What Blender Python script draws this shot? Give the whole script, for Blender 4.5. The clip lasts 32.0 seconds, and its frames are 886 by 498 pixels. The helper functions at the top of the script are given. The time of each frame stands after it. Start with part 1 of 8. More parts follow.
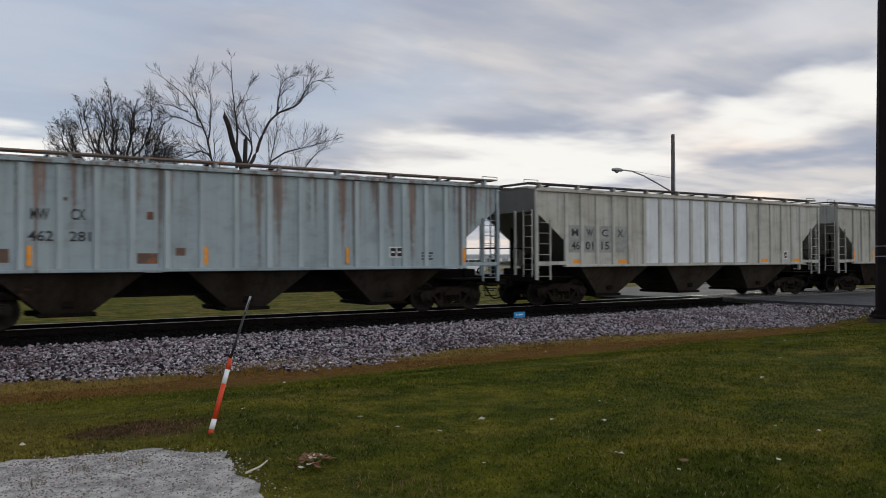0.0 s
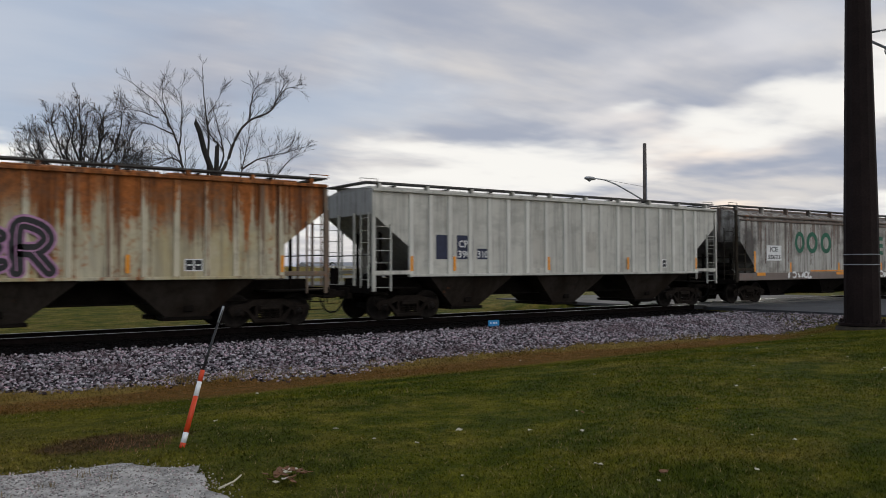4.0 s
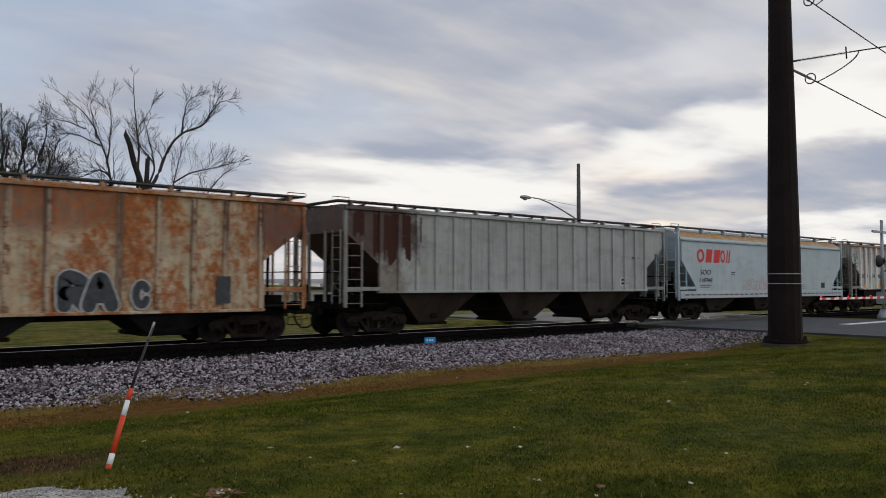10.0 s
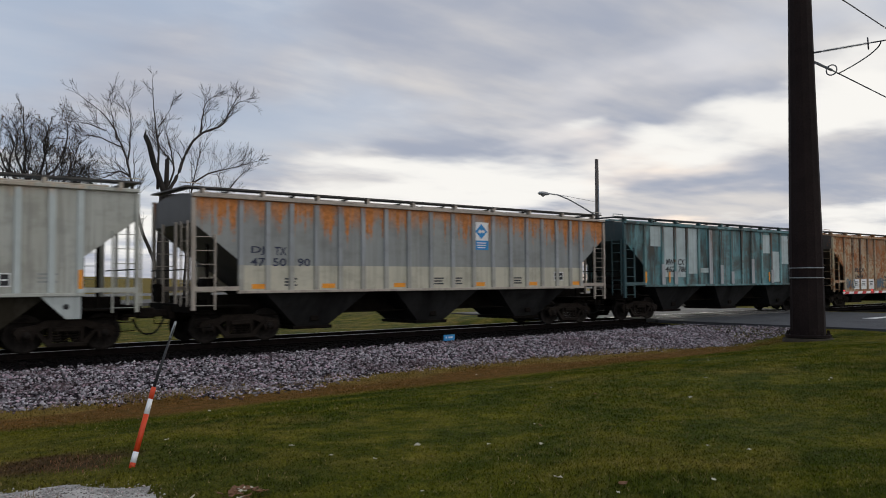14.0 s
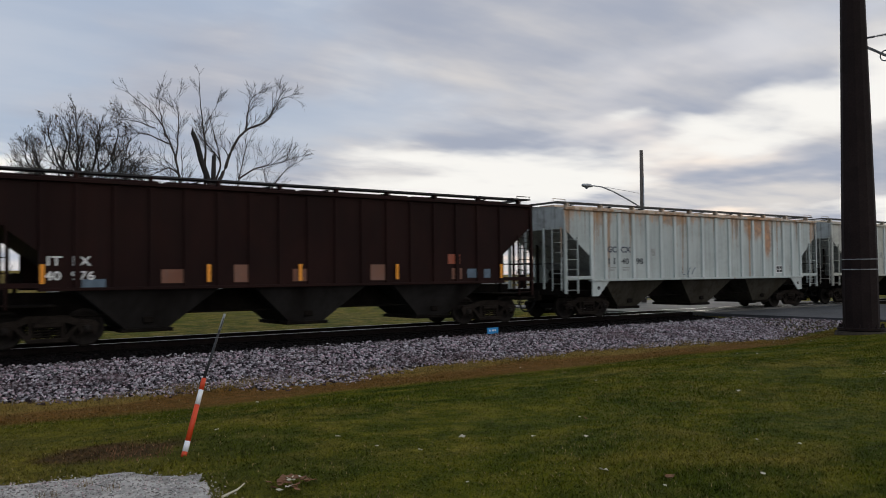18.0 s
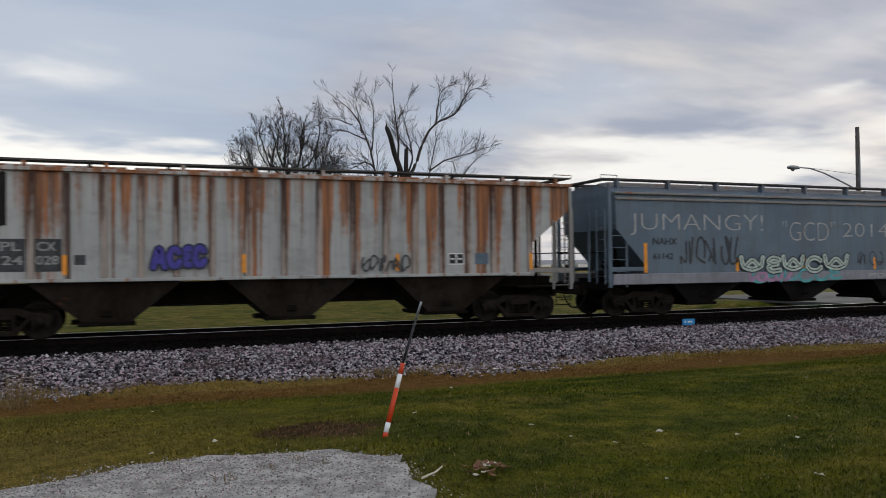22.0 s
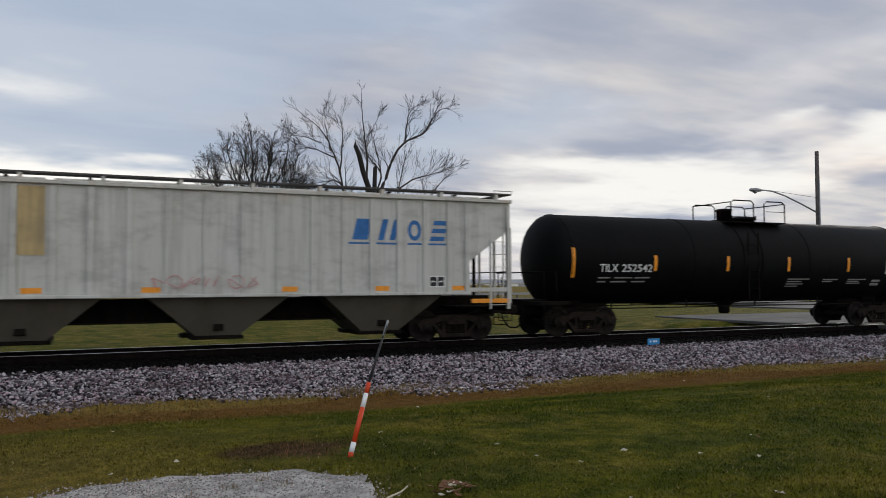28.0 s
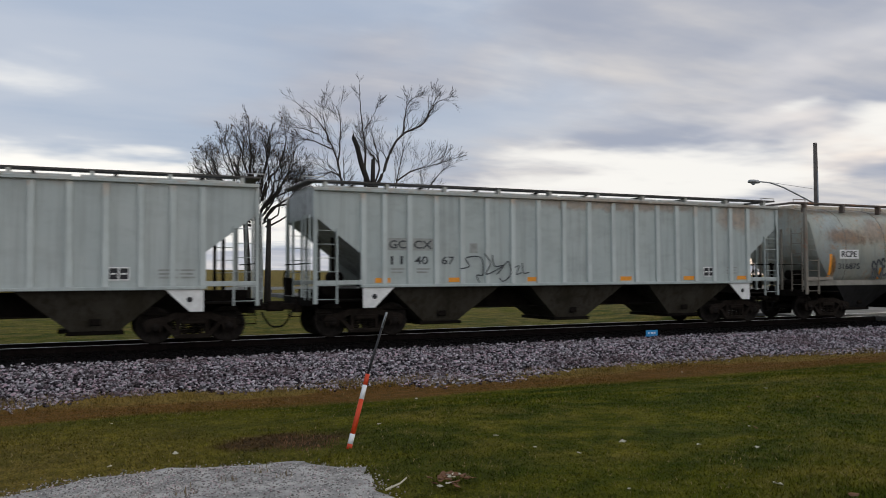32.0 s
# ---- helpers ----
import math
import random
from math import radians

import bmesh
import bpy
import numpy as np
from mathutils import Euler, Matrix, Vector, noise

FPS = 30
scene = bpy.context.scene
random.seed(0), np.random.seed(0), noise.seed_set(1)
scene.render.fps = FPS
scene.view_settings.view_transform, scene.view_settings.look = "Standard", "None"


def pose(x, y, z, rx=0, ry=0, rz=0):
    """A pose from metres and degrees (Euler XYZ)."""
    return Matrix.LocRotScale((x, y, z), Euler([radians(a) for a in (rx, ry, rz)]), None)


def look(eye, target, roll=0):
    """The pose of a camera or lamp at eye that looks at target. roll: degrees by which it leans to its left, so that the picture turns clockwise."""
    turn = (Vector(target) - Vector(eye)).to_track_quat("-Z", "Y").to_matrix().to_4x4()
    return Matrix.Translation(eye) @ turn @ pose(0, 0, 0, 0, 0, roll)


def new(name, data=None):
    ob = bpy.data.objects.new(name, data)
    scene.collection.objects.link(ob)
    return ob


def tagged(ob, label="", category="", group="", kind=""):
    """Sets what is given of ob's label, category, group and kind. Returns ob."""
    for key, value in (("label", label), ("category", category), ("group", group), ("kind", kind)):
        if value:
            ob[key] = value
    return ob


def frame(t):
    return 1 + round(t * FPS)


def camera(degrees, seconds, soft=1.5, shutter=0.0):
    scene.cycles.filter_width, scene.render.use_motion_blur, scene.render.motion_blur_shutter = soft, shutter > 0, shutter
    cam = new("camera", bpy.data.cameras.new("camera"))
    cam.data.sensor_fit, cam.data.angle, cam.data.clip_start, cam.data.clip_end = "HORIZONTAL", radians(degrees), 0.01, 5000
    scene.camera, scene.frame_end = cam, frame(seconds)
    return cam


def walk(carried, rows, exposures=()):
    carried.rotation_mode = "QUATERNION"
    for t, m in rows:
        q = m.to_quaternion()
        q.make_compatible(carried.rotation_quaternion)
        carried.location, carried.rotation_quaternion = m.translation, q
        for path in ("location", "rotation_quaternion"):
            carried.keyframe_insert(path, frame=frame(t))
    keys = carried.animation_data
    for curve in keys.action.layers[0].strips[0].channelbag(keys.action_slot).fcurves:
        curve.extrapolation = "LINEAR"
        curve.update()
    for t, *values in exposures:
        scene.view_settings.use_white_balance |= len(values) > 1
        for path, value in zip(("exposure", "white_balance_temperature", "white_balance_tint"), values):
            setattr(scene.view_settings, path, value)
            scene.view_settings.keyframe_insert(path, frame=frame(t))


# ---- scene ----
cam = camera(58.5, 32.0, soft=0.95, shutter=0.2)

# seconds, place, then yaw to the left of +y, pitch up and roll, in degrees
PATH = [
    (0, 0.022, -0.146, 1.645, -33.40, 0.71, -0.21),
    (0.5, 0.027, -0.156, 1.645, -33.24, 0.35, -0.21),
    (1, 0.036, -0.159, 1.641, -32.27, 0.76, -0.46),
    (1.5, 0.040, -0.163, 1.628, -31.87, 0.69, -0.66),
    (2, 0.051, -0.159, 1.639, -32.37, 0.35, -0.61),
    (2.5, 0.055, -0.152, 1.646, -33.83, 0.45, -0.38),
    (4.5, 0.008, -0.012, 1.663, -35.83, 1.29, -0.32),
    (5, -0.023, 0.028, 1.643, -36.62, 1.03, -0.22),
    (5.5, -0.052, 0.054, 1.652, -36.60, 1.02, 0.52),
    (6, -0.066, 0.070, 1.641, -36.97, 1.05, 0.28),
    (6.5, -0.081, 0.074, 1.640, -35.39, 0.40, -0.11),
    (7, -0.023, 0.027, 1.658, -35.69, 0.94, 0.63),
    (7.5, -0.004, 0.009, 1.650, -36.72, 2.37, 0.33),
    (8, 0.008, 0.012, 1.652, -37.39, 1.90, -0.28),
    (8.5, 0.024, 0.006, 1.639, -38.56, 1.66, -0.26),
    (9, 0.026, 0.007, 1.645, -39.45, 1.57, -0.36),
    (9.5, 0.027, 0.004, 1.642, -40.36, 1.97, 0.08),
    (10, 0.023, -0.003, 1.646, -40.03, 2.52, 0.10),
    (10.5, 0.024, -0.006, 1.641, -39.85, 1.92, -0.07),
    (11, 0.026, -0.001, 1.636, -39.96, 1.27, -0.25),
    (11.5, 0.033, -0.002, 1.643, -39.42, 1.50, -0.64),
    (12, 0.028, 0.009, 1.641, -38.38, 1.47, -0.62),
    (12.5, 0.028, 0.003, 1.645, -38.30, 1.92, -0.33),
    (13, 0.029, 0.006, 1.637, -38.72, 2.23, -0.29),
    (13.5, 0.028, 0.004, 1.647, -38.47, 2.29, -0.39),
    (14, 0.024, 0.004, 1.644, -38.71, 2.33, -0.40),
    (14.5, 0.021, -0.006, 1.651, -38.03, 2.29, -0.30),
    (16.5, 0.016, -0.010, 1.645, -36.95, 2.10, -0.41),
    (17, 0.011, -0.004, 1.642, -36.44, 1.90, -0.55),
    (17.5, 0.005, 0.005, 1.658, -36.29, 2.23, -0.55),
    (18, 0.004, -0.009, 1.635, -35.60, 1.88, -0.60),
    (18.5, 0.002, -0.006, 1.644, -34.88, 1.72, -0.65),
    (19, -0.000, -0.008, 1.642, -35.01, 1.71, -0.65),
    (19.5, -0.028, -0.016, 1.654, -34.59, 1.61, -0.78),
    (20, -0.026, 0.027, 1.649, -29.86, 1.80, -0.72),
    (20.5, -0.027, 0.030, 1.637, -25.14, 1.44, -0.88),
    (21, -0.010, 0.022, 1.632, -23.35, 1.19, -0.78),
    (21.5, -0.027, 0.025, 1.645, -22.85, 1.19, -0.70),
    (22, -0.027, 0.027, 1.638, -22.07, 1.22, -0.61),
    (22.5, -0.023, 0.028, 1.634, -21.63, 1.27, -0.85),
    (23, -0.015, 0.020, 1.634, -22.14, 1.34, -0.37),
    (23.5, -0.021, 0.020, 1.642, -23.50, 1.69, 0.12),
    (24, -0.021, 0.023, 1.640, -24.25, 1.48, 0.10),
    (24.5, -0.020, 0.023, 1.637, -24.38, 1.88, 0.11),
    (26.5, -0.020, 0.016, 1.641, -24.92, 2.12, -0.21),
    (27, -0.023, 0.015, 1.640, -24.98, 2.18, -0.33),
    (27.5, -0.021, 0.011, 1.635, -24.44, 2.26, -0.35),
    (28, -0.026, 0.010, 1.638, -24.39, 2.56, -0.27),
    (28.5, -0.010, 0.011, 1.642, -24.77, 2.35, -0.25),
    (29, -0.012, 0.003, 1.641, -25.93, 2.35, -0.15),
    (29.5, -0.016, 0.004, 1.636, -26.92, 2.17, -0.02),
    (30, -0.026, 0.016, 1.636, -24.95, 2.44, -0.51),
    (30.5, -0.028, 0.016, 1.638, -23.97, 2.24, -0.47),
    (31, -0.020, 0.015, 1.638, -23.97, 2.31, -0.22),
    (31.5, -0.021, 0.018, 1.635, -24.23, 2.14, -0.39),
    (32, -0.025, 0.019, 1.639, -24.51, 1.97, -0.32),
]


def aimed(x, y, z, yaw, pitch, roll):
    a, b = radians(yaw), radians(pitch)
    way = Vector((-math.sin(a) * math.cos(b), math.cos(a) * math.cos(b), math.sin(b)))
    eye = Vector((x, y, z))
    return look(eye, eye + way, roll)


walk(cam, [(r[0], aimed(*r[1:])) for r in PATH])

# ---- daylight: broken overcast, the low sun behind the clouds beyond the track ----
SUN_AZ, SUN_EL = 53.0, 10.0      # degrees clockwise from +y, and above the horizon
SUN_WAY = Vector((math.sin(radians(SUN_AZ)) * math.cos(radians(SUN_EL)), math.cos(radians(SUN_AZ)) * math.cos(radians(SUN_EL)), math.sin(radians(SUN_EL))))


class Nodes:
    """Short hand for building a node tree."""

    def __init__(self, tree):
        self.t = tree
        tree.nodes.clear()

    def add(self, node, **props):
        n = self.t.nodes.new(node)
        for k, v in props.items():
            if k == "op":
                n.operation = v
            elif k == "blend":
                n.blend_type = v
            elif k == "kind":
                n.data_type = v
        return n

    def link(self, a, b):
        self.t.links.new(a, b)

    def put(self, sock, v):
        if isinstance(v, bpy.types.NodeSocket):
            self.link(v, sock)
        else:
            sock.default_value = v

    def math(self, op, a, b=0.0, c=None, clamp=False):
        n = self.add("ShaderNodeMath", op=op)
        n.use_clamp = clamp
        self.put(n.inputs[0], a)
        self.put(n.inputs[1], b)
        if c is not None:
            self.put(n.inputs[2], c)
        return n.outputs[0]

    def vmath(self, op, a, b):
        n = self.add("ShaderNodeVectorMath", op=op)
        self.put(n.inputs[0], a)
        self.put(n.inputs[1], b)
        return n.outputs["Value"] if op in ("DOT_PRODUCT", "LENGTH") else n.outputs["Vector"]

    def mix(self, f, a, b, blend="MIX"):
        n = self.add("ShaderNodeMix", kind="RGBA", blend=blend)
        n.clamp_factor = True
        self.put(n.inputs[0], f)
        for s, v in ((n.inputs[6], a), (n.inputs[7], b)):
            self.put(s, v if isinstance(v, bpy.types.NodeSocket) else (*v, 1.0))
        return n.outputs[2]

    def noise(self, vec, scale, detail=4.0, rough=0.55, distort=0.0, out="Fac"):
        n = self.add("ShaderNodeTexNoise")
        self.put(n.inputs["Vector"], vec)
        n.inputs["Scale"].default_value = scale
        n.inputs["Detail"].default_value = detail
        n.inputs["Roughness"].default_value = rough
        n.inputs["Distortion"].default_value = distort
        return n.outputs[out]

    def ramp(self, f, lo, hi, a=0.0, b=1.0):
        n = self.add("ShaderNodeMapRange")
        n.interpolation_type = "SMOOTHSTEP"
        n.clamp = True
        self.put(n.inputs[0], f)
        self.put(n.inputs[1], lo)
        self.put(n.inputs[2], hi)
        self.put(n.inputs[3], a)
        self.put(n.inputs[4], b)
        return n.outputs[0]

    def scaled(self, vec, sx, sy, sz):
        return self.vmath("MULTIPLY", vec, (sx, sy, sz))

    def xyz(self, vec):
        n = self.add("ShaderNodeSeparateXYZ")
        self.link(vec, n.inputs[0])
        return n.outputs

    def combine(self, x, y, z):
        n = self.add("ShaderNodeCombineXYZ")
        for s, v in zip(n.inputs, (x, y, z)):
            self.put(s, v)
        return n.outputs[0]


def make_world():
    world = bpy.data.worlds.new("overcast_sky")
    scene.world = world
    world.use_nodes = True
    n = Nodes(world.node_tree)
    way = n.add("ShaderNodeTexCoord").outputs["Generated"]
    x, y, z = n.xyz(way)
    sky = n.add("ShaderNodeTexSky")
    sky.sky_type, sky.sun_disc = "NISHITA", False
    sky.sun_elevation, sky.sun_rotation = radians(SUN_EL), radians(SUN_AZ)
    blue = n.vmath("MULTIPLY", sky.outputs[0], (0.10, 0.10, 0.10))
    # a broken cloud deck seen at a flat angle, so that it draws out sideways towards the horizon
    flat = n.math("ADD", n.math("MAXIMUM", z, 0.0), 0.10)
    deck = n.combine(n.math("DIVIDE", x, flat), n.math("DIVIDE", y, flat), 0.0)
    big = n.noise(n.vmath("ADD", deck, (3.1, 1.7, 0.4)), 0.62, 3.0, 0.45, 0.0)
    fine = n.noise(n.vmath("ADD", n.scaled(deck, 0.8, 1.2, 1.0), (0.3, 5.2, 2.2)), 1.5, 5.0, 0.52, 0.15)
    tone = n.math("ADD", n.math("MULTIPLY", big, 0.6), n.math("MULTIPLY", fine, 0.4))
    near = n.vmath("DOT_PRODUCT", way, tuple(SUN_WAY))
    glow = n.ramp(near, 0.80, 1.0)
    lit = n.mix(glow, (0.665, 0.648, 0.668), (0.75, 0.72, 0.70))
    cloud = n.mix(n.ramp(n.math("ADD", tone, n.math("MULTIPLY", n.math("SUBTRACT", n.noise(n.scaled(deck, 0.45, 1.9, 1.0), 1.3, 4.0, 0.55), 0.5), 0.28)), 0.37, 0.61), (0.405, 0.445, 0.545), lit)
    # thin veil through which the blue shows, more of it away from the sun
    veil = n.mix(0.2, (0.46, 0.565, 0.745), blue)
    other = n.noise(n.vmath("ADD", deck, (7.7, 2.2, 5.1)), 0.85, 4.0, 0.5, 0.0)
    other = n.math("ADD", other, n.ramp(x, 0.60, -0.1, 0.0, 0.21))
    out = n.mix(n.ramp(other, 0.48, 0.68, 0.0, 0.65), cloud, veil)
    # bright breaks: bearing and height in degrees, reach in both, strength
    spot = n.combine(n.math("MULTIPLY", n.math("ARCTAN2", x, y), 57.296), n.math("MULTIPLY", n.math("ARCSINE", z), 57.296), 0.0)
    spot = n.vmath("ADD", spot, n.vmath("MULTIPLY", n.vmath("SUBTRACT", n.noise(n.vmath("ADD", deck, (2.0, 9.0, 1.0)), 0.9, 4.0, 0.55, 0.0, "Color"), (0.5, 0.5, 0.5)), (16.0, 7.0, 0.0)))
    total = n.math("MULTIPLY", n.math("SUBTRACT", fine, 0.5), 1.5)
    for a, e, wa, we, k in ((41.5, 6.6, 13.0, 3.2, 1.0), (49.7, 10.8, 3.0, 1.5, 0.5), (55.5, 9.2, 6.5, 1.8, 0.75), (61.5, 11.2, 6.0, 2.0, 0.85), (68.0, 11.6, 6.5, 4.2, 0.95), (32.0, 8.7, 8.0, 1.9, 0.55), (47.4, 10.4, 3.4, 1.2, 0.4), (-2.0, 6.7, 15.0, 3.0, 1.1), (-2.5, 13.0, 9.0, 1.5, 0.28), (67.0, 3.5, 10.0, 2.4, 0.75), (17.0, 4.2, 26.0, 3.6, 0.8), (59.0, 5.6, 9.0, 2.6, -0.55)):
        far = n.vmath("LENGTH", n.vmath("MULTIPLY", n.vmath("SUBTRACT", spot, (a, e, 0.0)), (1.0 / wa, 1.0 / we, 0.0)), (0.0, 0.0, 0.0))
        total = n.math("ADD", total, n.ramp(far, 0.0, 1.15, k, 0.0))
    out = n.mix(n.ramp(total, 0.10, 0.85, 0.0, 0.97), out, (1.03, 1.01, 0.965))
    out = n.vmath("MULTIPLY", out, n.mix(n.ramp(x, 0.34, -0.1), (1.0, 1.0, 1.0), (1.10, 1.09, 1.07)))
    # the unseen sky behind the viewer is brightened to light the car sides
    front = n.ramp(n.vmath("DOT_PRODUCT", way, (0.30, -0.92, 0.25)), 0.05, 1.0)
    out = n.vmath("MULTIPLY", out, n.mix(front, (1.0, 1.0, 1.0), (2.02, 1.89, 1.69)))
    bg = n.add("ShaderNodeBackground")
    n.link(out, bg.inputs[0])
    bg.inputs[1].default_value = 1.0
    o = n.add("ShaderNodeOutputWorld")
    n.link(bg.outputs[0], o.inputs[0])


make_world()
sun = new("sun", bpy.data.lights.new("sun", "SUN"))
sun.data.energy, sun.data.angle, sun.data.color = 0.5, radians(12), (1.0, 0.93, 0.82)
sun.matrix_world = look(SUN_WAY * 50, (0, 0, 0))
scene.view_settings.exposure = -0.1

# ---- materials ----
def material(name, base, rough=0.7, metal=0.0, spread=0.15, scale=6.0, grain=40.0, bump=0.15, tint=None, spec=0.4):
    """A plain surface with blotches at one scale and grain at another."""
    m = bpy.data.materials.new(name)
    m.use_nodes = True
    n = Nodes(m.node_tree)
    co = n.add("ShaderNodeTexCoord").outputs["Object"]
    big, fine = n.noise(co, scale, 4.0), n.noise(co, grain, 5.0, 0.65)
    dark = tuple(c * (1 - spread) for c in base)
    light = tint or tuple(min(1.0, c * (1 + spread)) for c in base)
    col = n.mix(n.ramp(big, 0.3, 0.7), dark, light)
    col = n.mix(n.ramp(fine, 0.35, 0.75, 0.0, 0.5), col, tuple(c * (1 - 1.4 * spread) for c in base))
    b = n.add("ShaderNodeBsdfPrincipled")
    n.link(col, b.inputs["Base Color"])
    n.put(b.inputs["Roughness"], n.ramp(fine, 0.2, 0.8, max(0.05, rough - 0.12), min(1.0, rough + 0.12)))
    b.inputs["Metallic"].default_value = metal
    b.inputs["Specular IOR Level"].default_value = spec
    if bump:
        k = n.add("ShaderNodeBump")
        k.inputs["Strength"].default_value, k.inputs["Distance"].default_value = bump, 0.02
        n.link(fine, k.inputs["Height"])
        n.link(k.outputs[0], b.inputs["Normal"])
    o = n.add("ShaderNodeOutputMaterial")
    n.link(b.outputs[0], o.inputs[0])
    return m


def weathered(name, base, faded=None, rust=0.15, top=0.0, streak=0.3, grime=0.25, rusty=(0.23, 0.085, 0.03), band=None, seed=0.0, rough=0.6, dirt=(0.10, 0.09, 0.075), gloss=0.5, long=0.0, soot=0.0, soft=0.0, burns=()):
    """Old rail-car paint: chalky fading, rust running down from the top edge, streaks, spots and road grime."""
    m = bpy.data.materials.new(name)
    m.use_nodes = True
    n = Nodes(m.node_tree)
    co = n.vmath("ADD", n.add("ShaderNodeTexCoord").outputs["Object"], (seed * 7.3, 0.0, 0.0))
    x, y, z = n.xyz(co)
    faded = faded or tuple(min(1.0, c * 1.12 + 0.02) for c in base)
    blot = n.noise(n.scaled(co, 1.0, 1.0, 0.6), 0.7, 5.0, 0.6, 0.3)
    col = n.mix(n.ramp(blot, 0.35, 0.65), base, faded)
    if band:                      # a lower band in another colour: colour, height
        edge = n.math("ADD", z, n.math("MULTIPLY", n.noise(co, 3.0), 0.02))
        col = n.mix(n.ramp(edge, band[1] + 0.02, band[1], 0.0, 1.0), col, band[0])
    run = n.noise(n.scaled(co, 4.5, 4.5, 0.28), 1.0, 5.0, 0.6)
    thin = n.noise(n.scaled(co, 15.0, 15.0, 0.5), 1.0, 3.0, 0.6)
    col = n.mix(n.ramp(n.math("MULTIPLY", run, thin), 0.22, 0.36, 0.0, streak), col, dirt)
    spot = n.noise(co, 5.5, 6.0, 0.7, 0.4)
    patch = n.noise(n.scaled(co, 1.0, 1.0, 0.55), 1.6, 5.0, 0.62, 0.2)
    amount = n.ramp(n.math("ADD", n.math("MULTIPLY", spot, 0.5), n.math("MULTIPLY", patch, 0.5)), 0.66 - 0.26 * rust - 0.05 * soft, 0.74 - 0.22 * rust + 0.05 * soft)
    drip = n.ramp(n.noise(n.scaled(co, 5.2, 5.2, 0.10), 1.0, 5.0, 0.62), 0.30, 0.72)
    fall = n.math("ADD", n.math("MULTIPLY", n.ramp(z, 4.1 - 3.0 * max(top, 0.06), 4.05, 0.0, 1.0), 0.55), n.math("MULTIPLY", drip, 0.50))
    fall = n.math("ADD", fall, n.math("MULTIPLY", n.math("SUBTRACT", spot, 0.5), 0.5))
    upper = n.ramp(fall, 0.80 - 0.30 * top, 0.98 - 0.24 * top, 0.0, min(1.0, 1.3 * top + 0.1))
    haze = n.ramp(n.math("ADD", z, n.math("MULTIPLY", n.math("SUBTRACT", patch, 0.5), 1.6)), 3.98 - 1.0 * top, 4.15 - 0.35 * top, 0.0, min(0.92, top * 1.15))
    upper = n.math("MAXIMUM", upper, haze)
    both = n.math("MAXIMUM", n.math("MULTIPLY", amount, min(1.0, rust * 2.2)), upper)
    red = n.mix(n.ramp(n.noise(co, 9.0, 5.0, 0.7), 0.3, 0.7), rusty, tuple(min(1, c * 1.9 + 0.015) for c in rusty))
    col = n.mix(both, col, red)
    if long:                      # rust running the whole height of the side
        far = n.noise(n.scaled(co, 3.1, 3.1, 0.05), 1.0, 4.0, 0.6)
        thread = n.math("MULTIPLY", n.noise(n.scaled(co, 13.0, 13.0, 0.22), 1.0, 4.0, 0.6), 0.45)
        line = n.ramp(n.math("ADD", n.math("ADD", n.math("ADD", far, n.ramp(z, 1.5, 4.0, -0.07, 0.06)), thread), n.math("MULTIPLY", spot, 0.18)), 0.86 - 0.14 * long, 0.98 - 0.12 * long, 0.0, min(1.0, 0.70 + 0.4 * long))
        col = n.mix(line, col, n.mix(n.ramp(thin, 0.35, 0.62), rusty, tuple(c * 0.30 for c in rusty)))
    if burns:                     # stains of their own: centre x and z, reach in x and z, colour, strength
        raw = n.add("ShaderNodeTexCoord").outputs["Object"]
        rx, ry, rz = n.xyz(raw)
        rough_edge = n.math("ADD", n.math("MULTIPLY", n.math("SUBTRACT", patch, 0.5), 1.5), n.math("ADD", n.math("MULTIPLY", n.math("SUBTRACT", thin, 0.5), 0.5), n.math("MULTIPLY", n.math("SUBTRACT", spot, 0.5), 0.9)))
    for cx, cz, sx, sz, shade, strength in burns:
        far = n.vmath("LENGTH", n.combine(n.math("MULTIPLY", n.math("SUBTRACT", rx, cx), 1.0 / sx), 0.0, n.math("MULTIPLY", n.math("SUBTRACT", rz, cz), 1.0 / sz)), (0.0, 0.0, 0.0))
        tone = n.mix(n.ramp(spot, 0.35, 0.65), tuple(c * 0.6 for c in shade), tuple(min(1.0, c * 1.35) for c in shade))
        col = n.mix(n.ramp(n.math("ADD", far, rough_edge), 0.50, 1.2, strength, 0.0), col, tone)
    if soot:                      # dark water stains
        flow = n.noise(n.scaled(n.vmath("ADD", co, (3.3, 0.0, 1.1)), 1.7, 1.7, 0.33), 1.0, 6.0, 0.68, 0.2)
        col = n.mix(n.ramp(flow, 0.60 - 0.16 * soot, 0.72 - 0.12 * soot, 0.0, 0.9), col, tuple(c * 0.42 for c in dirt))
    col = n.mix(n.ramp(n.noise(n.scaled(co, 0.8, 0.8, 1.6), 1.3, 6.0, 0.65), 0.45, 0.68, 0.0, grime), col, dirt)
    col = n.vmath("MULTIPLY", col, (0.90, 0.895, 0.89))     # lowers every paint evenly by about a tenth
    b = n.add("ShaderNodeBsdfPrincipled")
    n.link(col, b.inputs["Base Color"])
    n.put(b.inputs["Roughness"], n.math("ADD", rough, n.math("MULTIPLY", both, 0.3), clamp=True))
    b.inputs["Specular IOR Level"].default_value = gloss
    k = n.add("ShaderNodeBump")
    k.inputs["Strength"].default_value, k.inputs["Distance"].default_value = 0.25, 0.03
    n.link(n.math("ADD", n.math("MULTIPLY", n.noise(co, 1.4, 2.0), 1.0), n.math("MULTIPLY", spot, 0.15)), k.inputs["Height"])
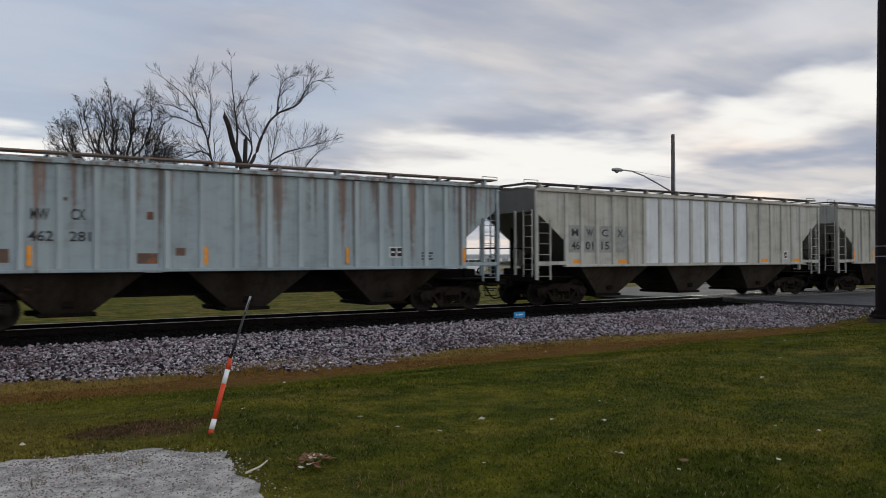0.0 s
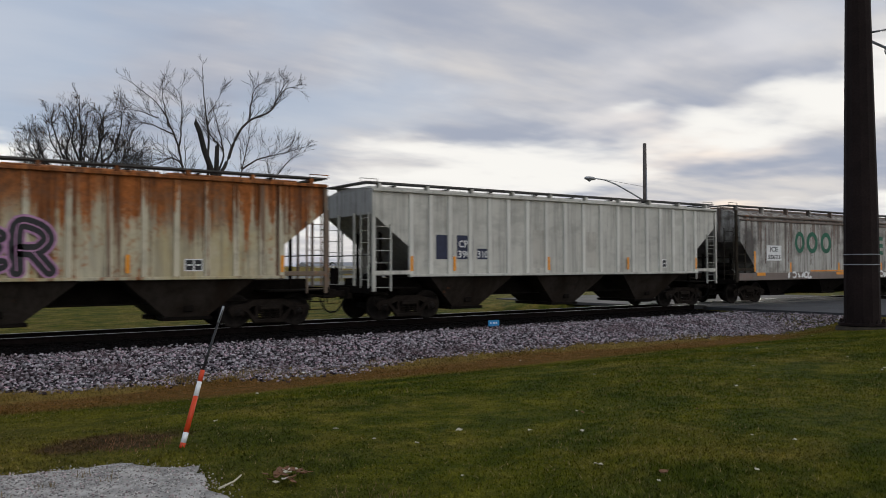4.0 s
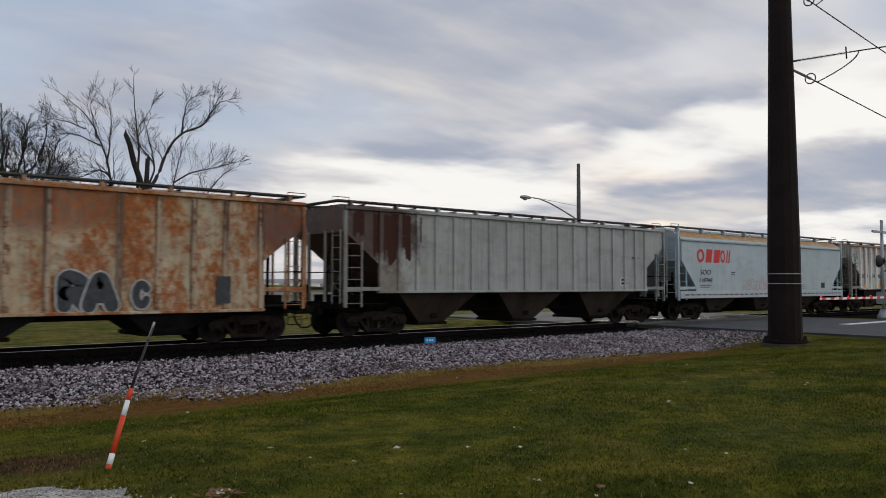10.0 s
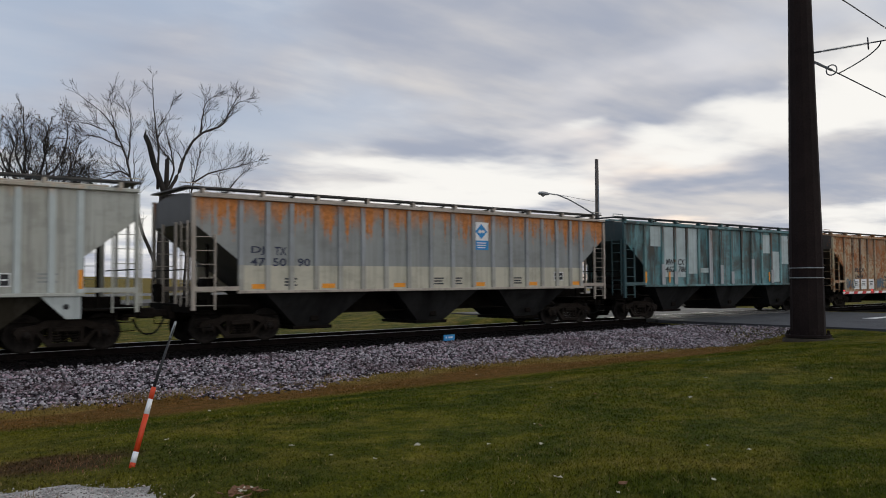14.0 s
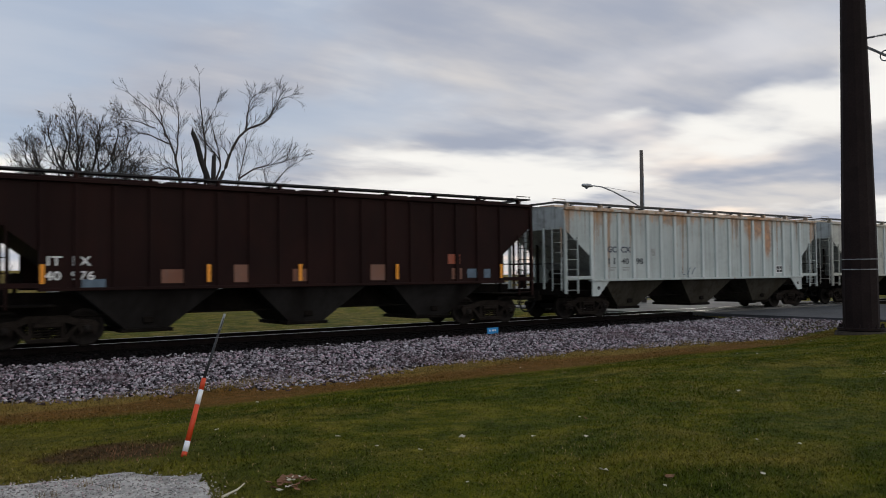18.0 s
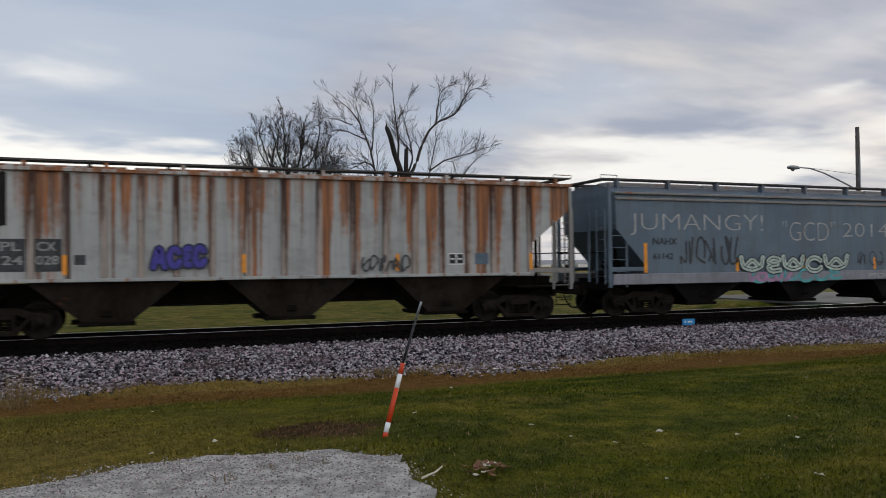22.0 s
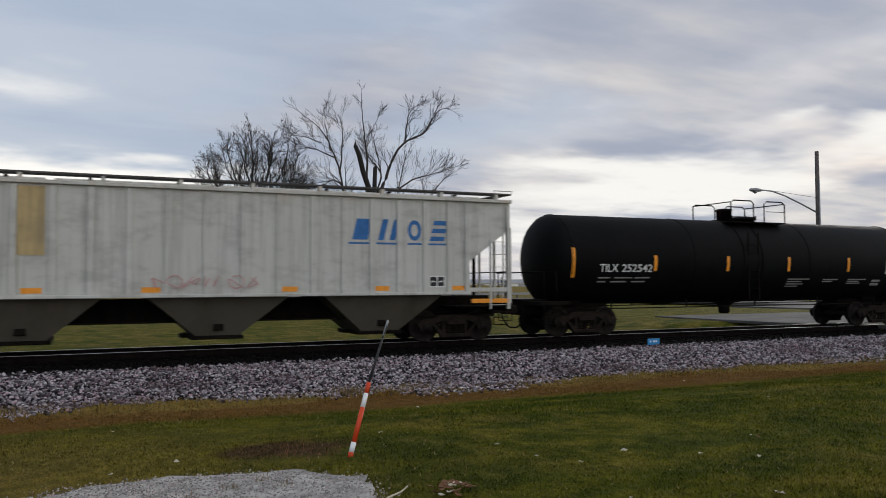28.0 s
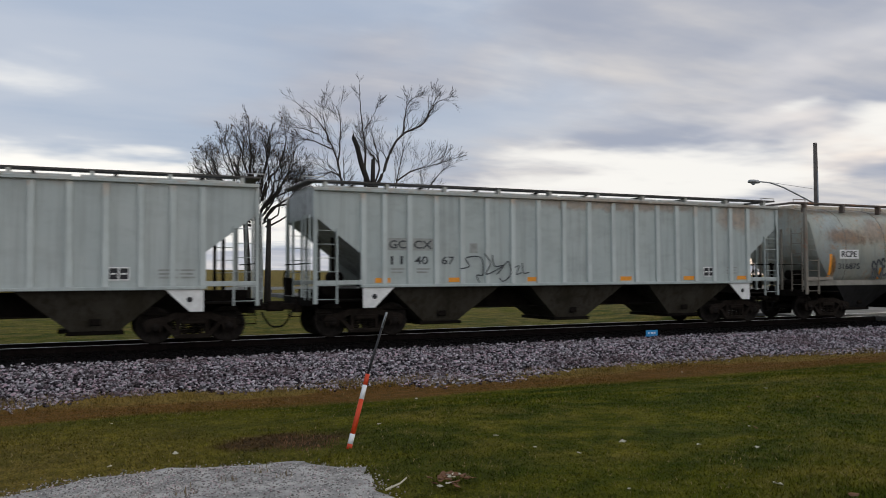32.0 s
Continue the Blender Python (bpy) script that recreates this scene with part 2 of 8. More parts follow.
    n.link(k.outputs[0], b.inputs["Normal"])
    o = n.add("ShaderNodeOutputMaterial")
    n.link(b.outputs[0], o.inputs[0])
    return m


def turf(name, blade=False):
    """Mown autumn lawn, browner towards the ballast; the blades and the soil under them share the patches."""
    m = bpy.data.materials.new(name)
    m.use_nodes = True
    n = Nodes(m.node_tree)
    co = n.add("ShaderNodeTexCoord").outputs["Object"]
    x, y, z = n.xyz(co)
    wide, mid, fine = n.noise(co, 0.35, 4.0, 0.6), n.noise(co, 1.6, 5.0, 0.65), n.noise(co, 14.0, 4.0, 0.7)
    drift = n.noise(n.scaled(co, 0.55, 1.0, 1.0), 1.0, 5.0, 0.6, 0.4)
    green = n.mix(n.ramp(mid, 0.35, 0.7), (0.079, 0.098, 0.008), (0.148, 0.154, 0.017))
    straw = n.mix(fine, (0.24, 0.165, 0.045), (0.34, 0.235, 0.07))
    dry = n.ramp(n.math("ADD", n.math("MULTIPLY", wide, 0.6), n.math("MULTIPLY", mid, 0.4)), 0.47, 0.70, 0.0, 0.42)
    # the worn strip along the stones
    strip = n.math("ADD", y, n.math("MULTIPLY", n.math("SUBTRACT", wide, 0.5), 2.6))
    edge = n.math("MULTIPLY", n.ramp(strip, 11.6, 13.4), n.ramp(strip, 22.0, 27.5, 1.0, 0.0))
    gone = n.ramp(x, 19.0, 26.0, 1.0, 0.25)
    dry = n.math("MAXIMUM", dry, n.math("MULTIPLY", n.math("MULTIPLY", edge, gone), 0.95))
    left = n.math("MULTIPLY", n.ramp(n.math("ADD", x, n.math("MULTIPLY", mid, 2.0)), 5.0, -1.0), n.ramp(y, 16.0, 6.0))
    dry = n.math("MAXIMUM", dry, n.math("MULTIPLY", left, 0.75))
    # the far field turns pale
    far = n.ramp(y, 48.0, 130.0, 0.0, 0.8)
    tuft = n.math("MULTIPLY", n.ramp(y, 24.0, 27.0), n.ramp(n.noise(co, 0.8, 6.0, 0.75), 0.42, 0.62, 0.0, 0.5))
    dry = n.math("MAXIMUM", dry, tuft)
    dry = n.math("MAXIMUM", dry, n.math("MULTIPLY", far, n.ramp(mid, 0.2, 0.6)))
    green = n.mix(n.ramp(drift, 0.36, 0.62), n.vmath("MULTIPLY", green, (0.62, 0.72, 0.8)), n.vmath("MULTIPLY", green, (1.28, 1.14, 1.0)))
    col = n.mix(dry, green, straw)
    bare = n.math("MULTIPLY", n.ramp(n.math("ADD", fine, n.math("MULTIPLY", mid, 0.5)), 0.95, 1.1), 0.6)
    col = n.mix(bare, col, (0.10, 0.065, 0.035))
    rufous = n.math("MULTIPLY", n.math("MULTIPLY", n.ramp(strip, 12.0, 12.9), n.ramp(strip, 13.9, 14.7, 1.0, 0.0)), gone)
    col = n.mix(n.math("MULTIPLY", rufous, 0.8), col, (0.185, 0.088, 0.026))
    dirt = n.vmath("LENGTH", n.vmath("MULTIPLY", n.vmath("SUBTRACT", co, (1.85, 8.05, 0.0)), (0.8, 1.3, 0.0)), (0.0, 0.0, 0.0))
    col = n.mix(n.ramp(n.math("ADD", dirt, n.math("MULTIPLY", n.math("SUBTRACT", mid, 0.5), 0.9)), 0.35, 0.75, 0.8, 0.0), col, (0.085, 0.042, 0.028))
    clump = n.noise(co, 5.5, 5.0, 0.72)
    col = n.mix(n.ramp(clump, 0.36, 0.64), n.vmath("MULTIPLY", col, (0.66, 0.70, 0.64)), n.vmath("MULTIPLY", col, (1.10, 1.07, 1.05)))
    if blade:
        rnd = n.add("ShaderNodeNewGeometry").outputs["Random Per Island"]
        col = n.mix(n.ramp(rnd, 0.0, 1.0, 0.0, 0.75), n.vmath("MULTIPLY", col, (0.62, 0.64, 0.60)), n.vmath("MULTIPLY", col, (1.18, 1.16, 1.12)))
        col = n.mix(n.ramp(rnd, 0.955, 0.975), col, (0.26, 0.20, 0.09))
    else:
        speck = n.noise(co, 55.0, 4.0, 0.75)
        col = n.mix(n.ramp(speck, 0.34, 0.66), n.vmath("MULTIPLY", col, (0.42, 0.42, 0.42)), n.vmath("MULTIPLY", col, (1.15, 1.1, 1.1)))
    b = n.add("ShaderNodeBsdfPrincipled")
    n.link(col, b.inputs["Base Color"])
    b.inputs["Roughness"].default_value = 0.85
    b.inputs["Specular IOR Level"].default_value = 0.04
    if not blade:
        k = n.add("ShaderNodeBump")
        k.inputs["Strength"].default_value, k.inputs["Distance"].default_value = 0.8, 0.05
        n.link(n.math("ADD", fine, n.math("MULTIPLY", speck, 0.6)), k.inputs["Height"])
        n.link(k.outputs[0], b.inputs["Normal"])
    o = n.add("ShaderNodeOutputMaterial")
    n.link(b.outputs[0], o.inputs[0])
    return m


def stones(name, dark, light, warm):
    m = bpy.data.materials.new(name)
    m.use_nodes = True
    n = Nodes(m.node_tree)
    co = n.add("ShaderNodeTexCoord").outputs["Object"]
    rnd = n.add("ShaderNodeNewGeometry").outputs["Random Per Island"]
    col = n.mix(n.math("POWER", rnd, 1.7), dark, light)
    hue = n.math("FRACT", n.math("MULTIPLY", rnd, 37.7))
    col = n.mix(n.ramp(hue, 0.55, 0.95, 0.0, 0.8), col, n.vmath("MULTIPLY", col, (1.12, 0.80, 0.88)))
    col = n.mix(n.ramp(n.noise(co, 0.6, 4.0, 0.6), 0.45, 0.68, 0.0, 0.55), col, warm)
    col = n.mix(n.ramp(n.noise(co, 30.0, 3.0), 0.4, 0.8, 0.0, 0.45), col, tuple(c * 0.5 for c in dark))
    b = n.add("ShaderNodeBsdfPrincipled")
    n.link(col, b.inputs["Base Color"])
    b.inputs["Roughness"].default_value = 0.95
    b.inputs["Specular IOR Level"].default_value = 0.06
    o = n.add("ShaderNodeOutputMaterial")
    n.link(b.outputs[0], o.inputs[0])
    return m


def glowing(name, colour, strength):
    m = bpy.data.materials.new(name)
    m.use_nodes = True
    n = Nodes(m.node_tree)
    e = n.add("ShaderNodeEmission")
    e.inputs[0].default_value, e.inputs[1].default_value = (*colour, 1), strength
    o = n.add("ShaderNodeOutputMaterial")
    n.link(e.outputs[0], o.inputs[0])
    return m


LAWN, BLADES = turf("lawn_soil"), turf("lawn_blades", True)
STONE = stones("ballast_stone", (0.016, 0.013, 0.016), (0.68, 0.63, 0.66), (0.120, 0.078, 0.080))
# stones along the track are near black: the train's shade is in their colour
SHADESTONE = stones("shaded_ballast_stone", (0.0015, 0.0014, 0.0014), (0.0125, 0.0105, 0.010), (0.004, 0.0035, 0.003))
GRAVEL = stones("crushed_gravel", (0.14, 0.13, 0.12), (0.74, 0.71, 0.66), (0.38, 0.345, 0.30))
# the bed's colour holds that shade and the dark between the stones
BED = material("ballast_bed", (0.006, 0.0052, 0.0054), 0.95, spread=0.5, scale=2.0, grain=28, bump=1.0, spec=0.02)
PAD = material("gravel_bed", (0.40, 0.38, 0.35), 0.95, spread=0.4, scale=5.0, grain=130, bump=0.5)
ASPHALT = material("asphalt", (0.050, 0.052, 0.056), 0.7, spread=0.25, scale=0.7, grain=80, bump=0.3, spec=0.25)
WET = material("worn_concrete", (0.10, 0.096, 0.09), 0.85, spread=0.35, scale=0.4, grain=50, bump=0.2, spec=0.25)
LINE = material("road_paint", (0.75, 0.75, 0.72), 0.6, spread=0.12)
# ties and rails are lowered to near black for the shade under the train
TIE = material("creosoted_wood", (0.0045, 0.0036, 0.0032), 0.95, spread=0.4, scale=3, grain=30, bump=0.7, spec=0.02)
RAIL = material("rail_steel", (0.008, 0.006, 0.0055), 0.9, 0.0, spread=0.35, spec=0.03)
HEAD = material("polished_rail_head", (0.42, 0.42, 0.43), 0.38, 1.0, spread=0.1, bump=0)
# truck, wheel and underframe colours are lowered for the shade under the cars
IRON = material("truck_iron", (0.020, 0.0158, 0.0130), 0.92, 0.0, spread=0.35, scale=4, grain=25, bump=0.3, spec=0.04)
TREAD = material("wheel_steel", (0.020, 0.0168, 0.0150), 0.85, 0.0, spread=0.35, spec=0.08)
RIM = material("worn_wheel_tread", (0.33, 0.32, 0.31), 0.35, 1.0, spread=0.2, bump=0)
UNDER = material("shaded_grimy_underframe", (0.0105, 0.0086, 0.0072), 0.92, spread=0.35, scale=2.5, grain=18, bump=0.3, spec=0.04)
HOSE = material("rubber_hose", (0.008, 0.008, 0.008), 0.8, spread=0.2, spec=0.1)
BOARD = material("galvanised_grating", (0.075, 0.07, 0.066), 0.6, 0.5, spread=0.3, scale=2)
AMBER = material("amber_reflector", (0.80, 0.30, 0.02), 0.4, spread=0.12, bump=0)
BLACK = material("black_paint", (0.018, 0.018, 0.02), 0.6, spread=0.3)
WHITE = material("white_paint", (0.74, 0.74, 0.72), 0.6, spread=0.1)
NAVY = material("navy_paint", (0.022, 0.028, 0.06), 0.6, spread=0.2)
CORTEN = material("weathering_steel", (0.0155, 0.0095, 0.0088), 0.85, 0.0, spread=0.25, scale=1.5, grain=20, bump=0.2, spec=0.15)
SOIL = material("bare_soil", (0.045, 0.035, 0.022), 0.95, spread=0.3, bump=0.8)
STEEL = material("galvanised_steel", (0.30, 0.31, 0.32), 0.5, 0.6, spread=0.15)
WOODPOLE = material("weathered_wood_pole", (0.10, 0.085, 0.075), 0.9, spread=0.3)
CABLE = material("aluminium_cable", (0.10, 0.10, 0.11), 0.6, 0.3, spread=0.1)
PORCELAIN = material("grey_polymer_insulator", (0.25, 0.26, 0.28), 0.5, spread=0.1)
BARK = material("dark_bark", (0.022, 0.018, 0.016), 0.95, spread=0.3, scale=2, grain=14, bump=0.8)
BARKGREY = material("grey_bark", (0.045, 0.037, 0.033), 0.95, spread=0.3, scale=2, grain=14, bump=0.8)
DRYLEAF = material("withered_leaves", (0.11, 0.075, 0.045), 0.9, spread=0.35)
NEEDLE = material("spruce_needles", (0.018, 0.030, 0.020), 0.9, spread=0.35)
ORANGE = material("orange_plastic", (0.60, 0.055, 0.010), 0.5, spread=0.1)
TAPE = material("white_reflective_tape", (0.78, 0.78, 0.78), 0.35, spread=0.05)
BLUE = material("blue_enamel", (0.02, 0.24, 0.55), 0.45, spread=0.12)
LEAF = material("fallen_leaf", (0.20, 0.095, 0.045), 0.85, spread=0.4, scale=9)
PALELEAF = material("pale_fallen_leaf", (0.52, 0.47, 0.36), 0.8, spread=0.2, scale=9)
WEED = material("dead_grass_stems", (0.21, 0.145, 0.06), 0.9, spread=0.3)
RED = material("red_sheeting", (0.55, 0.03, 0.03), 0.5, spread=0.1)
LAMPRED = glowing("lit_red_lamp", (1.0, 0.04, 0.06), 1.6)


# ---- building helpers ----
class Geo:
    """Gathers vertices and faces of one mesh."""

    def __init__(self):
        self.v, self.f, self.s = [], [], []

    def face(self, *ids, smooth=False):
        self.f.append(ids)
        self.s.append(smooth)

    def box(self, x0, x1, y0, y1, z0, z1, chamfer=0.0):
        b = len(self.v)
        if chamfer:
            c = chamfer
            prof = [(y0 + c, z0), (y1 - c, z0), (y1, z0 + c), (y1, z1 - c), (y1 - c, z1), (y0 + c, z1), (y0, z1 - c), (y0, z0 + c)]
            self.v += [(x0, *p) for p in prof] + [(x1, *p) for p in prof]
            for i in range(8):
                j = (i + 1) % 8
                self.face(b + i, b + j, b + 8 + j, b + 8 + i)
            self.face(*range(b + 7, b - 1, -1))
            self.face(*range(b + 8, b + 16))
            return self
        self.v += [(x0, y0, z0), (x1, y0, z0), (x1, y1, z0), (x0, y1, z0), (x0, y0, z1), (x1, y0, z1), (x1, y1, z1), (x0, y1, z1)]
        for q in ((3, 2, 1, 0), (4, 5, 6, 7), (0, 1, 5, 4), (1, 2, 6, 5), (2, 3, 7, 6), (3, 0, 4, 7)):
            self.face(*(b + i for i in q))
        return self

    def prism(self, poly, y0, y1):
        """A polygon of (x, z), anticlockwise seen from -y, swept from y0 to y1."""
        b, k = len(self.v), len(poly)
        self.v += [(x, y0, z) for x, z in poly] + [(x, y1, z) for x, z in poly]
        self.face(*range(b, b + k))
        self.face(*range(b + 2 * k - 1, b + k - 1, -1))
        for i in range(k):
            j = (i + 1) % k
            self.face(b + j, b + i, b + k + i, b + k + j)
        return self

    def upright(self, poly, z0, z1):
        """A polygon of (x, y) swept from z0 to z1."""
        b, k = len(self.v), len(poly)
        self.v += [(x, y, z0) for x, y in poly] + [(x, y, z1) for x, y in poly]
        self.face(*range(b + k - 1, b - 1, -1))
        self.face(*range(b + k, b + 2 * k))
        for i in range(k):
            j = (i + 1) % k
            self.face(b + i, b + j, b + k + j, b + k + i)
        return self

    def rings(self, rings, caps=True, smooth=True):
        b, k = len(self.v), len(rings[0])
        for r in rings:
            self.v += [tuple(p) for p in r]
        for a in range(len(rings) - 1):
            for i in range(k):
                j = (i + 1) % k
                self.face(b + a * k + i, b + a * k + j, b + (a + 1) * k + j, b + (a + 1) * k + i, smooth=smooth)
        if caps:
            self.face(*range(b + k - 1, b - 1, -1))
            self.face(*range(b + (len(rings) - 1) * k, b + len(rings) * k))
        return self

    def tube(self, pts, r, n=6, r1=None, caps=True, smooth=True):
        pts = [Vector(p) for p in pts]
        rings = []
        for i, p in enumerate(pts):
            d = (pts[min(i + 1, len(pts) - 1)] - pts[max(i - 1, 0)]).normalized()
            side = d.cross(Vector((0, 0, 1)) if abs(d.z) < 0.9 else Vector((1, 0, 0))).normalized()
            up = side.cross(d)
            rr = r if r1 is None else r + (r1 - r) * i / (len(pts) - 1)
            rings.append([p + (side * math.cos(a) - up * math.sin(a)) * rr for a in (-2 * math.pi * k / n for k in range(n))])
        return self.rings(rings, caps, smooth)

    def lathe(self, prof, axis="y", n=20, at=(0, 0, 0), smooth=True):
        """Turns (radius, along) about an axis."""
        rings = []
        for r, h in prof:
            ring = []
            for k in range(n):
                c, s = r * math.cos(2 * math.pi * k / n), r * math.sin(2 * math.pi * k / n)
                p = {"y": (c, h, -s), "x": (h, c, s), "z": (c, s, h)}[axis]
                ring.append((p[0] + at[0], p[1] + at[1], p[2] + at[2]))
            rings.append(ring)
        return self.rings(rings, True, smooth)

    def mesh(self, name, mat):
        me = bpy.data.meshes.new(name)
        me.from_pydata([tuple(p) for p in self.v], [], self.f)
        me.polygons.foreach_set("use_smooth", self.s)
        me.materials.append(mat)
        me.update()
        return me


def part(name, geo, mat, parent=None, label="", at=None):
    ob = new(name, geo if isinstance(geo, bpy.types.Mesh) else geo.mesh(name, mat))
    if parent:
        ob.parent = parent
    if at:
        ob.location = at
    if label:
        tagged(ob, label)
    return ob


def thing(name, at, label, category, group="", kind=""):
    ob = new(name)
    ob.empty_display_size = 0.2
    ob.location = at
    return tagged(ob, label, category, group, kind)


def bulk(name, verts, faces, mat, smooth=False):
    """A mesh from arrays of vertices and of equal-sided faces."""
    me = bpy.data.meshes.new(name)
    k = faces.shape[1]
    me.vertices.add(len(verts))
    me.vertices.foreach_set("co", np.ascontiguousarray(verts, dtype=np.float32).ravel())
    me.loops.add(faces.size)
    me.loops.foreach_set("vertex_index", np.ascontiguousarray(faces, dtype=np.int32).ravel())
    me.polygons.add(len(faces))
    me.polygons.foreach_set("loop_start", np.arange(0, faces.size, k, dtype=np.int32))
    if smooth:
        me.polygons.foreach_set("use_smooth", np.ones(len(faces), dtype=bool))
    me.update(calc_edges=True)
    me.materials.append(mat)
    return me


def lettering(text, size, mat, name="lettering", squeeze=1.0, shear=0.0, bold=0.0):
    """The built-in font as a mesh in the x-z plane, its foot at the origin, facing -y."""
    cu = bpy.data.curves.new("letters", "FONT")
    cu.body, cu.size, cu.extrude, cu.shear, cu.offset, cu.resolution_u = text, size, 0.004, shear, bold, 3
    ob = bpy.data.objects.new("letters", cu)
    me = bpy.data.meshes.new_from_object(ob)
    bpy.data.objects.remove(ob)
    me.transform(Matrix.Rotation(math.pi / 2, 4, "X") @ Matrix.Diagonal((squeeze, 1, 1, 1)))
    me.materials.clear()
    me.materials.append(mat)
    me.name = name
    return me

# ---- ground, track bed, road ----
TRACK_Y = 21.9                 # the track's centre line; z = 0 is the top of the rails


def smooth(a, b, x):
    t = np.clip((x - a) / (b - a), 0, 1)
    return t * t * (3 - 2 * t)


def ground_z(x, y):
    """The lawn falls into a swale along the stones; the road crosses level with the rails."""
    lawn = -0.48 * smooth(8.0, 14.4, y) - 0.2 * smooth(16.0, 18.0, y) + 0.25 * smooth(25.5, 30.0, y)
    level = -0.06 - 0.10 * smooth(30, 60, y)
    late = smooth(12.5, 15.0, y) * (1 - smooth(27.0, 29.0, y))
    k = smooth(21.0 + 5.0 * late, 26.5 + 2.0 * late, x) * (1 - smooth(43.0, 49.0, x))
    roll = 0.016 * (np.sin(0.9 * x + 1.3 * np.sin(0.7 * y)) * np.sin(1.1 * y + 0.8 * np.sin(0.6 * x)) - 1.0)
    hill = 5.0 * smooth(80.0, 330.0, y) * (1 - smooth(70.0, 170.0, x))      # the far field rises to a low crest
    return lawn * (1 - k) + level * k - 0.05 * k + roll * (1 - smooth(30.0, 60.0, y)) + hill


def build_ground():
    xs = np.unique(np.concatenate([-np.geomspace(30, 4000, 14), np.arange(-30, 60, 0.6), np.geomspace(60, 4000, 14)]))
    ys = np.unique(np.concatenate([-np.geomspace(12, 4000, 12), np.arange(-12, 34, 0.4), np.geomspace(34, 420, 26), np.geomspace(520, 4500, 9)]))
    gx, gy = np.meshgrid(xs, ys)
    gz = ground_z(gx, gy)
    v = np.stack([gx, gy, gz], -1).reshape(-1, 3)
    w = len(xs)
    i, j = np.meshgrid(np.arange(len(ys) - 1), np.arange(w - 1), indexing="ij")
    a = (i * w + j).ravel()
    f = np.stack([a, a + 1, a + w + 1, a + w], -1)
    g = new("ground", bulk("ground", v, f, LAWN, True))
    tagged(g, "patchy mown autumn lawn and field running to the horizon", "ground", kind="structure")


BANK = ((14.8, -0.72), (15.3, -0.52), (18.0, -0.29), (20.3, -0.195), (23.5, -0.195), (25.2, -0.30), (27.4, -0.72))


def bank_z(y):
    return np.interp(y, [p[0] for p in BANK], [p[1] for p in BANK])


def build_bed():
    g = Geo()
    xs = list(range(-160, 28, 2)) + [28.2]
    for x0, x1 in zip(xs[:-1], xs[1:]):
        b = len(g.v)
        for x in (x0, x1):
            g.v += [(x, y, z) for y, z in BANK]
        k = len(BANK)
        for i in range(k - 1):
            g.face(b + i, b + k + i, b + k + i + 1, b + i + 1)
    xs = [41.0] + list(range(42, 420, 6))
    for x0, x1 in zip(xs[:-1], xs[1:]):
        b = len(g.v)
        for x in (x0, x1):
            g.v += [(x, y, z) for y, z in BANK]
        k = len(BANK)
        for i in range(k - 1):
            g.face(b + i, b + k + i, b + k + i + 1, b + i + 1)
    tagged(part("ballast_bed", g, BED), "crushed-stone railway bank under the ties, shade coloured in near black", "ballast", kind="structure")


def scatter(name, n, place, size, mat, label, category, seed, squash=0.7):
    """n small broken stones in one mesh; place(rng, n) gives their centres."""
    rng = np.random.default_rng(seed)
    c = place(rng, n)
    n = len(c)
    shape = np.array([(1, 0, 0), (-1, 0, 0), (0, 1, 0), (0, -1, 0), (0, 0, 1), (0, 0, -1)], float)
    v = np.repeat(shape[None], n, 0) * rng.uniform(0.6, 1.35, (n, 6, 1)) + rng.uniform(-0.32, 0.32, (n, 6, 3))
    q = rng.normal(size=(n, 4))
    q /= np.linalg.norm(q, axis=1, keepdims=True)
    w, x, y, z = q.T
    rot = np.stack([1 - 2 * (y * y + z * z), 2 * (x * y - z * w), 2 * (x * z + y * w), 2 * (x * y + z * w), 1 - 2 * (x * x + z * z), 2 * (y * z - x * w), 2 * (x * z - y * w), 2 * (y * z + x * w), 1 - 2 * (x * x + y * y)], -1).reshape(n, 3, 3)
    v = np.einsum("nij,nkj->nki", rot, v) * (size * rng.uniform(0.55, 1.35, (n, 1, 1)))
    v[..., 2] *= squash
    v += c[:, None]
    sides = np.array([(0, 2, 4), (2, 1, 4), (1, 3, 4), (3, 0, 4), (2, 0, 5), (1, 2, 5), (3, 1, 5), (0, 3, 5)])
    f = (sides[None] + 6 * np.arange(n)[:, None, None]).reshape(-1, 3)
    ob = new(name, bulk(name, v.reshape(-1, 3), f, mat))
    return tagged(ob, label, category, kind="stuff")


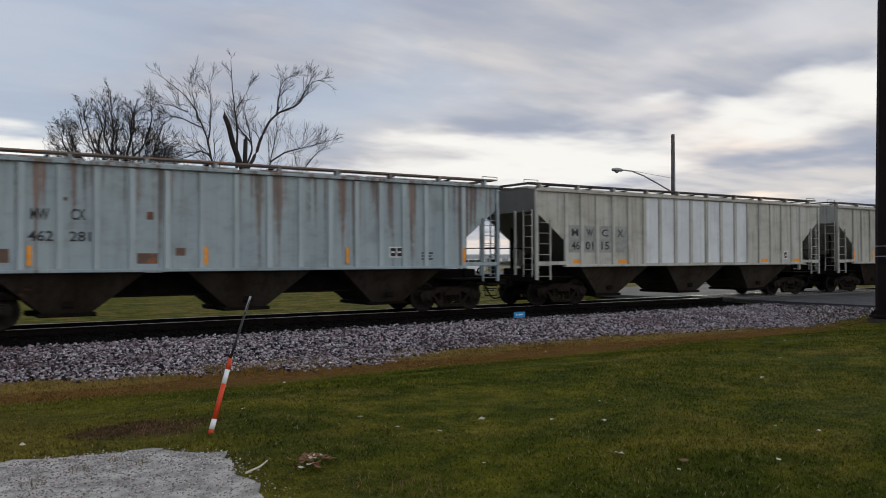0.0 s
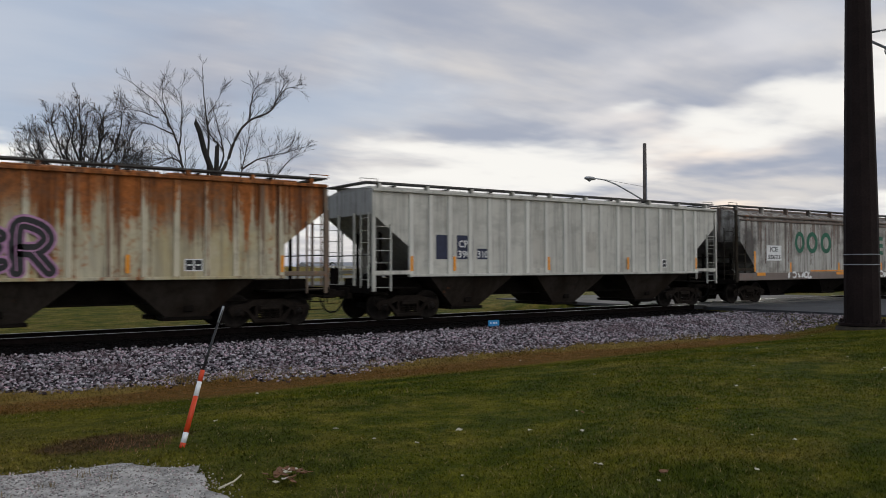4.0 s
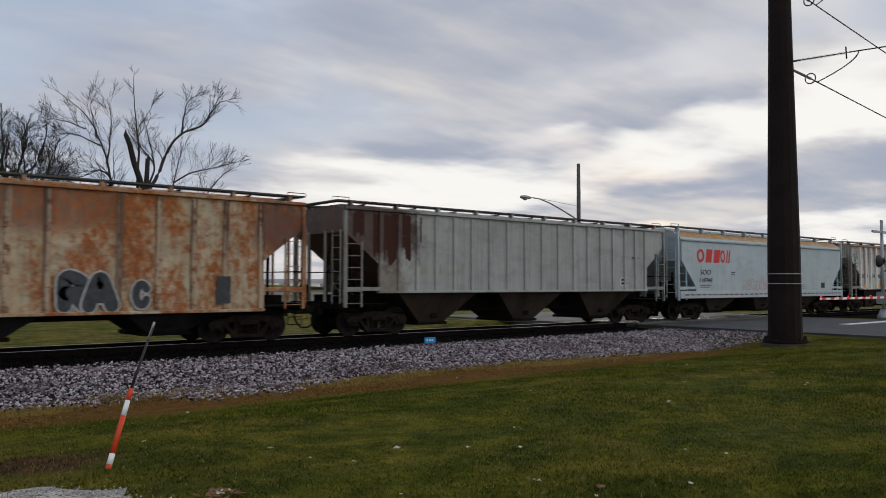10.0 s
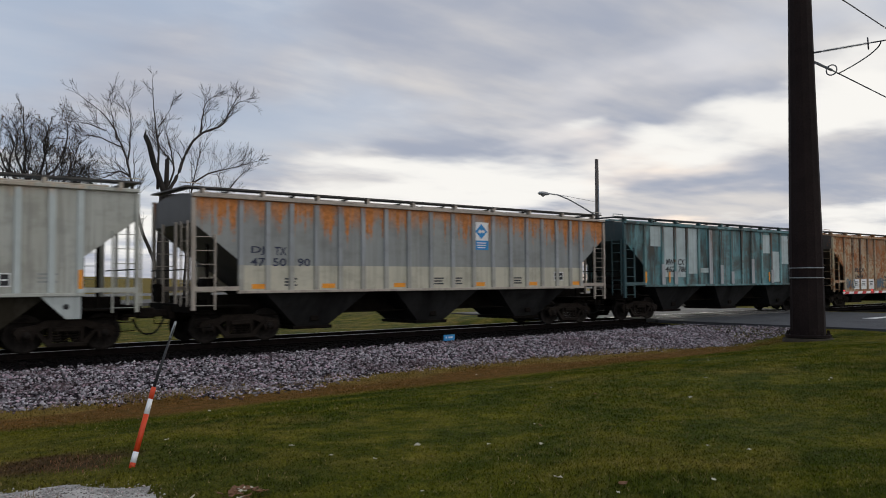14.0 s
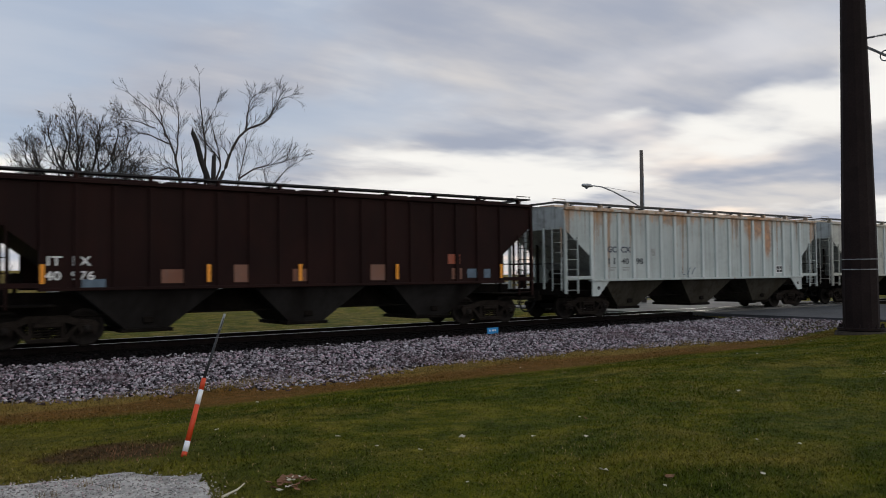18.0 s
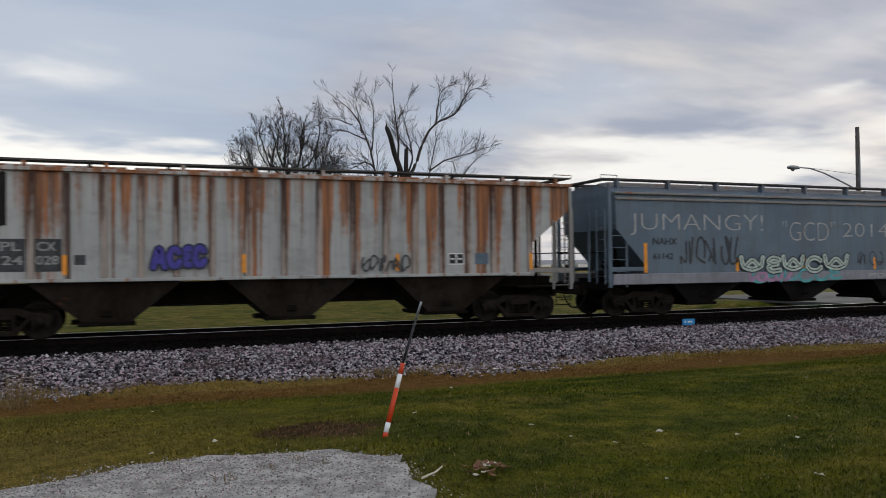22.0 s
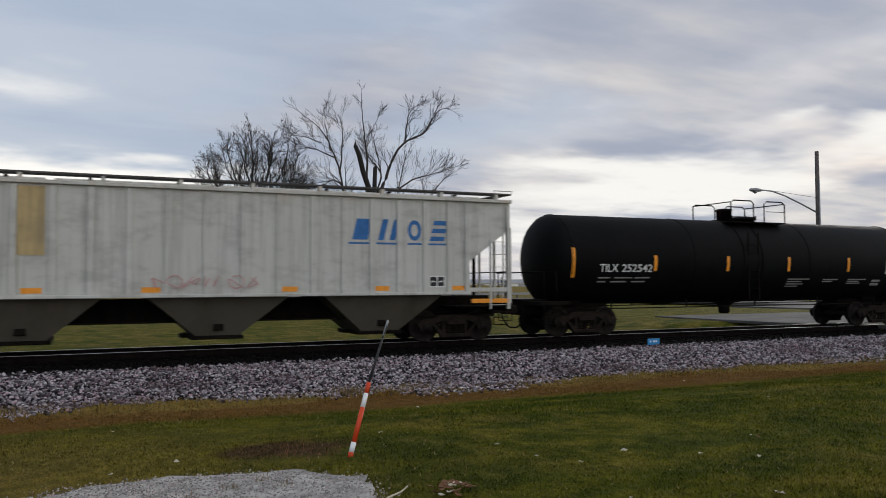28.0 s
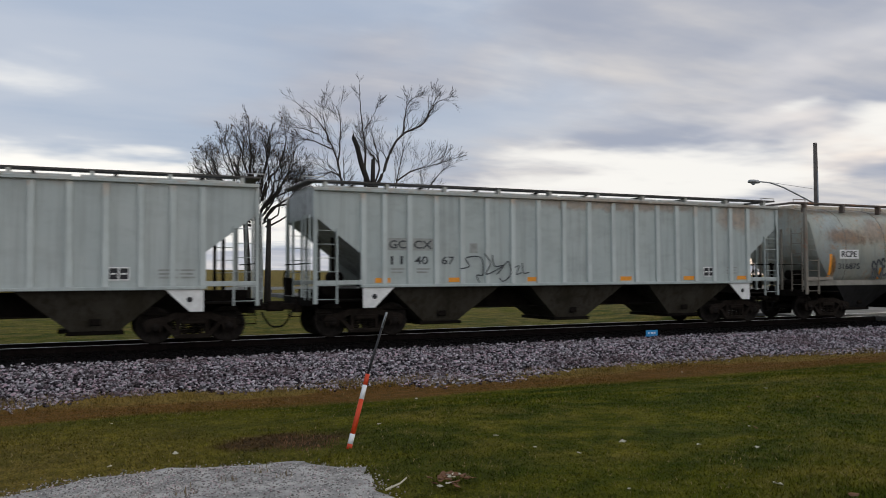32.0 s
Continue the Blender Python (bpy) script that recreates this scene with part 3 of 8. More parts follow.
def build_ballast():
    def place(rng, n):
        x = np.concatenate([rng.uniform(-14, 29.0, int(n * 0.86)), rng.uniform(-60, -14, n - int(n * 0.86))])
        y = rng.uniform(13.4, 19.6, n)
        ragged = 15.45 - 1.2 * np.exp(-((x - 6.7) / 2.2) ** 2) - 0.5 * smooth(1.0, -2.0, x) - 0.8 * smooth(17.0, 21.0, x) + 0.2 * np.sin(x * 1.3) + 0.15 * np.sin(x * 3.7 + 1) + np.abs(rng.normal(0, 0.25, n)) * np.sign(rng.normal(-0.3, 1, n))
        ok = (y > ragged) & (y < 19.15 + rng.normal(0, 0.16, n)) & ~((x > 27.6) & (y > 19 + (29.5 - x)))
        x, y = x[ok], y[ok]
        return np.stack([x, y, np.maximum(bank_z(y), ground_z(x, y)) + rng.uniform(-0.01, 0.030, len(x))], -1)

    scatter("ballast_stones", 132000, place, 0.036, STONE, "loose grey and purplish crushed ballast stones", "ballast", 3)

    # stones along the track, coloured for the shade under the train
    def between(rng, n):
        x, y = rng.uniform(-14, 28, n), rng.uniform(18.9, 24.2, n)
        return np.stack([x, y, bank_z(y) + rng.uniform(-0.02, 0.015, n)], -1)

    scatter("ballast_stones", 24000, between, 0.042, SHADESTONE, "ballast stones along the track, coloured near black for the train's shade", "ballast", 5)


def build_rails():
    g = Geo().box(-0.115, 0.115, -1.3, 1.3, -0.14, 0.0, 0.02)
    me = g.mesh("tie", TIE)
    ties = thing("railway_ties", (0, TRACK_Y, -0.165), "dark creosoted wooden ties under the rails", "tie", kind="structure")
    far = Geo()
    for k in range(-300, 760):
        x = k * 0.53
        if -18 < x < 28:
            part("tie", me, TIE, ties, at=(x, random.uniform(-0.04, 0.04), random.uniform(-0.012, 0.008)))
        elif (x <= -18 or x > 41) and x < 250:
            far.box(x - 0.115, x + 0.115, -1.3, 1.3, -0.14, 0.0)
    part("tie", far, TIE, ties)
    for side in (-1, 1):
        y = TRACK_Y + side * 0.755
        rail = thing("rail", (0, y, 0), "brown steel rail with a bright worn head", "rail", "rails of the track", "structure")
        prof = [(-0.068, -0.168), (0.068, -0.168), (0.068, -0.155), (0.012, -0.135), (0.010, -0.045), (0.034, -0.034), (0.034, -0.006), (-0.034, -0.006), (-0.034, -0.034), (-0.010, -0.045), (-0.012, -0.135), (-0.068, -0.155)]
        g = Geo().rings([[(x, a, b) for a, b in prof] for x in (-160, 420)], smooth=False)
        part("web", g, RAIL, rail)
        part("head", Geo().box(-160, 420, -0.03, 0.03, -0.0055, 0.0), HEAD, rail, "bright worn running surface")


def build_road():
    road = Geo()
    ys = [-60, -20, 0, 8, 14, 18, 20.6]
    for y0, y1 in zip(ys[:-1], ys[1:]):
        b = len(road.v)
        road.v += [(28.0, y0, -0.055), (41.0, y0, -0.055), (41.0, y1, -0.055), (28.0, y1, -0.055)]
        road.v += [(x, y, z - 0.12) for x, y, z in road.v[b:b + 4]]
        for q in ((0, 1, 2, 3), (0, 4, 5, 1), (1, 5, 6, 2), (2, 6, 7, 3), (3, 7, 4, 0)):
            road.face(*(b + i for i in q))
    tagged(part("road", road, ASPHALT), "dark asphalt road that crosses the track", "road", kind="structure")
    far = Geo()
    far.box(27.0, 43.0, 23.2, 33.0, -0.17, -0.055)
    far.box(44.0, 200.0, 33.0, 45.0, -0.3, -0.06)
    far.box(52.0, 62.0, 45.0, 70.0, -0.3, -0.08)
    far.box(18.0, 420.0, 70.0, 86.0, -0.5, -0.08)
    tagged(part("pavement", far, WET), "pale worn concrete pavement beyond the crossing", "pavement", kind="structure")
    crossing = thing("level_crossing_deck", (34.5, TRACK_Y, 0), "worn panels between the rails of the crossing", "crossing", kind="structure")
    for y0, y1 in ((-1.45, -0.84), (-0.67, 0.67), (0.84, 1.45)):
        for k in range(5):
            part("panel", Geo().box(-6.5 + k * 2.6, -3.92 + k * 2.6, y0, y1, -0.165, -0.012, 0.01), WET, crossing)
    bar = Geo().box(34.8, 40.6, 14.6, 15.1, -0.051, -0.047)
    tagged(part("stop_line", bar, LINE), "white painted stop line on the asphalt", "road marking", kind="structure")


PAD_EDGE = [(-3.2, 4.6), (-1.9, 5.7), (-0.9, 6.7), (-0.1, 7.12), (0.55, 7.16), (1.3, 7.05), (1.8, 6.85), (2.12, 6.5), (2.12, 6.0), (2.02, 5.5), (2.0, 5.0), (1.9, 4.2), (1.8, 2.5), (1.75, 0.0), (1.9, -3.0), (2.1, -8.0), (-3.6, -8.0), (-3.5, -3.0), (-3.4, 1.5)]


def inside(x, y):
    hit = np.zeros(len(x), bool)
    for (x0, y0), (x1, y1) in zip(PAD_EDGE, PAD_EDGE[1:] + PAD_EDGE[:1]):
        if y0 != y1:
            hit ^= ((y0 > y) != (y1 > y)) & (x < (x1 - x0) * (y - y0) / (y1 - y0) + x0)
    return hit


def build_pad():
    pts = []
    for (x0, y0), (x1, y1) in zip(PAD_EDGE, PAD_EDGE[1:] + PAD_EDGE[:1]):
        for k in range(6):
            t = k / 6
            x, y = x0 + (x1 - x0) * t, y0 + (y1 - y0) * t
            pts.append((x + 0.22 * noise.noise((x * 2.1, y * 2.1, 5)) + 0.07 * noise.noise((x * 9, y * 9, 5)), y + 0.16 * noise.noise((x * 2.1, y * 2.1, 9)) + 0.07 * noise.noise((x * 9, y * 9, 2))))
    g = Geo().upright(list(reversed(pts)), -0.05, 0.008)
    tagged(part("gravel_pad", g, PAD), "pale compacted gravel patch at the edge of the lawn", "gravel", kind="structure")

    def place(rng, n):
        x, y = rng.uniform(-3.4, 2.5, n), 7.6 - 9.0 * rng.uniform(0, 1, n) ** 2.2
        ok = inside(x + rng.normal(0, 0.10, n), y + rng.normal(0, 0.08, n))
        x, y = x[ok], y[ok]
        return np.stack([x, y, np.full(len(x), 0.010)], -1)

    scatter("gravel", 60000, place, 0.0082, GRAVEL, "fine loose gravel on the pale patch", "gravel", 8)


def build_grass():
    rng = np.random.default_rng(11)
    n = 950000
    # thicker towards the viewer's side of the lawn
    y = 1.5 + 14.4 * rng.uniform(0, 1, n) ** 1.45
    x = rng.uniform(-0.75, 2.4, n) * (y + 2.5) - 1.0
    m = 110000
    x[:m], y[:m] = rng.uniform(-9, 14, m), rng.uniform(-9, 3.0, m)
    ok = ~inside(x + rng.normal(0, 0.14, n), y + rng.normal(0, 0.12, n)) & (x < 27.9)
    worn = np.exp(-(((x - 2.0) / 0.55) ** 2 + ((y - 7.7) / 0.45) ** 2))
    ok &= rng.uniform(0, 1, n) > 0.9 * worn
    ok &= rng.uniform(0, 1, n) > 0.45 * smooth(12.0, 14.5, y)
    x, y = x[ok], y[ok]
    n = len(x)
    z = ground_z(x, y) - 0.004
    tall = rng.uniform(0.011, 0.030, n) * (1 + 0.35 * np.sin(x * 0.9) * np.sin(y * 1.1))
    tall *= 1 + 1.4 * smooth(13.4, 14.6, y) * rng.uniform(0, 1, n)
    turn, lean = rng.uniform(0, 2 * np.pi, n), rng.uniform(0.3, 1.8, n)
    wide = rng.uniform(0.0026, 0.0050, n) * (1 + 0.08 * np.abs(y))
    dx, dy = np.cos(turn), np.sin(turn)
    base = np.stack([x, y, z], -1)
    side = np.stack([-dy, dx, 0 * dx], -1) * wide[:, None]
    tip = base + np.stack([dx * tall * lean, dy * tall * lean, tall], -1)
    v = np.stack([base - side, base + side, tip], 1)
    f = np.arange(3 * n).reshape(n, 3)
    ob = new("grass", bulk("grass", v.reshape(-1, 3), f, BLADES))
    tagged(ob, "short mown autumn grass with dry straw-coloured blades", "grass", kind="stuff")


build_ground()
build_bed()
build_road()
build_pad()

# ---- rail cars; in a car's own space x runs along it, y = -1.6 is the lawn side, z = 0 the rail top ----
def wheel_mesh():
    g = Geo()
    for s in (-1, 1):
        y = s * 0.755
        prof = [(0.0, -0.09), (0.10, -0.09), (0.11, -0.05), (0.20, -0.025), (0.37, -0.045), (0.39, -0.068), (0.438, -0.068), (0.443, 0.04), (0.466, 0.05), (0.466, 0.07), (0.39, 0.075), (0.36, 0.02), (0.20, 0.03), (0.12, 0.07), (0.0, 0.075)]
        g.lathe([(max(r, 0.001), y - s * h * -1) for r, h in prof] if s < 0 else [(max(r, 0.001), y - h) for r, h in reversed(prof)], "y", 28)
    g.tube([(0, -1.12, 0), (0, 1.12, 0)], 0.085, 12)
    for s in (-1, 1):
        g.lathe([(0.001, s * 1.135), (0.075, s * 1.135), (0.085, s * 1.10), (0.12, s * 1.10), (0.12, s * 0.95)] if s > 0 else [(0.12, -0.95), (0.12, -1.10), (0.085, -1.10), (0.075, -1.135), (0.001, -1.135)], "y", 14)
        for k in range(3):
            a = 2 * math.pi * k / 3
            g.tube([(0.05 * math.cos(a), s * 1.13, 0.05 * math.sin(a)), (0.05 * math.cos(a), s * 1.16, 0.05 * math.sin(a))], 0.016, 6)
    return g.mesh("wheelset", TREAD)


def rim_mesh():
    g = Geo()
    for s in (-1, 1):
        y = s * 0.755
        g.lathe([(0.425, y + 0.0685 * s), (0.4385, y + 0.069 * s), (0.4445, y + 0.03 * s), (0.4445, y - 0.03 * s)], "y", 28)
    return g.mesh("tread", RIM)


def frame_mesh():
    """One cast side frame, centred on the truck: top member, drooping lower member, columns, pedestals."""
    g = Geo()
    y0, y1 = -0.07, 0.07
    g.prism([(-1.18, 0.50), (-1.12, 0.42), (-0.72, 0.46), (-0.42, 0.60), (0.42, 0.60), (0.72, 0.46), (1.12, 0.42), (1.18, 0.50), (1.10, 0.60), (0.70, 0.66), (0.44, 0.76), (-0.44, 0.76), (-0.70, 0.66), (-1.10, 0.60)], y0, y1)
    for s in (-1, 1):
        a = [(0.72, 0.50), (0.62, 0.50), (0.30, 0.20), (0.30, 0.12), (0.42, 0.12)]
        a = [(s * x, z) for x, z in a]
        g.prism(a if s < 0 else a[::-1], y0, y1)
        c = [(s * 0.30, 0.20), (s * 0.40, 0.20), (s * 0.40, 0.62), (s * 0.30, 0.62)]
        g.prism(c if s > 0 else c[::-1], y0 * 0.8, y1 * 0.8)
        j = [(s * 0.74, 0.30), (s * 0.80, 0.30), (s * 0.80, 0.50), (s * 0.70, 0.52)]
        g.prism(j if s > 0 else j[::-1], y0, y1)
        j = [(s * 1.00, 0.30), (s * 1.08, 0.30), (s * 1.16, 0.48), (s * 1.00, 0.50)]
        g.prism(j if s > 0 else j[::-1], y0, y1)
        g.box(s * 0.89 - 0.12, s * 0.89 + 0.12, -0.10, 0.10, 0.46, 0.56, 0.02)
    g.box(-0.44, 0.44, y0 * 1.3, y1 * 1.3, 0.10, 0.22, 0.03)
    return g.mesh("side_frame", IRON)


def spring_mesh():
    g = Geo()
    for x in (-0.20, 0.0, 0.20):
        pts = [(x + 0.075 * math.cos(a), 0.075 * math.sin(a), 0.22 + 0.26 * a / (2 * math.pi * 4)) for a in np.linspace(0, 2 * math.pi * 4, 33)]
        g.tube(pts, 0.018, 4)
    g.box(-0.29, 0.29, -0.13, 0.13, 0.48, 0.60, 0.02)
    return g.mesh("spring_nest", IRON)


WHEEL, WHEELRIM, FRAME_SIDE, SPRINGS = wheel_mesh(), rim_mesh(), frame_mesh(), spring_mesh()
BOLSTER = Geo().box(-0.2, 0.2, -1.05, 1.05, 0.46, 0.70, 0.04).box(-0.28, 0.28, -0.28, 0.28, 0.68, 0.86, 0.05).mesh("truck", IRON)
HOSE_PTS = [Vector((0.44 * t, 0, -0.40 * (1 - (1 - t) ** 2) - 0.05 * math.sin(3.1 * t))) for t in np.linspace(0, 1, 9)]
HOSEMESH = Geo().tube(HOSE_PTS, 0.026, 6).mesh("air_hose", HOSE)
SPINNING = []                  # (wheelset, its car's number)


def coupler_geo(s, reach):
    g = Geo()
    g.box(*sorted((s * 8.2, s * (reach - 0.18))), -0.09, 0.09, 0.74, 0.92, 0.02)
    g.box(*sorted((s * (reach - 0.22), s * (reach + 0.07))), -0.17, 0.13, 0.70, 0.98, 0.04)
    g.box(*sorted((s * (reach - 0.08), s * (reach + 0.14))), 0.02, 0.15, 0.72, 0.96, 0.04)
    g.box(*sorted((s * 8.3, s * 8.46)), -0.30, 0.30, 0.66, 1.02, 0.03)
    return g


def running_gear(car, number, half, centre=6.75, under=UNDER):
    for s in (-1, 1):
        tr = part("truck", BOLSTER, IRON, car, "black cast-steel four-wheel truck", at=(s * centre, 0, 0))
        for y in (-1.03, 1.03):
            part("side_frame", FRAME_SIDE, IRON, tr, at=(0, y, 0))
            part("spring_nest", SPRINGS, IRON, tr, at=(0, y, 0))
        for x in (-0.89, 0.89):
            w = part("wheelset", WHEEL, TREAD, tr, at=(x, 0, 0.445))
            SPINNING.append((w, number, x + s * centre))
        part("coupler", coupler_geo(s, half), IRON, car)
        h = part("air_hose", HOSEMESH, HOSE, car, at=(s * (half - 0.42), -0.32, 0.70))
        if s < 0:
            h.matrix_basis = pose(-(half - 0.42), -0.32, 0.70, 0, 0, 180)


RUNG = {}


def rung(mat, width, axis="x"):
    key = (mat.name, width, axis)
    if key not in RUNG:
        p = (width / 2, 0, 0) if axis == "x" else (0, width / 2, 0)
        RUNG[key] = Geo().tube([tuple(-c for c in p), p], 0.011, 5).mesh("rung", mat)
    return RUNG[key]


def ladder(car, x0, x1, y, z0, z1, n, mat, label="", zb=None):
    """A side ladder between two stiles; the second may be shorter."""
    g = Geo().box(x0 - 0.02, x0 + 0.02, y - 0.03, y + 0.03, z0, z1)
    g.box(x1 - 0.02, x1 + 0.02, y - 0.03, y + 0.03, z0, zb or z1)
    lad = part("ladder", g, mat, car, label)
    for k in range(n):
        z = z0 + 0.12 + ((zb or z1) - 0.2 - z0) * k / (n - 1)
        part("rung", rung(mat, round(abs(x1 - x0), 2)), mat, lad, at=((x0 + x1) / 2, y, z))
    return lad


def end_gear(car, s, mat, half, wheel_end, y_side=1.52, deck=1.02, top=3.9, slope_x=7.0):
    """The open platform under a slope sheet: sill, posts, ladders, rails, step and hand brake."""
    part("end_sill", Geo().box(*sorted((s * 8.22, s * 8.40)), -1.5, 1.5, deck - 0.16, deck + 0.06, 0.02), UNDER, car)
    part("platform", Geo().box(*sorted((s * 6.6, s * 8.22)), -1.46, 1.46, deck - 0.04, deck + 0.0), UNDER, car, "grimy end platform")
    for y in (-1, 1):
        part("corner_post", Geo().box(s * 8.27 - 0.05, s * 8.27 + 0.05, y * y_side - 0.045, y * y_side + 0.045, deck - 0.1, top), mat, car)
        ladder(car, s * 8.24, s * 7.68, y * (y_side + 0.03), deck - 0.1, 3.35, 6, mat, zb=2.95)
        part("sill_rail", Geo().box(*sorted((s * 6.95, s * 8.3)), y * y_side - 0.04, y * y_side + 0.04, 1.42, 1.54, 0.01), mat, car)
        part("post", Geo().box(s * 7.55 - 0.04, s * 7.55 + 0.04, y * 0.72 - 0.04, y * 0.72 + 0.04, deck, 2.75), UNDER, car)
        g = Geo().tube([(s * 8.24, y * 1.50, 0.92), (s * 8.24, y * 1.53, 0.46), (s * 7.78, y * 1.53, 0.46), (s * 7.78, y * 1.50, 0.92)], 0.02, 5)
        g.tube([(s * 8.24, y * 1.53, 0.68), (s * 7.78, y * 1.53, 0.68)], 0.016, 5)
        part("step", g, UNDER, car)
    lad = part("ladder", Geo().box(s * 8.40 - 0.018, s * 8.40 + 0.018, -1.47, -1.44, deck, 3.3).box(s * 8.40 - 0.018, s * 8.40 + 0.018, -1.01, -0.98, deck, 3.3), mat, car)
    for k in range(6):
        part("rung", rung(mat, 0.46, "y"), mat, lad, at=(s * 8.43, -1.23, deck + 0.25 + 0.37 * k))
    g = Geo().tube([(s * 8.36, -1.45, 2.0), (s * 8.36, 1.45, 2.0)], 0.018, 5)
    part("handrail", g, UNDER, car)
    for y in (-0.5, 0.5):
        part("end_post", Geo().box(s * 8.36 - 0.03, s * 8.36 + 0.03, y - 0.035, y + 0.035, deck, 3.3), mat, car)
    if wheel_end:
        hub = (s * 8.56, 0.55, 1.52)
        g = Geo().tube([(hub[0], hub[1] + 0.28 * math.cos(a), hub[2] + 0.28 * math.sin(a)) for a in np.linspace(0, 2 * math.pi, 19)], 0.018, 5, caps=False)
        for k in range(5):
            a = 2 * math.pi * k / 5
            g.tube([hub, (hub[0], hub[1] + 0.28 * math.cos(a), hub[2] + 0.28 * math.sin(a))], 0.012, 4)
        part("brake_wheel", g, UNDER, car, "round hand-brake wheel")
        part("brake_housing", Geo().box(*sorted((s * 8.40, s * 8.58)), 0.42, 0.68, 1.12, 1.62, 0.03), UNDER, car)
        g = Geo().tube([(s * 7.35, -0.55, 1.62), (s * 7.35, 0.15, 1.62)], 0.17, 12)
        g.box(s * 7.35 - 0.05, s * 7.35 + 0.05, -0.4, -0.3, deck, 1.5)
        part("brake_cylinder", g, UNDER, car)
        g = Geo().tube([(s * 7.75, -0.9, 1.30), (s * 7.75, -0.2, 1.30)], 0.16, 12)
        part("air_reservoir", g, UNDER, car)


def bays(car, centres, mat, top_half, z_top=1.40, z_bot=0.36, low_half=0.55, y_top=1.46, y_low=0.95):
    for c in centres:
        ring = lambda hx, hy, z: [(c - hx, -hy, z), (c + hx, -hy, z), (c + hx, hy, z), (c - hx, hy, z)]
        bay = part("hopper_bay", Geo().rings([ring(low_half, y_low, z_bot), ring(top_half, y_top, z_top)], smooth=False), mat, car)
        g = Geo().box(c - low_half - 0.10, c + low_half + 0.10, -y_low - 0.05, y_low + 0.05, z_bot - 0.10, z_bot - 0.004, 0.02)
        g.box(c - low_half - 0.28, c - low_half - 0.08, -0.3, 0.3, z_bot - 0.08, z_bot + 0.02)
        gate = part("outlet_gate", g, UNDER, bay, "grimy sliding outlet gate")
        part("access_plate", Geo().box(c - 0.12, c + 0.12, -y_low - 0.145, -y_low - 0.10, z_bot + 0.13, z_bot + 0.30, 0.02), UNDER, bay)


def roof_walk(car, half, z, y, mat, brace, n, over=(0.55, 0.55)):
    for s in (-1, 1):
        a, b = -half - over[0], half + over[1]
        board = Geo().box(a, b, s * y - 0.22, s * y + 0.22, z - 0.045, z)
        part("running_board", board, mat, car, "narrow steel-grating roof walk")
        for k in range(n):
            x = -half + 0.35 + (2 * half - 0.7) * k / (n - 1)
            y0, y1 = sorted((s * (y + 0.05), s * (y + 0.24)))
            part("board_bracket", Geo().box(x - 0.045, x + 0.045, y0, y1, z - 0.34, z - 0.046), brace, car)
    for s, o in ((-1, over[0]), (1, over[1])):
        part("cross_walk", Geo().box(*sorted((s * (half + o), s * (half - 0.15))), -y + 0.23, y - 0.23, z - 0.042, z - 0.002), mat, car)
        g = Geo().tube([(s * (half + 0.25), -1.2, z), (s * (half + 0.25), -1.2, z + 0.09), (s * (half - 0.35), -1.2, z + 0.09), (s * (half - 0.35), -1.2, z)], 0.014, 5)
        part("grab_iron", g, brace, car)


def data_panel(car, x, z, y=-1.508, w=0.48, h=0.32):
    p = part("data_panel", Geo().box(x - w / 2, x + w / 2, y - 0.006, y + 0.006, z - h / 2, z + h / 2), WHITE, car, "black consolidated stencil panel with white frame")
    for i in range(2):
        a, b = x - w / 2 + 0.03 + i * (w / 2 - 0.01), x - 0.02 + i * (w / 2 - 0.01)
        part("panel_field", Geo().box(a, b, y - 0.010, y - 0.002, z - h / 2 + 0.03, z + h / 2 - 0.03), BLACK, p)
        part("text_bar", Geo().box(a + 0.03, b - 0.04, y - 0.013, y - 0.006, z - 0.02, z + 0.02), WHITE, p)


# rib places along a side: closer towards the ends than in the middle
RIBS = (-6.93, -6.20, -5.46, -4.65, -3.84, -3.03, -2.18, -1.30, -0.40, 0.52, 1.43, 2.33, 3.17, 3.97, 4.76, 5.54, 6.27, 6.93)


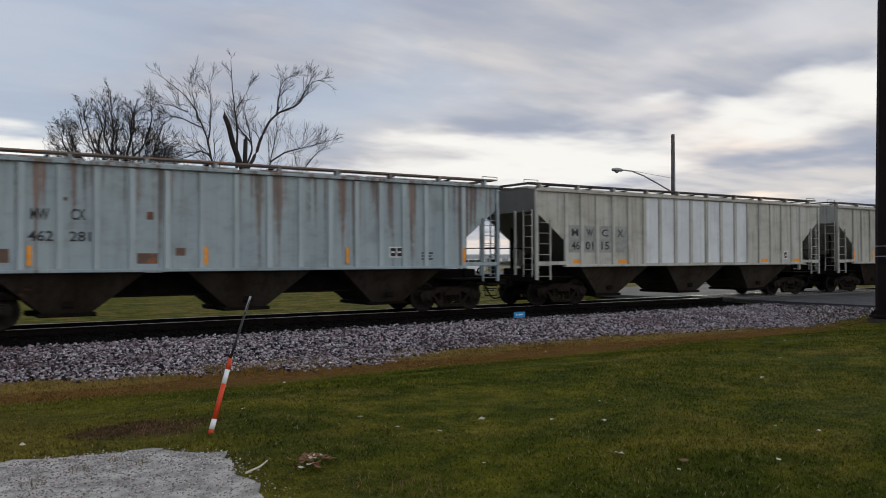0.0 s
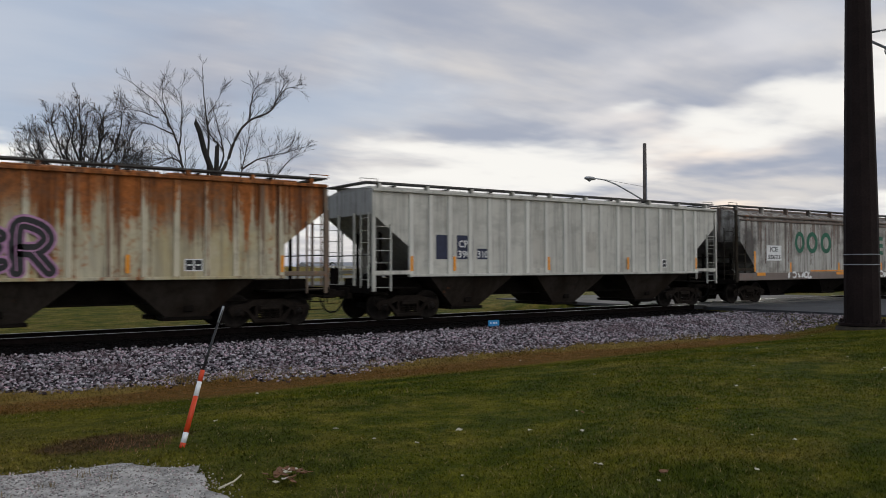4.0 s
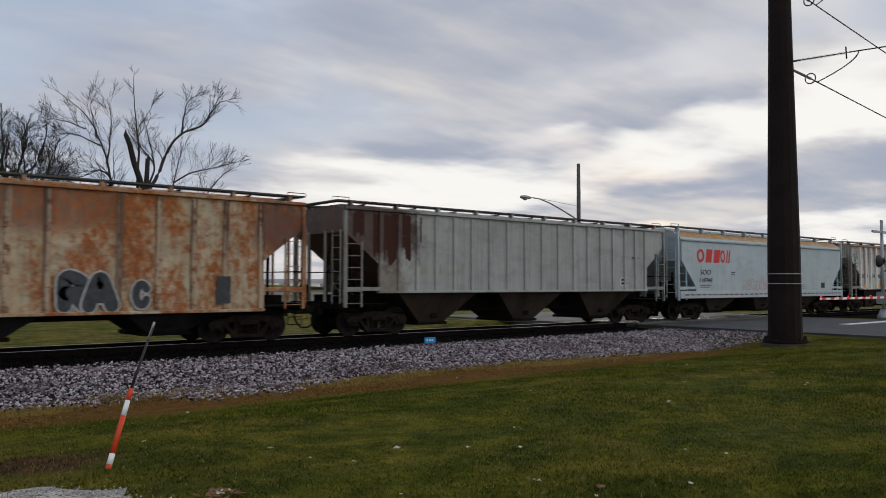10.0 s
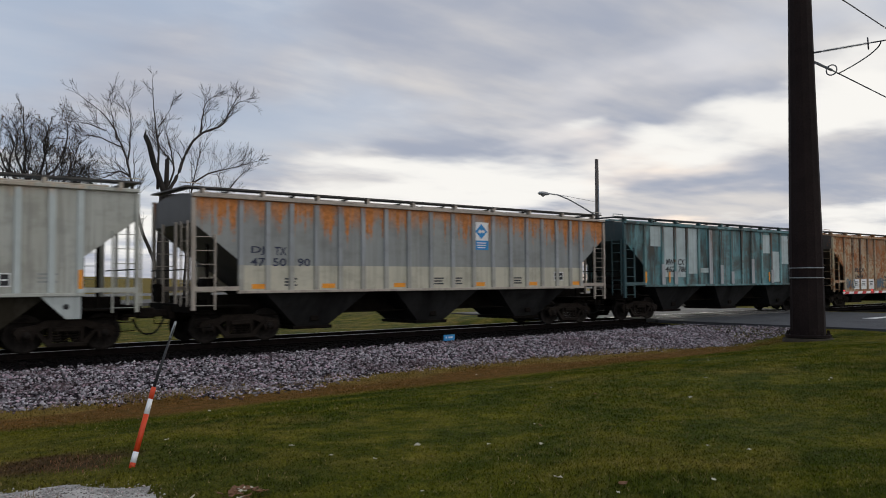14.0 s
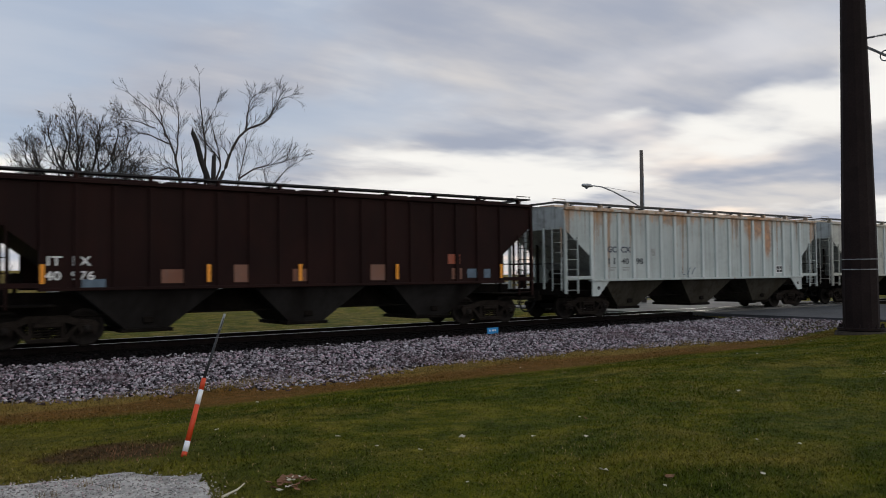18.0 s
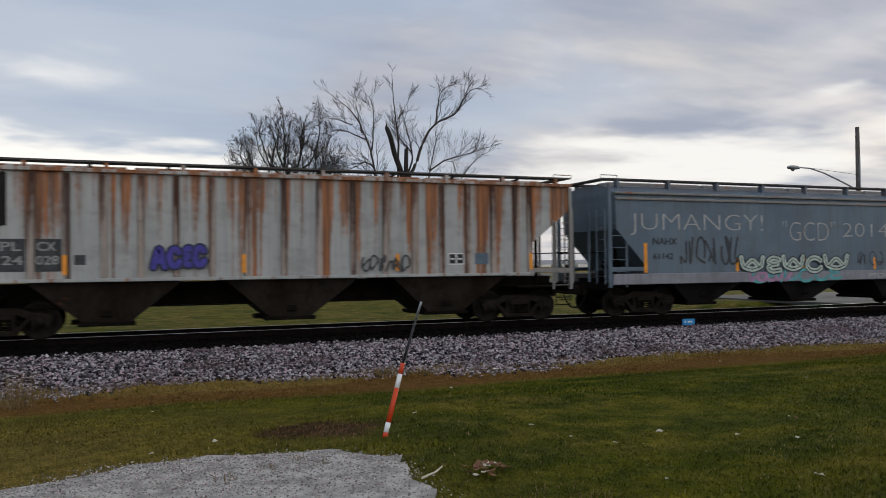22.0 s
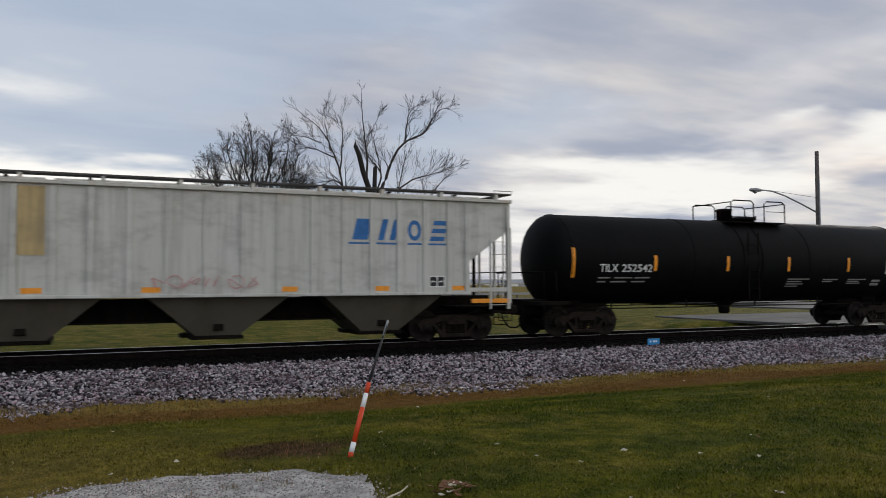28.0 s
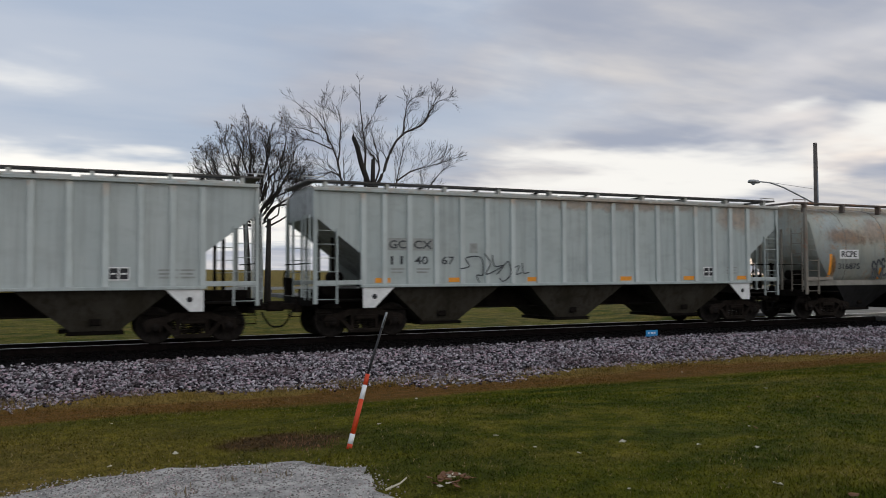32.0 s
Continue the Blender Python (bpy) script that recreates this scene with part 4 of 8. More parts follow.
def ribbed_hopper(number, label, length, paint, lower=None, trim=None, ribs=18, rib_mat=None, board=None, plate=None, slope=None, zt=3.97, amber=None, ladder_mat=None, brace=None, bay_centres=(-4.4, 0.08, 4.5), half_side=8.28, wheel_end=-1, zs=1.40, over=0.15, phase=0.0, places=None, walk_up=0.27):
    car = thing("hopper_car", (0, TRACK_Y, 0), label, "freight car", "cars of the freight train")
    lower, trim, rib_mat, board = lower or UNDER, trim or paint, rib_mat or paint, board or BOARD
    slope, ladder_mat, brace = slope or paint, ladder_mat or trim, brace or trim
    half = length / 2
    # hopper hull with its slope sheets and low peaked roof
    levels = [(zs, 1.40, 5.85 - 1.33 * (1.40 - zs)), (3.25, 1.46, half_side - 0.04), (zt - 0.02, 1.46, half_side - 0.04), (zt + 0.10, 0.95, half_side - 0.06), (zt + 0.15, 0.3, half_side - 0.06)]
    g = Geo()
    for s in (-1, 1):
        g.v += [(s * hx, -w, z) for z, w, hx in levels] + [(s * hx, w, z) for z, w, hx in reversed(levels)]
    k = 2 * len(levels)
    for i in range(k):
        j = (i + 1) % k
        g.face(j, i, k + i, k + j)
    for b, flip in ((0, 1), (k, -1)):
        for i in range(len(levels) - 1):
            q = (b + i, b + i + 1, b + k - 2 - i, b + k - 1 - i)
            g.face(*(q if flip > 0 else q[::-1]))
    # a darker slope paint holds the shade on the down-facing end sheets
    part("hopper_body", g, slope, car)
    diag = [(-7.0, zs), (7.0, zs), (7.0, 2.27), (half_side, 3.25), (half_side, zt), (-half_side, zt), (-half_side, 3.25), (-7.0, 2.27)]
    for s in (-1, 1):
        y0, y1 = sorted((s * 1.47, s * 1.50))
        part("side_sheet", Geo().prism(diag, y0, y1), paint, car)
        part("top_chord", Geo().box(-half_side - 0.03, half_side + 0.03, *sorted((s * 1.50, s * 1.60)), zt - 0.04, zt + 0.05, 0.01), trim, car)
        part("side_sill", Geo().box(-7.02, 7.02, *sorted((s * 1.45, s * 1.605)), zs - 0.055, zs + 0.025, 0.01), trim, car)
        if places or ribs == 18:
            inner = [q + phase for q in places or RIBS]
        else:
            inner = [-6.93 + phase + 13.86 * i / (ribs - 1) for i in range(ribs + 1)]
        for x in [-6.93] + [q for q in inner if abs(q) < 6.62] + [6.93]:
            a, b = s * 1.498, s * 1.565
            gg = Geo().upright([(x - 0.078, a), (x + 0.078, a), (x + 0.070, b), (x - 0.070, b)] if s > 0 else [(x - 0.070, b), (x + 0.070, b), (x + 0.078, a), (x - 0.078, a)], zs + 0.03, zt - 0.07)
            part("rib", gg, rib_mat, car)
    for i in range(4):
        part("hatch_cover", Geo().box(-7.7 + i * 3.95, -3.95 + i * 3.95, -0.42, 0.42, zt + 0.12, zt + 0.24, 0.03), trim, car)
        for x in (-6.9 + i * 3.95, -4.8 + i * 3.95):
            part("hatch_latch", Geo().box(x - 0.04, x + 0.04, -0.55, 0.55, zt + 0.235, zt + 0.27), UNDER, car)
    roof_walk(car, half_side, zt + walk_up, 1.12, board, brace, 10, (over, 0.15) if wheel_end < 0 else (0.15, over))
    bays(car, bay_centres, lower, 1.80 if zs > 1.2 else 1.3, zs, y_top=1.40)
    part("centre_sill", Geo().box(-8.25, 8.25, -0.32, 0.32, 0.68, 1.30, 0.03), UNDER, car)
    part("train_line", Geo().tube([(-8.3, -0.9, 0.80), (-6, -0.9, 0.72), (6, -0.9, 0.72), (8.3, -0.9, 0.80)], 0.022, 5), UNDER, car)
    for s in (-1, 1):
        end_gear(car, s, ladder_mat, half, s == wheel_end)
        if plate:
            for y in (-1.54, 1.54):
                p = [(s * 6.05, 1.345), (s * 6.95, 1.345), (s * 6.95, 0.80), (s * 6.62, 0.80)]
                part("bolster_plate", Geo().prism(p[::-1] if s > 0 else p, y - 0.02, y + 0.02), plate, car, "painted bolster web plate")
                part("plate_hole", Geo().lathe([(0.001, -0.006), (0.07, -0.006), (0.07, 0.006), (0.001, 0.006)], "y", 12, (s * 6.62, y - 0.022, 1.10)), BLACK, car)
    running_gear(car, number, half)
    if amber:
        kind, xs = amber
        for x in xs:
            if kind == "tall":
                part("reflector", Geo().box(x - 0.05, x + 0.05, -1.572, -1.564, 1.52, 1.98), AMBER, car, "amber reflective strip")
            else:
                part("reflector", Geo().box(x - 0.22, x + 0.22, -1.508, -1.501, 1.47, 1.60), AMBER, car, "amber reflective strip")
    return car


def smooth_hopper(number, label, length, paint, shape, sill, lower=None, ladder_mat=None, roof=None, board=None, bay_centres=(-4.4, 0.0, 4.4), seams=None, amber=(), half_side=8.1, wheel_end=-1, bay_top=1.6, sill_h=0.33):
    """A ribless car: shape is a list of (z, half width, half length) from the sill to the ridge."""
    car = thing("hopper_car", (0, TRACK_Y, 0), label, "freight car", "cars of the freight train")
    half, lower, ladder_mat = length / 2, lower or UNDER, ladder_mat or paint
    g = Geo()
    for s in (-1, 1):
        g.v += [(s * hx, -w, z) for z, w, hx in shape] + [(s * hx, w, z) for z, w, hx in reversed(shape)]
    k = 2 * len(shape)
    for i in range(k):
        j = (i + 1) % k
        g.face(j, i, k + i, k + j, smooth=len(shape) > 8)
    for b, flip in ((0, 1), (k, -1)):
        for i in range(len(shape) - 1):
            q = (b + i, b + i + 1, b + k - 2 - i, b + k - 1 - i)
            g.face(*(q if flip > 0 else q[::-1]))
    part("hopper_body", g, paint, car)
    z0, w0, _ = shape[0]
    for s in (-1, 1):
        part("side_sill", Geo().box(-8.2, 8.2, *sorted((s * (w0 - 0.05), s * (w0 + 0.045))), z0 - sill_h, z0 - 0.002, 0.015), sill, car)
        if seams == "ridge":
            part("side_ridge", Geo().box(-8.05, 8.05, *sorted((s * 1.55, s * 1.615)), 3.60, 3.68, 0.015), roof or paint, car)
            part("roof_chord", Geo().box(-8.1, 8.1, *sorted((s * 1.46, s * 1.60)), 3.78, 3.85, 0.01), roof or paint, car)
        elif seams == "weld":
            for i in range(7):
                x = -6.3 + 2.1 * i
                pts = [(x, s * (w + 0.004), z) for z, w, hx in shape if abs(x) < hx - 0.15]
                part("weld_seam", Geo().tube(pts, 0.016, 4), sill, car)
    for i in range(4):
        zt = shape[-1][0]
        part("hatch_cover", Geo().box(-7.5 + i * 3.8, -3.9 + i * 3.8, -0.36, 0.36, zt - 0.02, zt + 0.12, 0.03), roof or paint, car)
    zt = shape[-1][0]
    roof_walk(car, half_side, zt + 0.14, 1.0, board or BOARD, board or paint, 9, (0.2, 0.2))
    bays(car, bay_centres, lower, bay_top, z0 - 0.2, 0.38, 0.5, 1.40)
    part("centre_sill", Geo().box(-8.25, 8.25, -0.32, 0.32, 0.68, 1.20, 0.03), UNDER, car)
    for s in (-1, 1):
        end_gear(car, s, ladder_mat, half, s == wheel_end, 1.5, 1.02, zt - 0.1)
    running_gear(car, number, half)
    for x in amber:
        rows = [(-np.interp(z, [q[0] for q in shape], [q[1] for q in shape]) - 0.008, z) for z in np.linspace(z0 + 0.03, z0 + (0.95 if abs(x) > 6.5 else 0.45), 6)]
        part("reflector", Geo().rings([[(x - 0.06, y, z), (x + 0.06, y, z), (x + 0.06, y + 0.006, z), (x - 0.06, y + 0.006, z)] for y, z in rows], smooth=False), AMBER, car, "amber reflective strip")
    return car


def tank_car(number, label, length, paint, patch_x):
    car = thing("tank_car", (0, TRACK_Y, 0), label, "tank car", "cars of the freight train")
    half, r, zc = length / 2, 1.46, 2.42
    left, right = -7.40, 7.85
    dome = [(r * math.cos(a), 0.62 * math.sin(a)) for a in np.radians((0, 15, 30, 45, 60, 75, 88))]
    prof = [(max(q, 0.01), left - h) for q, h in reversed(dome)] + [(q, right + h) for q, h in dome]
    g = Geo().lathe(prof, "x", 56, (0, 0, zc))
    part("tank", g, paint, car)
    for x in (left, -2.6, 2.7, right):
        ring = [(x, (r + 0.004) * math.cos(a), zc + (r + 0.004) * math.sin(a)) for a in np.linspace(0, 2 * math.pi, 49)]
        part("weld_seam", Geo().tube(ring, 0.012, 4, caps=False), paint, car)
    band = [(x, (r + 0.012) * math.cos(a), zc + (r + 0.012) * math.sin(a)) for x in (0,) for a in np.linspace(0, 2 * math.pi, 49)]
    for x in (-0.42, 0.42):
        part("belly_band", Geo().tube([(x, y, z) for _, y, z in band], 0.02, 4, caps=False), UNDER, car)
    part("valve_housing", Geo().lathe([(0.27, 0.0), (0.27, 0.40), (0.29, 0.41), (0.29, 0.47), (0.22, 0.50), (0.05, 0.51)], "z", 20, (0.08, 0, zc + r - 0.06)), paint, car)
    part("manway", Geo().lathe([(0.44, 0.0), (0.44, 0.10), (0.50, 0.11), (0.50, 0.17), (0.34, 0.23), (0.10, 0.25)], "z", 20, (0.95, 0, zc + r - 0.06)), paint, car)
    for k in range(6):
        a = 2 * math.pi * k / 6
        part("manway_bolt", Geo().tube([(0.95 + 0.47 * math.cos(a), 0.47 * math.sin(a), zc + r + 0.09), (0.95 + 0.47 * math.cos(a), 0.47 * math.sin(a), zc + r + 0.19)], 0.028, 6), UNDER, car)
    part("top_platform", Geo().box(-0.55, 2.1, -0.95, -0.45, zc + r - 0.12, zc + r - 0.08).box(-0.55, 2.1, 0.45, 0.95, zc + r - 0.12, zc + r - 0.08), UNDER, car, "narrow grating beside the manway")
    g = Geo()
    for y in (-0.95, 0.95):
        for x0, x1 in ((-0.5, 0.55), (1.05, 2.05)):
            g.tube([(x0, y, zc + r - 0.1), (x0, y, zc + r + 0.56), (x0 + 0.12, y, zc + r + 0.66), (x1 - 0.12, y, zc + r + 0.66), (x1, y, zc + r + 0.56), (x1, y, zc + r - 0.1)], 0.024, 5)
        g.tube([(1.15, y, zc + r + 0.30), (2.0, y, zc + r + 0.30)], 0.012, 5)
    for x in (-0.5, 2.05):
        g.tube([(x, -0.95, zc + r + 0.6), (x, 0.95, zc + r + 0.6)], 0.02, 5)
    part("safety_railing", g, UNDER, car, "thin pipe railing round the manway")
    for y in (-1.44, 1.44):
        g = Geo().box(-0.25, -0.21, y - 0.02, y + 0.02, 1.0, zc + r - 0.5).box(0.21, 0.25, y - 0.02, y + 0.02, 1.0, zc + r - 0.5)
        lad = part("ladder", g, UNDER, car)
        for k in range(7):
            part("rung", rung(UNDER, 0.42), UNDER, lad, at=(0, y, 1.15 + 0.3 * k))
        g = Geo().tube([(-8.2, y, 0.86), (8.2, y, 0.86)], 0.018, 5)
        for k in range(5):
            g.box(-6 + 3 * k - 0.02, -6 + 3 * k + 0.02, y - 0.015, y + 0.015, 0.84, 1.12)
        part("side_handrail", g, UNDER, car)
    part("outlet", Geo().lathe([(0.16, 0.55), (0.2, 0.62), (0.2, 0.8), (0.32, 0.95), (0.4, 1.0)], "z", 14), UNDER, car)
    for s in (-1, 1):
        part("stub_sill", Geo().box(*sorted((s * 5.4, s * 8.6)), -0.36, 0.36, 0.66, 1.16, 0.03), UNDER, car)
        g = Geo().rings([[(s * x, -1.25, 1.75), (s * x, 1.25, 1.75), (s * x, 0.5, 0.95), (s * x, -0.5, 0.95)] for x in ((6.5, 7.0) if s < 0 else (7.0, 6.5))][::-1], smooth=False)
        part("saddle", g, UNDER, car)
        part("end_platform", Geo().box(*sorted((s * 7.5, s * 8.55)), -1.45, 1.45, 0.98, 1.10, 0.02), UNDER, car)
        for y in (-1.45, 1.45):
            gg = Geo().tube([(s * 8.45, y, 1.0), (s * 8.45, y, 0.42), (s * 7.95, y, 0.42), (s * 7.95, y, 1.0)], 0.02, 5)
            gg.tube([(s * 8.45, y, 0.7), (s * 7.95, y, 0.7)], 0.016, 5)
            gg.tube([(s * 8.45, y, 1.1), (s * 8.45, y, 2.0), (s * 8.02, y, 2.0), (s * 8.02, y, 1.1)], 0.02, 5)
            part("step", gg, UNDER, car)
        g = Geo().tube([(s * 8.5, -1.45, 2.0), (s * 8.5, 1.45, 2.0)], 0.02, 5)
        part("end_handrail", g, UNDER, car)
    hub = (-8.75, 0.4, 1.75)
    g = Geo().tube([(hub[0], hub[1] + 0.26 * math.cos(a), hub[2] + 0.26 * math.sin(a)) for a in np.linspace(0, 2 * math.pi, 17)], 0.018, 5, caps=False)
    g.tube([(hub[0], hub[1], 1.1), hub], 0.03, 5)
    part("brake_wheel", g, UNDER, car)
    for x, h in ((-7.38, 0.92), (-4.24, 0.50), (-1.16, 0.50), (1.66, 0.50), (4.68, 0.50), (7.80, 0.88)):
        pts = []
        for z in np.linspace(zc - 0.13 - h / 2, zc - 0.13 + h / 2, 5):
            pts.append((-(math.sqrt(r * r - (z - zc) ** 2) + 0.008), z))
        gg = Geo().rings([[(x - 0.06, y, z), (x + 0.06, y, z), (x + 0.06, y + 0.006, z), (x - 0.06, y + 0.006, z)] for y, z in pts], smooth=False)
        part("reflector", gg, AMBER, car, "amber reflective strip")
    running_gear(car, number, half, 6.72)
    return car


def on_tank(car, mesh, x, z, r=1.46, zc=2.42, name="lettering", label=""):
    """Lays flat lettering round the tank's near side."""
    for vert in mesh.vertices:
        h = vert.co.z + z
        a = (h - zc) / r
        vert.co.y = -(r + 0.006) * math.cos(a) + (0.0 if vert.co.y < 0 else 0.004)
        vert.co.z = zc + r * math.sin(a)
    return part(name, mesh, None, car, label, at=(x, 0, 0))


def brand_bars(car, x, z, h, spec, mat, y=-1.612, name="emblem", label="", shear=0.0):
    """A company name as plain blocks and rings of its colour and size: spec is (x offset, width, 'o' or 'i')."""
    for dx, w, kind in spec:
        g = Geo()
        if kind == "o":
            out = [(x + dx + w / 2 + w / 2 * math.cos(a), z + h / 2 + h / 2 * math.sin(a)) for a in np.linspace(0, 2 * math.pi, 25)[:-1]]
            mid = [(x + dx + w / 2 + w * 0.27 * math.cos(a), z + h / 2 + h * 0.30 * math.sin(a)) for a in np.linspace(0, 2 * math.pi, 25)[:-1]]
            g.rings([[(p[0], y, p[1]) for p in out], [(p[0], y, p[1]) for p in mid], [(p[0], y + 0.008, p[1]) for p in mid], [(p[0], y + 0.008, p[1]) for p in out]], caps=False, smooth=False)
        else:
            k, t = shear * h, 0.34 * w
            bar = lambda x0, x1, z0, z1: g.prism([(x + dx + x0 + shear * z0, z + z0), (x + dx + x1 + shear * z0, z + z0), (x + dx + x1 + shear * z1, z + z1), (x + dx + x0 + shear * z1, z + z1)], y, y + 0.008)
            if kind == "b":          # one solid block
                bar(0, w, 0, h)
            elif kind == "n":        # two uprights
                bar(0, t, 0, h)
                bar(w - t, w, 0, h)
            elif kind == "e":        # three level bars
                for q in (0.0, 0.39, 0.78):
                    bar(0, w, q * h, (q + 0.22) * h)
            elif kind == "i":        # upright with a foot
                bar(0, t, 0, h)
                bar(t, w, 0, 0.22 * h)
            else:                    # one upright
                bar(0, t, 0, h)
        part(name, g, mat, car, label)


def scrawl(car, x, z, w, h, mat, seed, n=6, thick=0.04, y=-1.615, name="graffiti", label="sprayed graffiti tag", loop=0.42):
    """A sprayed tag: looping strokes side by side, unreadable."""
    rng = np.random.default_rng(seed)
    g = Geo()
    for i in range(n):
        cx = x + w * (i + 0.5) / n
        ww = w / n * 0.62
        k = int(rng.integers(3, 6))
        if rng.uniform() < loop:
            # a round letter: an arc or loop with a tail
            a0, sweep = rng.uniform(0, 6.28), rng.uniform(3.6, 6.6) * rng.choice([-1, 1])
            k = 8
            knots = [Vector((cx + ww * 0.8 * math.cos(a0 + sweep * j / 6), 0, z + h * (0.5 + 0.46 * math.sin(a0 + sweep * j / 6)))) for j in range(7)]
            knots.append(Vector((cx + ww * rng.uniform(-1, 1.2), 0, z + h * rng.uniform(0, 0.3))))
        else:
            knots = [Vector((cx + rng.uniform(-ww, ww), 0, z + h * rng.uniform(0, 1))) for _ in range(k)]
            knots[0].z, knots[1].z = z + h * rng.uniform(0.75, 1.0), z + h * rng.uniform(0.0, 0.2)
        pts = []
        for a in range(k - 1):
            p0, p1, p2, p3 = knots[max(a - 1, 0)], knots[a], knots[a + 1], knots[min(a + 2, k - 1)]
            for t in np.linspace(0, 1, 7)[: 7 if a == k - 2 else 6]:
                pts.append(0.5 * ((2 * p1) + (p2 - p0) * t + (2 * p0 - 5 * p1 + 4 * p2 - p3) * t * t + (3 * p1 - p0 - 3 * p2 + p3) * t ** 3))
        yy = y - 0.0006 * i
        b = len(g.v)
        for j, p in enumerate(pts):
            d = pts[min(j + 1, len(pts) - 1)] - pts[max(j - 1, 0)]
            d = d.normalized() if d.length else Vector((1, 0, 0))
            m = Vector((-d.z, 0, d.x)) * thick / 2
            g.v += [(p.x - m.x, yy, p.z - m.z), (p.x + m.x, yy, p.z + m.z)]
        for j in range(len(pts) - 1):
            g.face(b + 2 * j, b + 2 * j + 2, b + 2 * j + 3, b + 2 * j + 1)
    return part(name, g, mat, car, label)


# rounded letter-like strokes in a unit box, for sprayed pieces
STROKES = {
    "c": (((0.95, 0.78), (0.70, 0.97), (0.30, 0.95), (0.05, 0.62), (0.06, 0.32), (0.32, 0.04), (0.75, 0.04), (0.98, 0.25)),),
    "e": (((0.90, 0.86), (0.45, 1.0), (0.10, 0.75), (0.35, 0.52), (0.08, 0.28), (0.40, 0.02), (0.95, 0.10)), ((0.35, 0.52), (0.75, 0.55))),
    "l": (((0.18, 1.0), (0.10, 0.45), (0.30, 0.06), (0.85, 0.06), (1.0, 0.28)),),
    "a": (((0.0, 0.0), (0.22, 0.60), (0.48, 1.0), (0.74, 0.60), (1.0, 0.0)), ((0.20, 0.34), (0.80, 0.34))),
    "h": (((0.10, 1.0), (0.08, 0.5), (0.05, 0.0)), ((0.08, 0.48), (0.82, 0.52)), ((0.80, 1.0), (0.84, 0.45), (1.05, 0.0))),
    "k": (((0.10, 1.0), (0.08, 0.0)), ((0.92, 0.98), (0.15, 0.45), (1.0, 0.0))),
    "p": (((0.10, 0.0), (0.12, 1.0), (0.70, 0.98), (0.95, 0.72), (0.65, 0.46), (0.15, 0.46)), ((0.5, 0.46), (1.0, 0.0))),
    "w": (((0.02, 1.0), (0.15, 0.2), (0.5, 0.75), (0.85, 0.2), (0.98, 1.0)), ((0.15, 0.2), (0.5, 0.0), (0.85, 0.2))),
}


def curl(knots, per=7):
    """A smooth line through (x, z) knots."""
    ks, pts = [Vector((a, 0, b)) for a, b in knots], []
    if len(ks) == 2:
        return [ks[0].lerp(ks[1], t) for t in np.linspace(0, 1, per)]
    for a in range(len(ks) - 1):
        p0, p1, p2, p3 = ks[max(a - 1, 0)], ks[a], ks[a + 1], ks[min(a + 2, len(ks) - 1)]
        for t in np.linspace(0, 1, per)[: per if a == len(ks) - 2 else per - 1]:
            pts.append(0.5 * ((2 * p1) + (p2 - p0) * t + (2 * p0 - 5 * p1 + 4 * p2 - p3) * t * t + (3 * p1 - p0 - 3 * p2 + p3) * t ** 3))
    return pts


def ribbon(pts, thick, y):
    """A flat sprayed line with round ends, facing -y."""
    g, last = Geo(), len(pts) - 1
    for j, p in enumerate(pts):
        d = (pts[min(j + 1, last)] - pts[max(j - 1, 0)]).normalized()
        m = Vector((-d.z, 0, d.x)) * thick / 2
        g.v += [(p.x - m.x, y, p.z - m.z), (p.x + m.x, y, p.z + m.z)]
    for j in range(last):
        g.face(2 * j, 2 * j + 2, 2 * j + 3, 2 * j + 1)
    for end, (i, j) in ((pts[-1], (2 * last, 2 * last + 1)), (pts[0], (1, 0))):
        a0 = math.atan2(g.v[i][2] - end.z, g.v[i][0] - end.x)
        b = len(g.v)
        g.v += [(end.x + thick / 2 * math.cos(a0 + math.pi * k / 6), y, end.z + thick / 2 * math.sin(a0 + math.pi * k / 6)) for k in range(1, 6)]
        g.face(i, *range(b, b + 5), j)
    return g


def sprayed(car, letters, fill, line, thick, rim, y=-1.572, label="fat outlined graffiti letters", name="graffiti", inner=0.0):
    """Fat letter-like strokes with an outline: letters are (kind, x0, z0, x1, z1)."""
    for i, (kind, x0, z0, x1, z1) in enumerate(letters):
        yy, piece = y - 0.0042 * (i % 2), None
        for k, knots in enumerate(STROKES[kind]):
            pts = curl([(x0 + a * (x1 - x0), z0 + b * (z1 - z0)) for a, b in knots])
            back = part("outline" if piece else name, ribbon(pts, thick + 2 * rim, yy - 0.0005 * k), line, piece or car, "" if piece else label)
            piece = piece or back
            part("fill", ribbon(pts, thick, yy - 0.0018 - 0.0005 * k), fill, piece)
            if inner:
                part("inner_line", ribbon(pts, inner, yy - 0.0034 - 0.0003 * k), line, piece)


def strokes(car, lines, mat, thick, y=-1.573, label="sprayed graffiti line", name="graffiti"):
    """Sprayed lines given by their (x, z) knots, each a part of its own."""
    for i, knots in enumerate(lines):
        part(name, ribbon(curl(knots), thick, y - 0.0006 * (i % 8)), mat, car, label)


def tag(car, kinds, x0, z0, x1, z1, mat, thick, y=-1.573, label="thin sprayed graffiti tag"):
    """A row of thin letter-like strokes."""
    w, lines = (x1 - x0) / len(kinds), []
    for i, kind in enumerate(kinds):
        up = 0.08 * (z1 - z0) * (i % 3 - 1)
        for knots in STROKES[kind]:
            lines.append([(x0 + w * (i + 0.06 + 0.86 * a), z0 + up + b * (z1 - z0)) for a, b in knots])
    strokes(car, lines, mat, thick, y, label)


